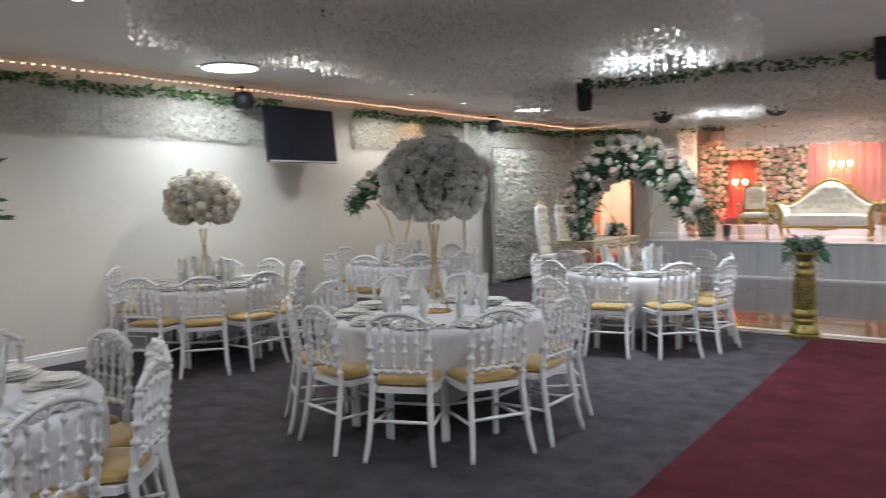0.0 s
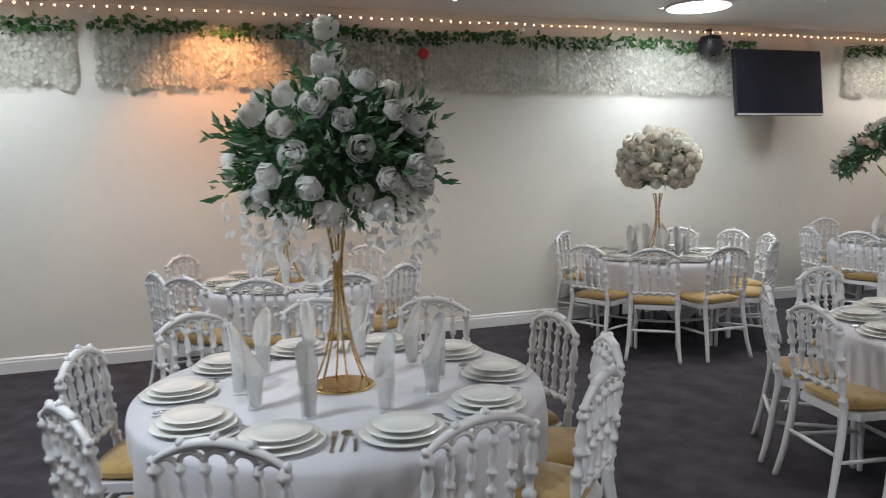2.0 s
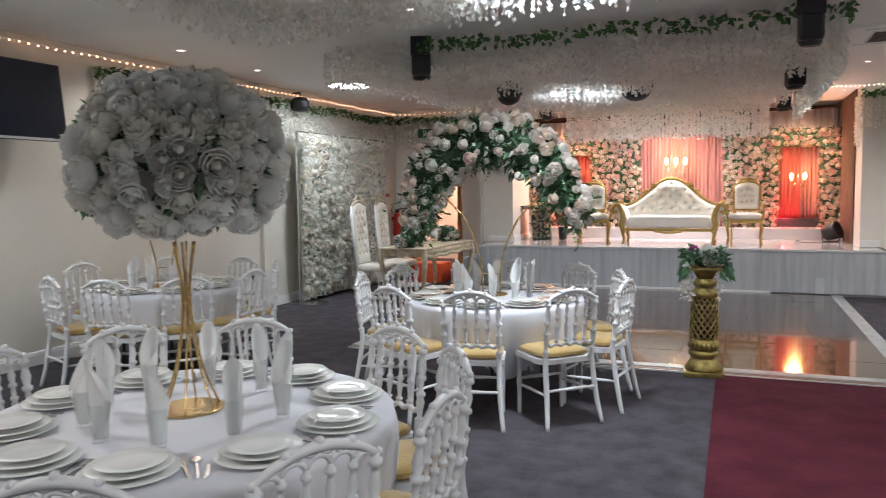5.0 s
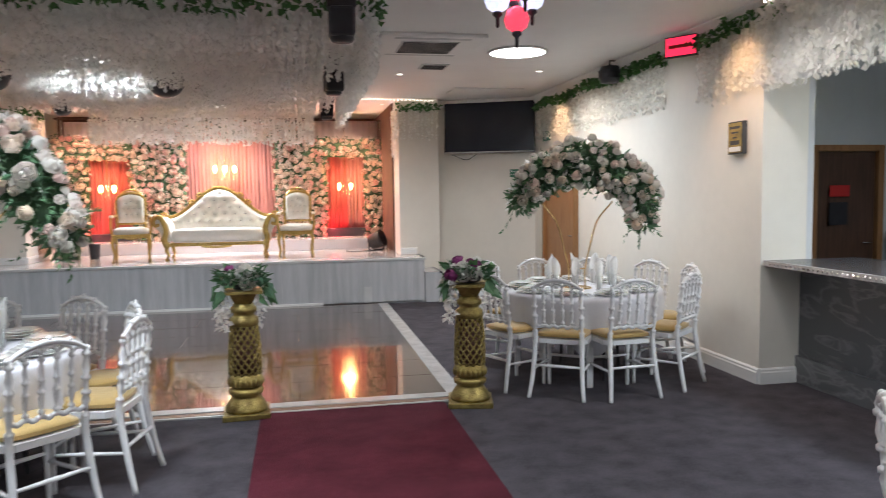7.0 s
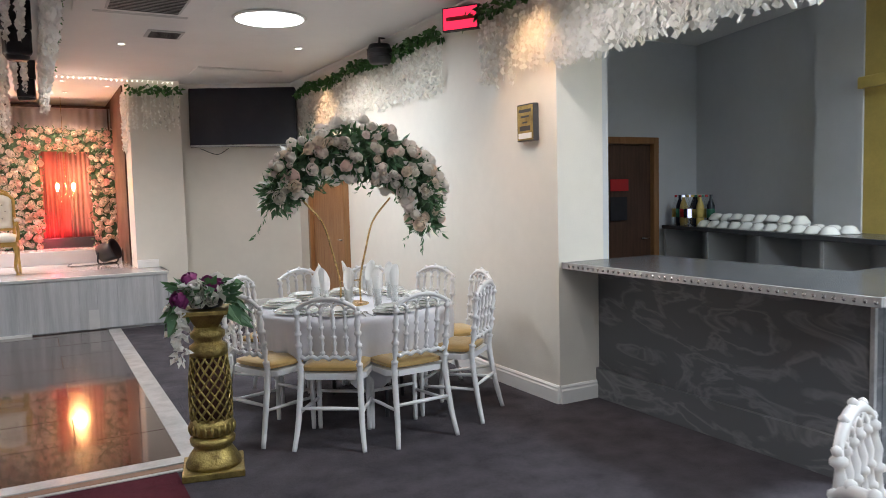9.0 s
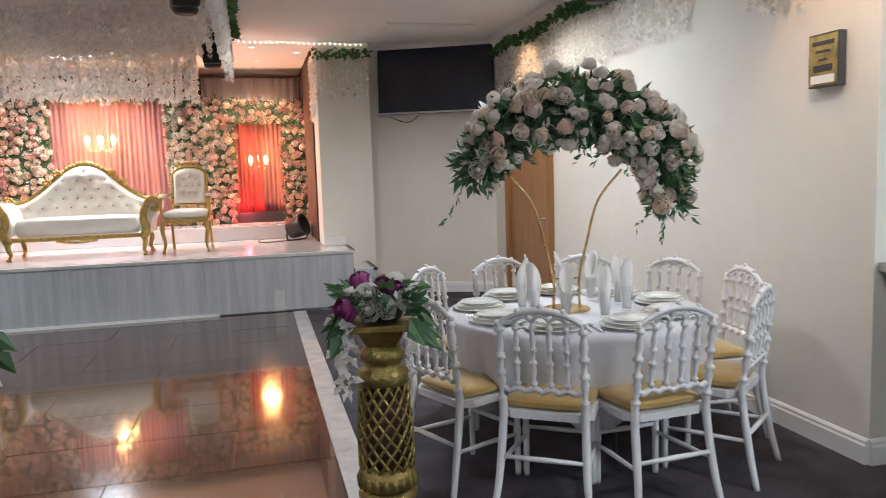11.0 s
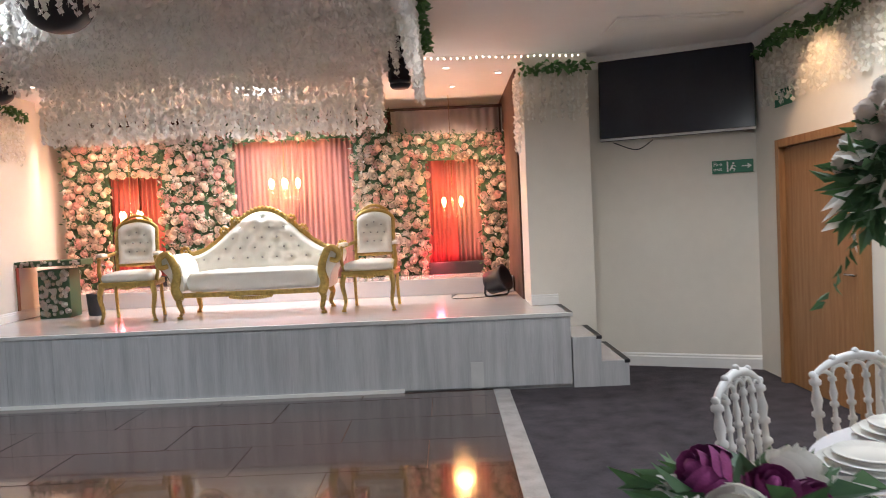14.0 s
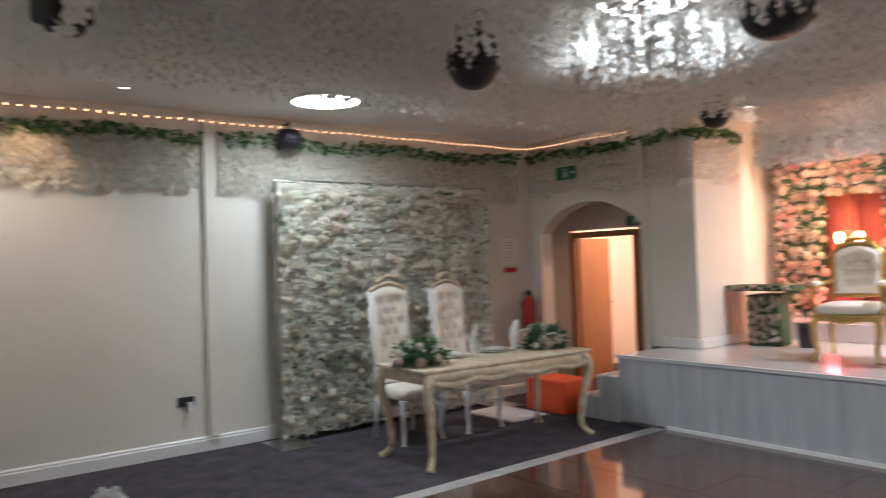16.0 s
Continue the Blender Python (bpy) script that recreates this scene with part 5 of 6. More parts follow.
def build_throne():
    c = thing("throne_chair", pose(0, 0, 0), "ivory tufted armchair in a carved gold frame on the stage", "chair", "stage armchairs")
    part("seat_cushion", padded(-0.25, 0.25, -0.25, 0.25, 0.40, 0.475, 0.03), LEATHER, c, smooth=True)
    bm = box(-0.26, 0.26, -0.262, -0.225, 0.345, 0.40, 0.01)
    box(-0.262, -0.225, -0.25, 0.25, 0.345, 0.40, 0.01, bm)
    box(0.225, 0.262, -0.25, 0.25, 0.345, 0.40, 0.01, bm)
    box(-0.25, 0.25, 0.225, 0.262, 0.345, 0.40, 0.01, bm)
    for k in range(9):
        knob(-0.1 + 0.025 * k, -0.262, 0.345 - 0.012 * math.cos((k - 4) * 0.6), 0.014, bm)
    part("seat_rail", bm, GOLDP, c, "carved gold seat rail")

    def top(x):
        return 0.935 + 0.055 * math.cos(x / 0.2 * math.pi / 2) - 0.9 * max(0, abs(x) - 0.14) ** 1.2

    btn = [(-0.075, 0.85), (0, 0.88), (0.075, 0.85), (-0.11, 0.77), (-0.037, 0.77), (0.037, 0.77), (0.11, 0.77), (-0.075, 0.68), (0, 0.68), (0.075, 0.68)]
    part("backrest", tufted_back((-0.185, 0.185, 0.56, lambda x: top(x)), 0.26, 0.06, btn, 0.14), LEATHER, c, smooth=True)
    for bx, bz in btn:
        part("button", knob(bx, 0.26 - 0.034 + 0.14 * (bz - 0.56), bz, 0.009), STEEL, c, smooth=True)
    ring = [(-0.195, 0.55), *[(-0.2, 0.6 + 0.06 * k) for k in range(6)], *[(-0.195 + 0.39 * k / 12, top(-0.195 + 0.39 * k / 12) + 0.015) for k in range(13)], *[(0.2, 0.9 - 0.06 * k) for k in range(6)], (0.195, 0.55), (0, 0.54), (-0.195, 0.55)]
    bm = tube([(x, 0.25 + 0.14 * (z - 0.56), z) for x, z in ring], 0.021, 8)
    for k in range(15):
        x = -0.14 + 0.02 * k
        knob(x, 0.27 + 0.14 * 0.4, top(x) + 0.035 + 0.03 * math.cos(x * 11), 0.017, bm)
    part("back_frame", bm, GOLDP, c, "carved gold back frame", smooth=True)
    for s in (-1, 1):
        part("back_post", tube([(s * 0.2, 0.24, 0.38), (s * 0.195, 0.25, 0.56)], 0.02, 8), GOLDP, c, smooth=True)
        part("leg", cabriole(s * 0.235, -0.235, 0.36, s, -1), GOLDP, c, smooth=True)
        part("leg", tube(curve_points([(s * 0.225, 0.235, 0.36), (s * 0.225, 0.25, 0.18), (s * 0.23, 0.30, 0.0)], 6), 0.018, 8), GOLDP, c, smooth=True)
        part("arm_support", tube(curve_points([(s * 0.25, -0.12, 0.38), (s * 0.275, -0.15, 0.5), (s * 0.265, -0.16, 0.62)], 6), 0.018, 8), GOLDP, c, smooth=True)
        part("arm", tube(curve_points([(s * 0.265, -0.18, 0.63), (s * 0.27, 0.0, 0.64), (s * 0.2, 0.27, 0.68)], 6), 0.019, 8), GOLDP, c, smooth=True)
        part("arm_pad", padded(s * 0.268 - 0.03, s * 0.268 + 0.03, -0.16, 0.06, 0.645, 0.675, 0.01, 3), LEATHER, c, smooth=True)
    return c


th = build_throne()
th.matrix_world = pose(-2.36, 14.15, ST + 0.001, 0, 0, 10)
copy_thing(th, pose(0.05, 14.22, ST + 0.001, 0, 0, -4))

# flower box, black planter and stage lamp
fb = thing("flower_case", pose(-3.42, 14.75, ST + 0.001, 0, 0, 8), "mirrored display stand filled with white roses", "stand")
part("case", box(-0.16, 0.16, -0.16, 0.16, 0, 0.52, 0.004), DARKGREEN, fb)
part("top", box(-0.42, 0.30, -0.2, 0.2, 0.56, 0.62, 0.004), DARKGREEN, fb)
part("side_panel", box(-0.40, -0.36, -0.18, 0.18, 0, 0.56, 0.003), WOOD, fb)
for i in range(70):
    piece("rose", ROSE_M, fb, aim((rg.uniform(-0.14, 0.14), -0.165, rg.uniform(0.03, 0.5)), (0, -1, 0), rg.uniform(0.018, 0.032), rg.uniform(0, 6)))
for i in range(30):
    piece("rose", ROSE_M, fb, aim((rg.uniform(-0.4, 0.28), -0.205, rg.uniform(0.575, 0.605)), (0, -1, 0), rg.uniform(0.012, 0.02), rg.uniform(0, 6)))
tagged(part("planter", lathe([(0.06, 0), (0.07, 0.02), (0.085, 0.2), (0.088, 0.24), (0.08, 0.24)], 16, m=Matrix.Translation((-3.02, 14.7, ST + 0.001))), BLACK, smooth=True), "small black pot on the stage", "pot")
sl = thing("stage_light", pose(1.36, 14.9, ST + 0.001, 0, 0, 40), "black stage spotlight lying by the pillar", "light")
part("housing", lathe([(0.10, -0.12), (0.13, -0.10), (0.14, 0.08), (0.15, 0.12), (0.13, 0.12), (0.12, 0.06)], 20, m=pose(0, 0, 0.17, 70, 0, 20)), BLACK, sl, smooth=True)
part("bracket", tube(curve_points([(-0.17, 0, 0.17), (-0.17, 0, 0.02), (0, 0, 0.006), (0.17, 0, 0.02), (0.17, 0, 0.17)], 6), 0.012, 6), BLACK, sl)
tagged(part("cable", tube(curve_points([(1.25, 14.8, ST + 0.006), (0.95, 14.7, ST + 0.006), (0.85, 14.9, ST + 0.006), (0.92, 15.27, ST + 0.006)], 10), 0.005, 6), BLACK), "thin black cable lying on the stage", "cable")

# ---- televisions and speakers ----


def television(name_m, w, h, tilt, label):
    t = thing("television", name_m, label, "television")
    tm = pose(0, 0, 0, tilt)
    part("case", box(-w / 2, w / 2, 0.0, 0.05, -h, 0, 0.006, m=tm), BLACK, t)
    part("screen", box(-w / 2 + 0.014, w / 2 - 0.014, -0.003, 0.001, -h + 0.03, -0.014, m=tm), SCREEN, t, "dark switched-off screen")
    part("lower_bezel", box(-w / 2, w / 2, -0.004, 0.0, -h, -h + 0.022, m=tm), TILEW, t)
    part("bracket", box(-0.15, 0.15, 0.05, 0.12, -h * 0.7, -h * 0.3, m=tm), BLACK, t)
    return t


television(on_west(6.0, 0.20, 2.79) @ pose(0, 0, 0, 0, 0, 90), 1.17, 0.71, -6, "large black flat television hung high on the cream wall")
television(pose(3.05, 13.80, 3.02, 0, 0, math.degrees(math.atan2(alc.y, alc.x))), 1.42, 0.80, -4, "large black flat television hung high in the corner")


def speaker(m, label="round black loudspeaker on a wall bracket"):
    s = thing("loudspeaker", m, label, "speaker", "hall speakers")
    part("cabinet", lathe([(0.05, -0.10), (0.10, -0.09), (0.125, -0.03), (0.125, 0.03), (0.10, 0.09), (0.05, 0.10)], 20), BLACK, s, smooth=True)
    part("bracket", tube([(0, 0, 0.09), (0, 0, 0.16), (-0.12, 0, 0.16)], 0.014, 6), BLACK, s)
    for z in (-0.04, 0, 0.04):
        part("grille", lathe([(0.127, z - 0.004), (0.129, z), (0.127, z + 0.004)], 20), BLACK, s, smooth=True)
    return s


speaker(on_west(5.15, 0.16, 2.82))
speaker(on_west(10.62, 0.16, 2.84))
speaker(pose(3.56, 10.4, 2.90, 0, 0, 180))


def boxspeaker(x, y, z, turn):
    s = thing("ceiling_light", pose(x, y, z, 0, 0, turn), "black moving-head stage light hung from the ceiling", "light", "hung stage lights")
    part("yoke", box(-0.10, 0.10, -0.06, 0.06, 0.08, CEIL - z, 0.006), BLACK, s)
    part("head", box(-0.09, 0.09, -0.11, 0.09, -0.12, 0.08, 0.025), BLACK, s)
    part("lens", lathe([(0.07, 0), (0.085, 0.02), (0.085, 0.08)], 16, m=Matrix.Translation((0, 0, -0.15))), BLACK, s, smooth=True)


boxspeaker(-2.95, 8.05, 2.80, 20)
boxspeaker(0.40, 7.75, 2.80, 0)
boxspeaker(0.46, 10.2, 2.76, 10)
boxspeaker(0.50, 12.9, 2.78, 0)


def dome(x, y, z, r):
    s = thing("effect_light", pose(x, y, z), "black half-dome disco light among the hanging flowers", "light", "ceiling dome lights")
    part("dome", lathe([(r * math.sin(a), -r * 0.85 * math.cos(a)) for a in [0.02 + k * math.pi / 2 / 8 for k in range(9)]], 24), BLACK, s, smooth=True)
    part("collar", lathe([(r * 1.12, 0.0), (r * 1.14, 0.04), (r * 0.6, CEIL - z)], 24), BLACK, s, smooth=True)


dome(-1.27, 10.85, 2.81, 0.19)
dome(-2.68, 10.12, 2.72, 0.14)
dome(-2.9, 13.0, 2.76, 0.11)

# ---- ceiling lights ----
# The bar fill lamp, last in PANELS, gets a made-up panel here too.
for i, (x, y) in enumerate(PANELS):
    p = thing("ceiling_panel", pose(x, y, CEIL), "round white glowing ceiling panel light", "ceiling light", "round ceiling panels")
    part("rim", lathe([(0.30, 0.0), (0.315, -0.012), (0.30, -0.022), (0.285, -0.022)], 40), TRIM, p, smooth=True)
    part("diffuser", lathe([(0.285, -0.0225), (0.02, -0.0235)], 40), LEDM, p, "glowing diffuser")
# The first three are made-up fittings for the added stage-front fill spots.
SPOTS = [(-3.3, 14.25), (-1.15, 14.25), (0.9, 14.25), (-4.0, 2.05), (-5.75, 2.15), (-3.9, 3.95), (-5.6, 4.2), (-5.45, 7.6), (-5.5, 9.0), (1.34, 11.6), (3.0, 11.2), (-2.6, 7.0), (2.9, 7.4), (1.3, 6.6), (0.97, 15.3), (-3.2, 15.2), (-3.9, 12.0), (-5.6, -0.5), (-3.6, -0.2), (1.45, 14.6)]
spot0 = None
for x, y in SPOTS:
    if spot0 is None:
        spot0 = thing("downlight", pose(x, y, CEIL), "small recessed white downlight in the ceiling", "ceiling light", "ceiling downlights")
        part("ring", lathe([(0.045, 0.0), (0.048, -0.006), (0.034, -0.007), (0.032, -0.002)], 20), TRIM, spot0, smooth=True)
        part("lamp", lathe([(0.031, -0.003), (0.004, -0.004)], 16), SPOTG, spot0, "glowing lamp")
    else:
        copy_thing(spot0, pose(x, y, CEIL))
ac = thing("air_conditioner", pose(1.35, 9.75, CEIL), "white ceiling cassette air conditioner", "air conditioner")
part("panel", box(-0.5, 0.5, -0.5, 0.5, -0.035, 0, 0.01), CEILM, ac)
part("grille", box(-0.28, 0.28, -0.28, 0.28, -0.042, -0.034), TILEW, ac, "grey intake grille")
for k in range(12):
    part("slat", box(-0.26, 0.26, -0.26 + 0.046 * k, -0.24 + 0.046 * k, -0.046, -0.041), BLACK, ac)
for s in (-1, 1):
    part("vent", box(-0.36, 0.36, s * 0.40 - 0.03, s * 0.40 + 0.03, -0.038, -0.033), TILEW, ac)
hatch = thing("ceiling_hatch", pose(2.75, 12.9, CEIL), "white loft hatch in the ceiling", "hatch")
part("frame", box(-0.5, 0.5, -0.28, 0.28, -0.018, 0, 0.004), TRIM, hatch)
part("panel", box(-0.44, 0.44, -0.22, 0.22, -0.022, -0.016), CEILM, hatch)
for vx, vy in ((1.65, 11.0), (-3.1, 11.7), (-3.0, 3.4)):
    v = thing("ceiling_vent", pose(vx, vy, CEIL), "grey slatted ceiling vent", "vent", "ceiling vents")
    part("frame", box(-0.16, 0.16, -0.16, 0.16, -0.012, 0, 0.003), TILEW, v)
    for k in range(6):
        part("slat", box(-0.13, 0.13, -0.12 + 0.045 * k, -0.10 + 0.045 * k, -0.018, -0.011), BLACK, v)


# mosaic lamp cluster
ml = thing("pendant_lamp", pose(1.33, 6.65, CEIL), "cluster of coloured mosaic glass globes hung from the ceiling", "lamp")
part("rose", lathe([(0.06, 0), (0.05, -0.03), (0.01, -0.04)], 16), GOLD, ml, smooth=True)
for gx, gy, gz, mat in ((0, 0, -0.48, MOSR), (-0.10, 0.05, -0.36, MOSB), (0.11, 0.05, -0.34, MOSB), (0.02, -0.1, -0.30, MOSB), (0.02, 0.12, -0.28, MOSR)):
    g = part("globe", lathe([(0.02, 0.075), (0.055, 0.055), (0.075, 0.0), (0.06, -0.045), (0.025, -0.07)], 16, m=Matrix.Translation((gx, gy, gz))), mat, ml, "coloured mosaic glass globe", smooth=True)
    part("cord", tube([(gx * 0.2, gy * 0.2, -0.03), (gx, gy, gz + 0.07)], 0.004, 6), BLACK, ml)
    part("finial", lathe([(0.026, -0.066), (0.03, -0.085), (0.012, -0.10), (0.01, -0.15), (0.003, -0.16)], 10, m=Matrix.Translation((gx, gy, gz))), BLACK, ml, smooth=True)


# ---- hanging blossom strands ----
def blossom_strand(vs, fs, x, y, ztop, length, rg, size=0.035, step=0.045, along=None):
    n = max(2, int(length / step))
    for k in range(n):
        z = ztop - length * (k + rg.random() * 0.6) / n
        for q in range(2):
            a = rg.uniform(0, 6.3)
            s = size * rg.uniform(0.7, 1.25)
            ca, sa = math.cos(a) * s, math.sin(a) * s
            px, py = x + rg.uniform(-0.012, 0.012), y + rg.uniform(-0.012, 0.012)
            b = len(vs)
            t = rg.uniform(-0.5, 0.5) * s
            vs += [(px - ca * 0.6, py - sa * 0.6, z + t), (px + sa * 0.25, py - ca * 0.25, z - s * 0.6), (px + ca * 0.6, py + sa * 0.6, z - t), (px - sa * 0.25, py + ca * 0.25, z + s * 0.6)]
            fs.append((b, b + 1, b + 2, b + 3))
    b = len(vs)
    vs += [(x - 0.0015, y, ztop), (x + 0.0015, y, ztop), (x + 0.0015, y, ztop - length), (x - 0.0015, y, ztop - length)]
    fs.append((b, b + 1, b + 2, b + 3))


def hung_block(name, x0, x1, y0, y1, length, step, label, seed, mat=STRAND):
    """Strands in rows over a stretch of ceiling; the round panels stay clear."""
    rg = random.Random(seed)
    vs, fs = [], []
    nx, ny = int((x1 - x0) / step), int((y1 - y0) / step)
    for i in range(nx):
        for j in range(ny):
            x = x0 + (i + 0.5) * step + rg.uniform(-0.016, 0.016)
            y = y0 + (j + 0.5) * step + rg.uniform(-0.016, 0.016)
            if any((x - px) ** 2 + (y - py) ** 2 < 0.33 ** 2 for px, py in PANELS):
                continue
            blossom_strand(vs, fs, x, y, CEIL, length * rg.uniform(0.85, 1.08), rg, 0.031, 0.036)
    ob = soup(name, vs, fs, mat)
    return tagged(ob, label, "hanging flowers", kind="stuff")


hung_block("hanging_blossom", -3.7, -0.3, 2.2, 6.35, 0.34, 0.088, "white artificial blossom strands hung thickly from the ceiling", 41)
hung_block("hanging_blossom", -3.95, 0.62, 8.1, 13.0, 0.36, 0.088, "white artificial blossom strands hung thickly from the ceiling", 42)


def strand_row(name, pts, ztop, length, step, label, seed, mat, size=0.032, rows=1, gap=0.05, vstep=0.04, vary=0.08):
    """Strands hung side by side along a run of points in plan."""
    rg = random.Random(seed)
    vs, fs = [], []
    for (xa, ya), (xb, yb) in zip(pts, pts[1:]):
        d = Vector((xb - xa, yb - ya))
        n = max(1, int(d.length / step))
        nrm = Vector((-d.y, d.x)).normalized()
        for r in range(rows):
            for i in range(n):
                p = Vector((xa, ya)) + d * (i + rg.random() * 0.5) / n + nrm * gap * r
                blossom_strand(vs, fs, p.x, p.y, ztop, length * rg.uniform(1 - vary, 1 + vary * 0.6), rg, size, vstep)
    return tagged(soup(name, vs, fs, mat), label, "hanging flowers", kind="stuff")


def ivy_run(pts, z, seed, dens=150, drop=0.07):
    rg = random.Random(seed)
    lv = Leaves()
    for (xa, ya), (xb, yb) in zip(pts, pts[1:]):
        d = Vector((xb - xa, yb - ya))
        for i in range(int(d.length * dens)):
            f = rg.random()
            sag = 0.02 * math.sin(f * d.length * 4)
            lv.leaf((xa + d.x * f + rg.uniform(-0.025, 0.025), ya + d.y * f + rg.uniform(-0.025, 0.025), z + sag + rg.uniform(-drop, drop * 0.5)), (rg.uniform(-1, 1), rg.uniform(-1, 1), rg.uniform(-1, 0.3)), rg.uniform(0.05, 0.085), 0.05, rg)
    ob = lv.done("ivy_garland", IVY, None)
    return tagged(ob, "green artificial ivy garland under the ceiling", "garland", kind="stuff")


HANG = "white artificial blossom curtain hanging below the ivy"
for ya, yb, sd in ((-4.0, -0.92, 51), (-0.80, 5.86, 52), (7.12, 9.80, 53), (9.98, 13.7, 54)):
    strand_row("blossom_curtain", [(wx(ya) + 0.035, ya), (wx(yb) + 0.035, yb)], 2.84, 0.52, 0.045, HANG, sd, STRANDC, 0.037, 2, -0.015)
    ivy_run([(wx(ya) + 0.05, ya), (wx(yb) + 0.05, yb)], 2.85, sd + 20)
strand_row("blossom_curtain", [(-6.0, 13.91), (-4.36, 13.91)], 2.86, 0.50, 0.055, HANG, 55, STRANDC)
ivy_run([(-6.0, 13.9), (-4.36, 13.9)], 2.88, 75, 110)
strand_row("blossom_curtain", [(3.68, 9.35), (3.68, 13.35)], 2.88, 0.50, 0.055, HANG, 56, STRANDC)
ivy_run([(3.66, 9.35), (3.66, 13.4)], 2.92, 76)
strand_row("blossom_curtain", [(3.68, 7.85), (3.68, 8.75)], 2.95, 0.58, 0.05, HANG, 57, STRANDC, vary=0.2)
ivy_run([(3.66, 7.5), (3.66, 9.0)], 2.97, 77)
strand_row("blossom_curtain", [(3.66, 4.3), (3.66, 7.8)], 2.98, 0.62, 0.045, HANG, 58, STRAND, 0.04, 2, 0.04, 0.036)
strand_row("blossom_curtain", [(1.60, 13.80), (2.24, 13.80)], 2.9, 0.50, 0.05, HANG, 59, STRANDC)
ivy_run([(1.58, 13.78), (2.26, 13.78)], 2.93, 79)
strand_row("blossom_curtain", [(1.575, 13.82), (1.575, 14.3)], 2.9, 0.75, 0.05, HANG, 60, STRAND)
strand_row("blossom_curtain", [(-4.3, 13.96), (-3.72, 13.96), (-3.72, 14.8)], 2.85, 0.52, 0.05, HANG, 61, STRAND)
ivy_run([(-4.3, 13.95), (-3.70, 13.95), (-3.70, 14.8)], 2.88, 81, 120)
strand_row("blossom_curtain", [(0.68, 8.05), (0.68, 13.05)], 2.98, 0.48, 0.05, HANG, 62, STRAND, 0.04, 2, 0.04)
ivy_run([(0.72, 8.05), (0.72, 13.1)], 3.0, 82, 110)
strand_row("blossom_curtain", [(-4.0, 8.02), (0.68, 8.02)], 2.98, 0.42, 0.05, HANG, 63, STRAND, 0.036)
ivy_run([(-3.0, 7.98), (0.68, 7.98)], 2.97, 83, 90)
strand_row("blossom_curtain", [(-2.62, 13.1), (0.35, 13.1)], 3.0, 0.68, 0.05, HANG, 64, STRAND, 0.040, 3, 0.10)


def fairy_lights(pts, z, step, mat, label):
    fl = thing("fairy_lights", pose(0, 0, 0), label, "string lights")
    bm = bmesh.new()
    for (xa, ya), (xb, yb) in zip(pts, pts[1:]):
        n = max(1, int(math.hypot(xb - xa, yb - ya) / step))
        for i in range(n):
            f = i / n
            m = Matrix.Translation((xa + (xb - xa) * f, ya + (yb - ya) * f, z - 0.01 * abs(math.sin(i * 0.35))))
            lathe([(0.003, -0.009), (0.008, 0), (0.003, 0.009)], 5, bm, m)
    part("bulbs", bm, mat, fl, "small glowing bulbs")
    part("wire", tube([(x, y, z + 0.012) for x, y in pts], 0.003, 5), TRIM, fl)


fairy_lights([(wx(-4) + 0.09, -4), (wx(13.8) + 0.09, 13.8), (-4.4, 13.86)], 2.97, 0.095, FAIRY, "string of small orange lights along the wall top")
fairy_lights([(0.7, 13.6), (2.2, 13.72)], 3.02, 0.06, FAIRYW, "string of small warm lights across the stage front")
fairy_lights([(3.6, 6.9), (3.6, 7.7)], 3.02, 0.06, FAIRYW, "string of small warm lights by the bar")

# ---- doors ----


def framed_door(m, w, h, mat, frame_mat, label, open_deg=0.0, hinge=1):
    """A door in its frame; local x along the wall, -y towards the viewer, foot at z 0."""
    d = thing("door_leaf", m, label, "door")
    fr = box(-w / 2 - 0.07, -w / 2, -0.05, 0.08, 0, h + 0.07, 0.006)
    box(w / 2, w / 2 + 0.07, -0.05, 0.08, 0, h + 0.07, 0.006, fr)
    box(-w / 2, w / 2, -0.05, 0.08, h, h + 0.07, 0.006, fr)
    part("frame", fr, frame_mat, d, "wooden door frame")
    hm = pose(-w / 2 * hinge, 0.02, 0, 0, 0, open_deg) @ Matrix.Translation((w / 2 * hinge, 0, 0))
    leaf = part("leaf", box(-w / 2 + 0.005, w / 2 - 0.005, -0.02, 0.02, 0.008, h - 0.004, 0.003, m=hm), mat, d)
    part("handle", tube([hm @ Vector((w / 2 * hinge - 0.06 * hinge, -0.02, 1.0)), hm @ Vector((w / 2 * hinge - 0.06 * hinge, -0.06, 1.0)), hm @ Vector((w / 2 * hinge - 0.17 * hinge, -0.06, 1.0))], 0.009, 8), STEEL, leaf, smooth=True)
    return d


framed_door(pose(-5.52, 14.74, 0), 0.92, 1.88, WOOD, WOOD, "light wooden door standing open in an arched recess", 104, 1)
framed_door(pose(3.70, 12.4, 0, 0, 0, -90), 1.15, 2.0, WOOD, WOOD, "closed brown wooden fire exit door in the side wall")
framed_door(pose(5.85, 9.46, 0), 0.74, 1.98, DWOOD, WOOD, "dark wooden door behind the bar")
tagged(part("door_notice", box(5.62, 5.86, 9.408, 9.413, 1.50, 1.62), REDPAINT), "small red notice on the dark door", "sign")
tagged(part("door_notice", box(5.62, 5.84, 9.408, 9.413, 1.20, 1.44), BLACK), "dark notice on the bar door", "sign")


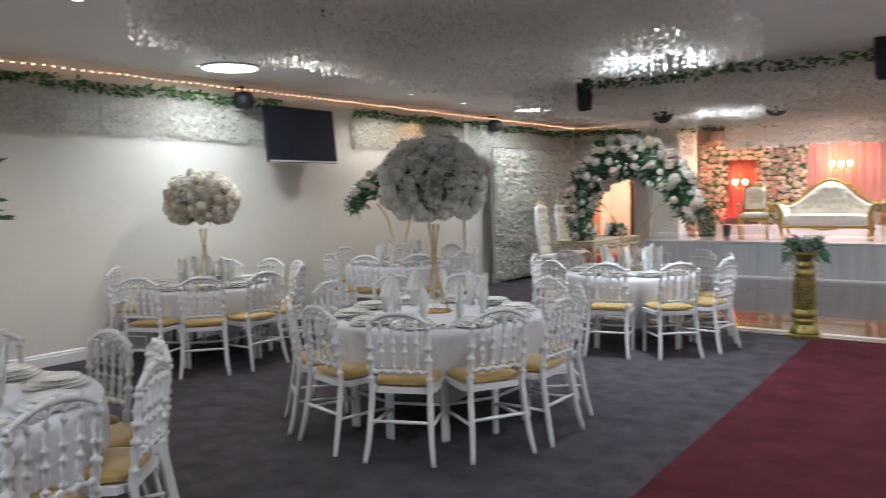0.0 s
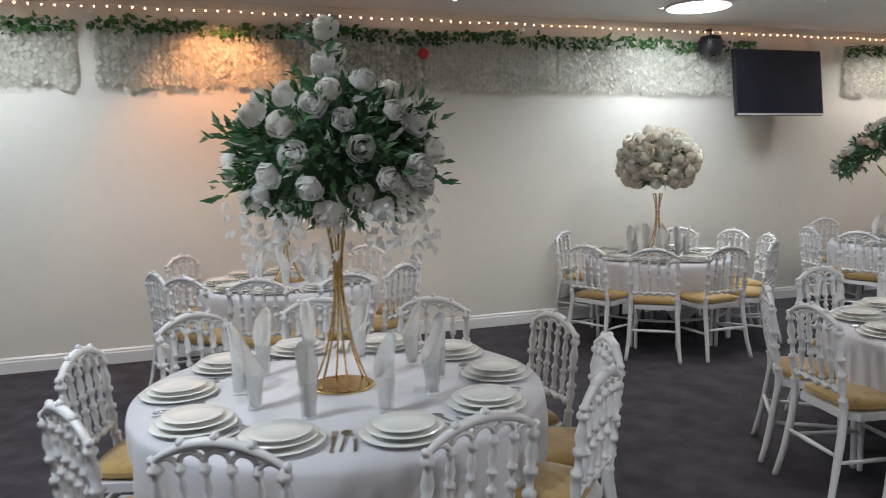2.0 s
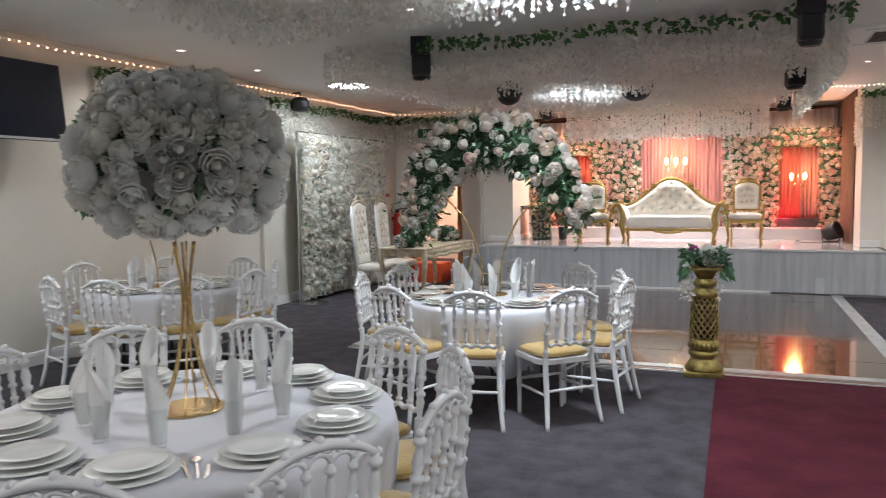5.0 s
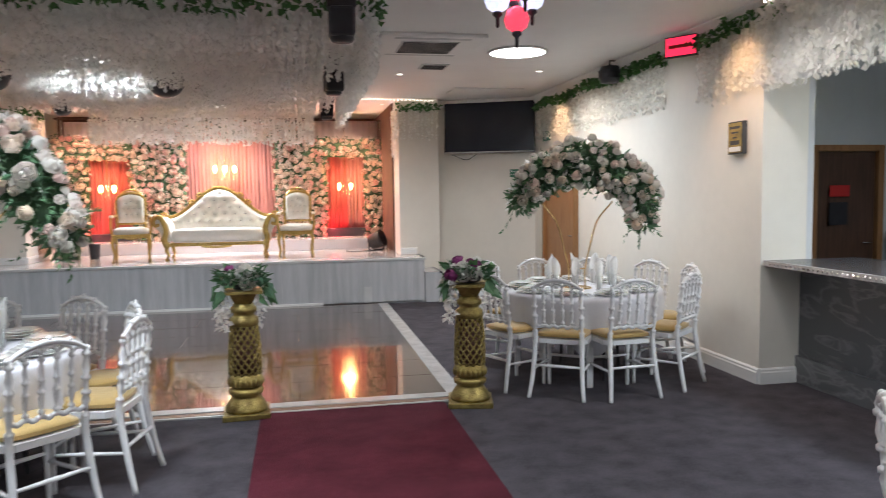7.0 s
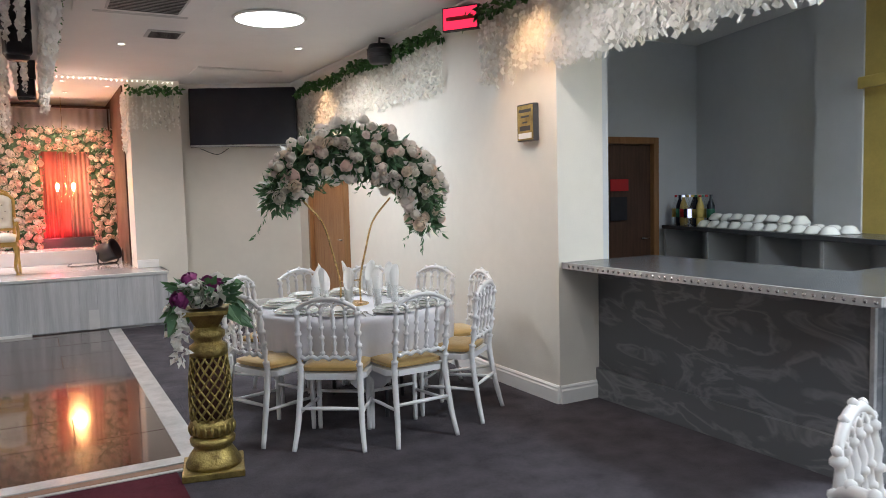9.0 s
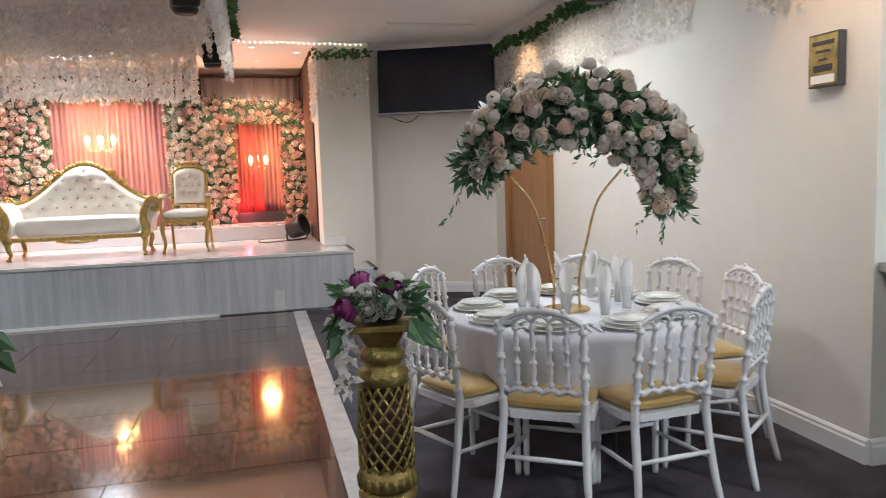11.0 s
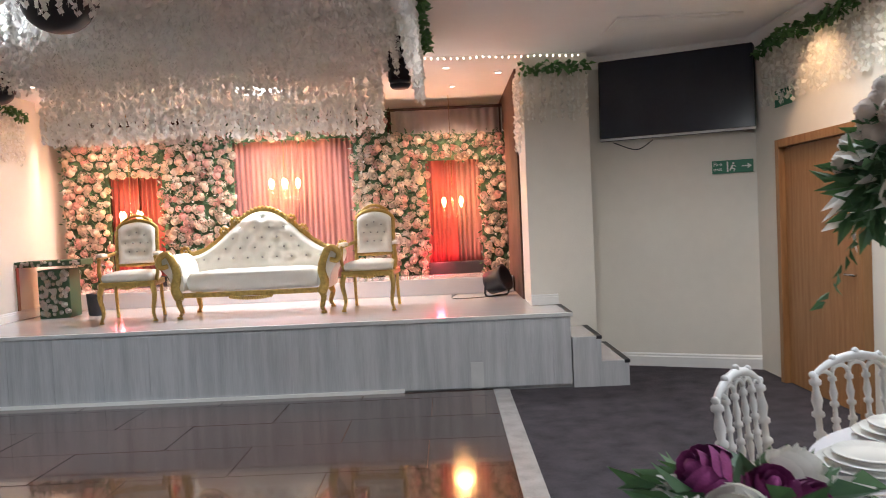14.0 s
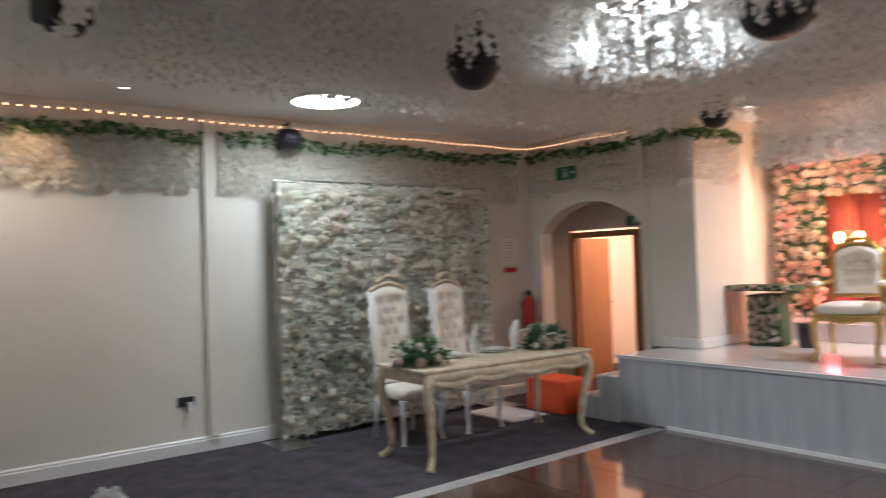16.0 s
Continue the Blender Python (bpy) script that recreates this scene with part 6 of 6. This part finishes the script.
def lettering(text, size, mat, parent, m):
    c = bpy.data.curves.new("lettering", "FONT")
    c.body, c.size, c.extrude = text, size, 0.0006
    tmp = bpy.data.objects.new("lettering_tmp", c)
    me = bpy.data.meshes.new_from_object(tmp)
    bpy.data.objects.remove(tmp)
    me.materials.append(mat)
    ob = new("lettering", me)
    ob.parent = parent
    ob.matrix_basis = m
    return ob


def exit_sign(m, w, h, label, text=""):
    s = thing("exit_sign", m, label, "sign", "exit signs")
    part("board", box(-w / 2, w / 2, -0.012, 0, -h / 2, h / 2, 0.002), GREEN, s)
    if text:
        for i, t in enumerate(text):
            lettering(t, h * 0.42, PAPER, s, pose(-w * 0.47, -0.0135, h * 0.09 - i * h * 0.38, 90))
    fig = bmesh.new()
    knob(w * 0.02, -0.014, h * 0.25, h * 0.08, fig)
    tube([(w * 0.0, -0.014, h * 0.12), (-w * 0.03, -0.014, -h * 0.1)], h * 0.07, 6, fig)
    tube([(-w * 0.03, -0.014, -h * 0.1), (w * 0.05, -0.014, -h * 0.2), (w * 0.03, -0.014, -h * 0.38)], h * 0.05, 6, fig)
    tube([(-w * 0.03, -0.014, -h * 0.1), (-w * 0.07, -0.014, -h * 0.3)], h * 0.05, 6, fig)
    tube([(w * 0.0, -0.014, h * 0.12), (w * 0.08, -0.014, -h * 0.02)], h * 0.04, 6, fig)
    bmesh.ops.scale(fig, vec=(1, 0.12, 1), verts=fig.verts, space=Matrix.Translation((0, 0.0128, 0)))
    part("running_figure", fig, PAPER, s)
    part("doorway", box(-w * 0.14, -w * 0.105, -0.0138, -0.012, -h * 0.4, h * 0.4), PAPER, s)
    bm = box(w * 0.22, w * 0.40, -0.0138, -0.012, -h * 0.05, h * 0.05)
    slab([(w * 0.36, -h * 0.22), (w * 0.46, 0), (w * 0.36, h * 0.22)], 0.0018, bm, Matrix.Translation((0, -0.0129, 0)))
    part("arrow", bm, PAPER, s)


alc_turn = math.degrees(math.atan2(alc.y, alc.x))


def on_alcove(f, z, out=0.006):
    return pose(2.2 + 1.66 * f, 14.2 - 0.68 * f, z, 0, 0, alc_turn) @ pose(0, -out, 0)


exit_sign(on_alcove(0.80, 1.90), 0.36, 0.12, "green and white fire exit sign below the television", ("Fire", "exit"))
exit_sign(pose(3.70, 12.95, 2.42, 0, 0, -90), 0.30, 0.14, "green fire exit sign above the side door")
exit_sign(pose(-5.36, 13.89, 2.62), 0.30, 0.15, "green exit sign on the arch wall")
exit_sign(pose(-5.0, 14.69, 2.05), 0.26, 0.11, "green fire exit sign over the open door")

# fire point by the arch
np_ = thing("notice_sheet", on_west(13.55, 0.012, 1.72) @ pose(0, 0, 0, 0, 0, 90), "white paper notice with red strip on the wall", "notice")
part("sheet", box(-0.12, 0.12, -0.004, 0, -0.16, 0.16), PAPER, np_)
for k in range(7):
    part("text_line", box(-0.09, 0.09 - 0.02 * (k % 3), -0.0055, -0.004, 0.11 - 0.035 * k, 0.118 - 0.035 * k), TILEW, np_)
part("red_strip", box(-0.1, 0.1, -0.005, 0, -0.24, -0.19), REDPAINT, np_)
for k in range(3):
    s = tagged(part("safety_sign", box(-0.05, 0.05, -0.004, 0, -0.05, 0.05), REDPAINT if k else GREEN), "small safety sign on the wall", "sign")
    s.matrix_world = on_west(13.1 + 0.0 * k, 0.012, 1.45 - 0.12 * k) @ pose(0, 0, 0, 0, 0, 90)
fe = thing("fire_extinguisher", pose(-5.88, 13.72, 0.75), "red fire extinguisher hung on the wall", "extinguisher")
part("cylinder", lathe([(0.06, 0), (0.075, 0.02), (0.075, 0.36), (0.05, 0.42), (0.02, 0.44)], 18), REDPAINT, fe, smooth=True)
part("valve", box(-0.03, 0.03, -0.02, 0.02, 0.44, 0.50, 0.005), BLACK, fe)
part("hose", tube(curve_points([(0.03, 0, 0.47), (0.10, 0, 0.38), (0.09, 0, 0.1)], 6), 0.01, 6), BLACK, fe)
part("wall_hook", box(-0.10, -0.06, -0.02, 0.02, 0.30, 0.36), BLACK, fe)

# pipe, socket, emergency light, alarm on the west wall
bm = box(0, 0.05, -0.05, 0.05, 0.13, CEIL - 0.02, 0.004)
pp = tagged(part("pipe_boxing", bm, WALL), "cream boxed-in pipe running up the wall", "boxing")
pp.matrix_world = on_west(9.88, 0.0, 0)


def socket(m):
    s = thing("wall_socket", m, "black wall socket with a plugged-in charger", "socket")
    part("plate", box(0, 0.012, -0.075, 0.075, -0.04, 0.045, 0.003), BLACK, s)
    part("plug", box(0.012, 0.05, 0.01, 0.05, -0.09, 0.0, 0.006), TRIM, s, "white plug-in charger")


socket(on_west(-2.1, 0.001, 0.52))
socket(on_west(9.63, 0.001, 0.46))
em = thing("emergency_light", on_west(1.05, 0.001, 2.86), "white twin-lamp emergency light on the wall", "light")
part("body", box(0, 0.07, -0.16, 0.16, -0.09, 0.02, 0.008), TRIM, em)
for s in (-1, 1):
    part("lamp", lathe([(0.03, -0.04), (0.055, 0.0), (0.058, 0.03), (0.05, 0.035)], 14, m=Matrix.Translation((0.06, s * 0.11, 0.07)) @ Matrix.Rotation(radians(80), 4, "Y")), STEEL, em, smooth=True)
al = tagged(part("alarm_sounder", lathe([(0.05, 0), (0.05, 0.04), (0.035, 0.06), (0.01, 0.062)], 18), REDPAINT, smooth=True), "round red fire alarm sounder on the wall", "alarm")
al.matrix_world = on_west(2.0, 0.08, 2.66) @ pose(0, 0, 0, 0, 90)

# ---- flower wall and head table ----
fw = thing("flower_wall", pose(-5.83, 11.7, 0, 0, 0, -1.5), "free-standing backdrop panel covered in white and pale pink flowers", "flower wall")
part("panel", box(-0.05, 0.0, -1.25, 1.28, 0.05, 2.42), STRANDC, fw)
part("frame", tube([(-0.03, -1.27, 0.0), (-0.03, -1.27, 2.44)], 0.02, 8), STEEL, fw)
part("frame", tube([(-0.03, 1.30, 0.0), (-0.03, 1.30, 2.44)], 0.02, 8), STEEL, fw)
part("top_rail", tube([(-0.03, -1.27, 2.44), (-0.03, 1.30, 2.44)], 0.015, 8), STEEL, fw)
for s in (-1.27, 1.3):
    part("foot", box(-0.12, 0.35, s - 0.16, s + 0.16, 0.0, 0.012, 0.003), STEEL, fw)
rg = random.Random(61)
lv, gl = Leaves(), Leaves()
for i in range(15000):
    p = (rg.uniform(0.0, 0.03), rg.uniform(-1.24, 1.27), rg.uniform(0.06, 2.41))
    (gl if rg.random() < 0.05 else lv).leaf(p, (0.4, rg.uniform(-1, 1), rg.uniform(-1, 1)), 0.06, 0.055, rg)
lv.done("blossoms", STRANDC, fw)
gl.done("leaves", IVY, fw)
k = 0
while k < 280:
    piece("rose", ROSE_I, fw, aim((0.03, rg.uniform(-1.2, 1.23), rg.uniform(0.1, 2.37)), (1, rg.uniform(-0.4, 0.4), rg.uniform(-0.3, 0.4)), rg.uniform(0.045, 0.07), rg.uniform(0, 6)))
    k += 1

ht = thing("head_table", pose(-4.42, 11.72, 0, 0, 0, -2), "antique cream carved table with curved legs", "table")
part("tabletop", box(-0.36, 0.36, -0.95, 0.95, 0.755, 0.785, 0.01), CREAMGOLD, ht)
for s in (-1, 1):
    bm = box(s * 0.33 - 0.012, s * 0.33 + 0.012, -0.88, 0.88, 0.665, 0.755)
    for j in range(30):
        knob(s * 0.345, -0.86 + 0.0593 * j, 0.675 - 0.03 * abs(math.sin(j * 0.42)), 0.03, bm)
    part("apron", bm, CREAMGOLD, ht, "carved table apron", smooth=True)
    bm = box(-0.32, 0.32, s * 0.9 - 0.012, s * 0.9 + 0.012, 0.665, 0.755)
    part("apron", bm, CREAMGOLD, ht)
    for q in (-1, 1):
        pts = curve_points([(s * 0.30, q * 0.86, 0.755), (s * 0.345, q * 0.91, 0.62), (s * 0.30, q * 0.86, 0.3), (s * 0.29, q * 0.85, 0.1), (s * 0.335, q * 0.90, 0.02), (s * 0.35, q * 0.92, 0.0)], 5)
        part("leg", tube(pts, [0.05 - 0.026 * min(1, i / 14) + (0.012 if i > 21 else 0) for i in range(len(pts))], 10), CREAMGOLD, ht, smooth=True)
HZ = 0.7855


def build_tall_chair():
    c = thing("high_back_chair", pose(0, 0, 0), "white tufted high-back throne chair with carved gilt crest", "chair", "head table chairs")
    part("seat", padded(-0.23, 0.23, -0.23, 0.23, 0.40, 0.49, 0.02, 5), LEATHER, c, smooth=True)
    btn = [(x * 0.1 + (0.05 if k % 2 else 0), 0.66 + 0.1 * k) for k in range(7) for x in (-1, 0, 1)]
    btn = [(x, z) for x, z in btn if abs(x) < 0.14]
    part("backrest", tufted_back((-0.19, 0.19, 0.5, lambda x: 1.36 + 0.05 * math.cos(x * 9)), 0.25, 0.05, btn, 0.08), LEATHER, c, smooth=True)
    for bx, bz in btn:
        part("button", knob(bx, 0.25 - 0.026 + 0.08 * (bz - 0.5), bz, 0.009), STEEL, c, smooth=True)
    bm = tube([(-0.2 + 0.4 * k / 16, 0.32, 1.37 + 0.07 * math.sin(math.pi * k / 16)) for k in range(17)], 0.02, 8)
    for k in range(11):
        knob(-0.1 + 0.02 * k, 0.32, 1.45 + 0.06 * math.cos((k - 5) * 0.3), 0.02, bm)
    part("crest", bm, CREAMGOLD, c, "carved gilt crest", smooth=True)
    for s in (-1, 1):
        part("back_post", tube([(s * 0.205, 0.24, 0.38), (s * 0.205, 0.32, 1.37)], 0.017, 8), CHAIR, c, smooth=True)
        part("leg", cabriole(s * 0.2, -0.2, 0.40, s, -1), CHAIR, c, smooth=True)
        part("leg", tube([(s * 0.2, 0.22, 0.40), (s * 0.21, 0.28, 0.0)], 0.018, 8), CHAIR, c, smooth=True)
    return c


tc = build_tall_chair()
tc.matrix_world = pose(-5.12, 11.35, 0, 0, 0, 88)
copy_thing(tc, pose(-5.08, 12.05, 0, 0, 0, 91))
for hy, sd, nn in ((10.98, 71, 16), (12.42, 72, 22)):
    b = thing("table_bouquet", pose(-4.42, hy, HZ), "low bouquet of white roses and leaves on the head table", "flowers", "head table bouquets")
    rg = random.Random(sd)
    part("dish", lathe([(0.07, 0), (0.09, 0.01), (0.10, 0.04)], 16), BLACK, b)
    flower_ball(b, (0, 0, 0.07), (0.19, 0.24, 0.13), nn + 14, ROSE_M, 0.042, rg, leafy=0.7, low=-0.4)
for k, hy in enumerate((11.45, 11.95)):
    put(PLATE1, pose(-4.6, hy, HZ))
    put(PLATE2, pose(-4.6, hy, HZ + 0.0165))
    g = pose(-4.45, hy + 0.12, HZ)
    put(GLASS0, g)
    put(NAPKIN0, g @ pose(0, 0, 0, 0, 0, 60 * k))
tagged(part("plastic_crate", box(-5.3, -4.75, 13.05, 13.5, 0.0, 0.34, 0.02), ORANGE), "orange plastic crate on the carpet", "crate")
tagged(part("floor_board", box(-5.6, -4.9, 12.45, 12.95, 0.0, 0.02, 0.004), TRIM), "white board lying on the carpet", "board")

# ---- bar ----
bar = thing("bar_counter", pose(0, 0, 0), "bar counter clad in dark grey marble with a black top", "bar")
part("front", box(4.08, 4.16, 5.78, 7.83, 0.0, 0.975), MARBLE, bar)
part("end_panel", box(4.165, 5.88, 5.78, 5.86, 0.0, 0.975), MARBLE, bar)
part("corner_trim", box(4.065, 4.09, 5.765, 5.79, 0.0, 0.975, 0.003), ALU, bar, "metal corner strip")
bm = box(3.755, 4.62, 5.56, 7.81, 0.975, 1.015, 0.004)
part("top", bm, BARTOP, bar, "black polished bar top")
part("top", box(4.622, 5.82, 5.56, 6.25, 0.975, 1.015, 0.004), BARTOP, bar, "black polished bar top")
part("edge_trim", box(3.74, 3.755, 5.545, 7.805, 0.97, 1.017, 0.003), ALU, bar, "patterned metal edge trim")
part("edge_trim", box(3.755, 5.82, 5.545, 5.56, 0.97, 1.017, 0.003), ALU, bar, "patterned metal edge trim")
for k in range(44):
    part("trim_stud", lathe([(0.012, 0), (0.008, 0.004), (0.002, 0.006)], 6, m=Matrix.Translation((3.74, 5.57 + 0.05 * k, 0.993)) @ Matrix.Rotation(radians(-90), 4, "Y")), STEEL, bar)
part("plinth", box(4.05, 4.08, 5.75, 7.83, 0.0, 0.22), MARBLE, bar, "grey plinth course")

bc = thing("back_counter", BAR_EAST, "grey back counter with open shelves behind the bar", "counter")
part("top", box(0.19, 3.3, -0.56, -0.105, 1.09, 1.13, 0.004), BARTOP, bc)
for k in range(5):
    part("divider", box(0.21 + 0.76 * k, 0.25 + 0.76 * k, -0.54, -0.11, 0, 1.09), GREYWALL, bc)
part("shelf", box(0.2, 3.29, -0.53, -0.12, 0.72, 0.75), GREYWALL, bc)
part("back_panel", box(0.2, 3.29, -0.118, -0.105, 0, 1.09), GREYWALL, bc)
CAPS = [YELLOW, GREEN, REDPAINT, SCREEN, MOSB, YELLOW]
for k in range(14):
    b = thing("soft_drink_bottle", BAR_EAST @ pose(0.24 + 0.075 * (k % 7), -0.42 + 0.12 * (k // 7), 1.131), "plastic soft drink bottle on the back counter", "bottle", "drink bottles")
    part("bottle", lathe([(0.036, 0), (0.04, 0.02), (0.038, 0.2), (0.014, 0.27), (0.014, 0.29)], 12), (GLASS, SCREEN, YELLOW, GLASS)[k % 4], b, smooth=True)
    part("label", lathe([(0.0415, 0.08), (0.0415, 0.17)], 12), CAPS[k % 6], b, smooth=True)
    part("cap", lathe([(0.015, 0.288), (0.015, 0.31), (0.012, 0.312)], 10), CAPS[(k + 2) % 6], b)
bowl0 = tagged(part("bowl", lathe([(0.03, 0), (0.05, 0.012), (0.075, 0.05), (0.08, 0.065), (0.076, 0.065), (0.048, 0.018), (0.002, 0.012)], 18), CHINA, smooth=True), "small white bowl on the back counter", "bowl", "stacked bowls")
for k in range(22):
    put(bowl0, BAR_EAST @ pose(0.84 + 0.165 * (k % 11), -0.46 + 0.18 * (k // 11), 1.197, 180))
for k in range(8):
    put(bowl0, BAR_EAST @ pose(0.92 + 0.165 * k, -0.38, 1.265, 180 + 8 * math.sin(k * 2.1), 6 * math.cos(k * 1.7)))

yp = thing("arched_panel", BAR_EAST, "yellow tiled wall panel with a moulded arch", "panel")
U, HALF = 3.72, 0.75
arc = [(U + HALF * math.cos(math.pi * k / 20), 1.62 + 0.36 * math.sin(math.pi * k / 20)) for k in range(21)]
part("panel", box(2.415, 4.85, -0.09, -0.001, 1.12, CEIL - 0.001), YELLOW, yp)
part("cornice", box(2.39, 4.87, -0.14, -0.09, 2.25, 2.34, 0.01), YELLOW, yp)
part("arch_back", slab([(U + HALF, 1.16), *arc, (U - HALF, 1.16)], 0.02, m=Matrix.Translation((0, -0.1, 0))), GREYWALL, yp, "pale arch panel")
part("arch_moulding", tube([(x, -0.11, z) for x, z in [(U + HALF, 1.16), *arc, (U - HALF, 1.16)]], 0.03, 8), YELLOW, yp, smooth=True)
fr = box(U - HALF - 0.12, U - HALF - 0.06, -0.13, -0.09, 1.14, 2.12, 0.006)
box(U + HALF + 0.06, U + HALF + 0.12, -0.13, -0.09, 1.14, 2.12, 0.006, fr)
box(U - HALF - 0.06, U + HALF + 0.06, -0.13, -0.09, 2.05, 2.12, 0.006, fr)
part("surround", fr, YELLOW, yp, "moulded yellow surround")
part("sill", box(U - HALF, U + HALF, -0.16, -0.09, 1.13, 1.16, 0.006), YELLOW, yp)
part("rosette", lathe([(0.14, 0), (0.13, 0.02), (0.09, 0.03), (0.03, 0.025)], 24, m=Matrix.Translation((3.02, -0.09, 2.53)) @ Matrix.Rotation(radians(90), 4, "X")), REDPAINT, yp, "round red rosette", smooth=True)

# notice frame and red number display on the east wall
nf = thing("wall_notice", pose(E_X - 0.002, 8.12, 2.02, 0, 0, -90), "dark framed welcome notice on the wall", "notice")
part("frame", box(-0.105, 0.105, -0.045, 0, -0.135, 0.135, 0.004), BARTOP, nf)
part("face", box(-0.095, 0.095, -0.048, -0.044, -0.125, 0.125), BRASS, nf)
for k, (w, h) in enumerate(((0.15, 0.022), (0.10, 0.014), (0.06, 0.012), (0.13, 0.035))):
    part("text_line", box(-w / 2, w / 2, -0.050, -0.047, 0.085 - 0.042 * k - h / 2, 0.085 - 0.042 * k + h / 2), BLACK, nf)
part("label_card", box(-0.08, 0.08, -0.051, -0.047, -0.115, -0.075), PAPER, nf)
rd = thing("number_display", pose(E_X - 0.12, 8.88, 2.92, 0, 0, -55) @ Matrix.Scale(0.8, 4), "red lit electronic number display on a wall bracket", "display")
part("case", box(-0.20, 0.20, -0.03, 0.03, -0.12, 0.12, 0.006), BLACK, rd)
part("screen", box(-0.185, 0.185, -0.033, -0.029, -0.105, 0.105), REDLED, rd, "glowing red display")
part("digit_bar", box(-0.15, 0.15, -0.036, -0.032, -0.02, 0.02), REDPAINT, rd)
part("bracket", box(-0.02, 0.02, 0.03, 0.16, -0.02, 0.02), BLACK, rd)
tagged(part("tv_cable", tube(curve_points([(2.5, 13.98, 2.2), (2.7, 13.9, 2.12), (2.85, 13.86, 2.2)], 8), 0.005, 6), BLACK), "thin cable drooping below the television", "cable")

# ---- floor pieces last ----
ty, row = DY0, 0
while ty < DY1 - 0.02:
    h = min(0.60, DY1 - ty)
    tx = DX0 - (0.61 if row % 2 else 0)
    while tx < DX1 - 0.01:
        a, b = max(tx, DX0), min(tx + 1.22, DX1)
        if b - a > 0.02:
            part("tile", box(a + 0.003, b - 0.003, ty + 0.003, ty + h - 0.003, 0.012, 0.020 + 0.0006 * ((row * 7 + int(tx * 3)) % 3)), DANCE, dance)
        tx += 1.22
    ty += h
    row += 1
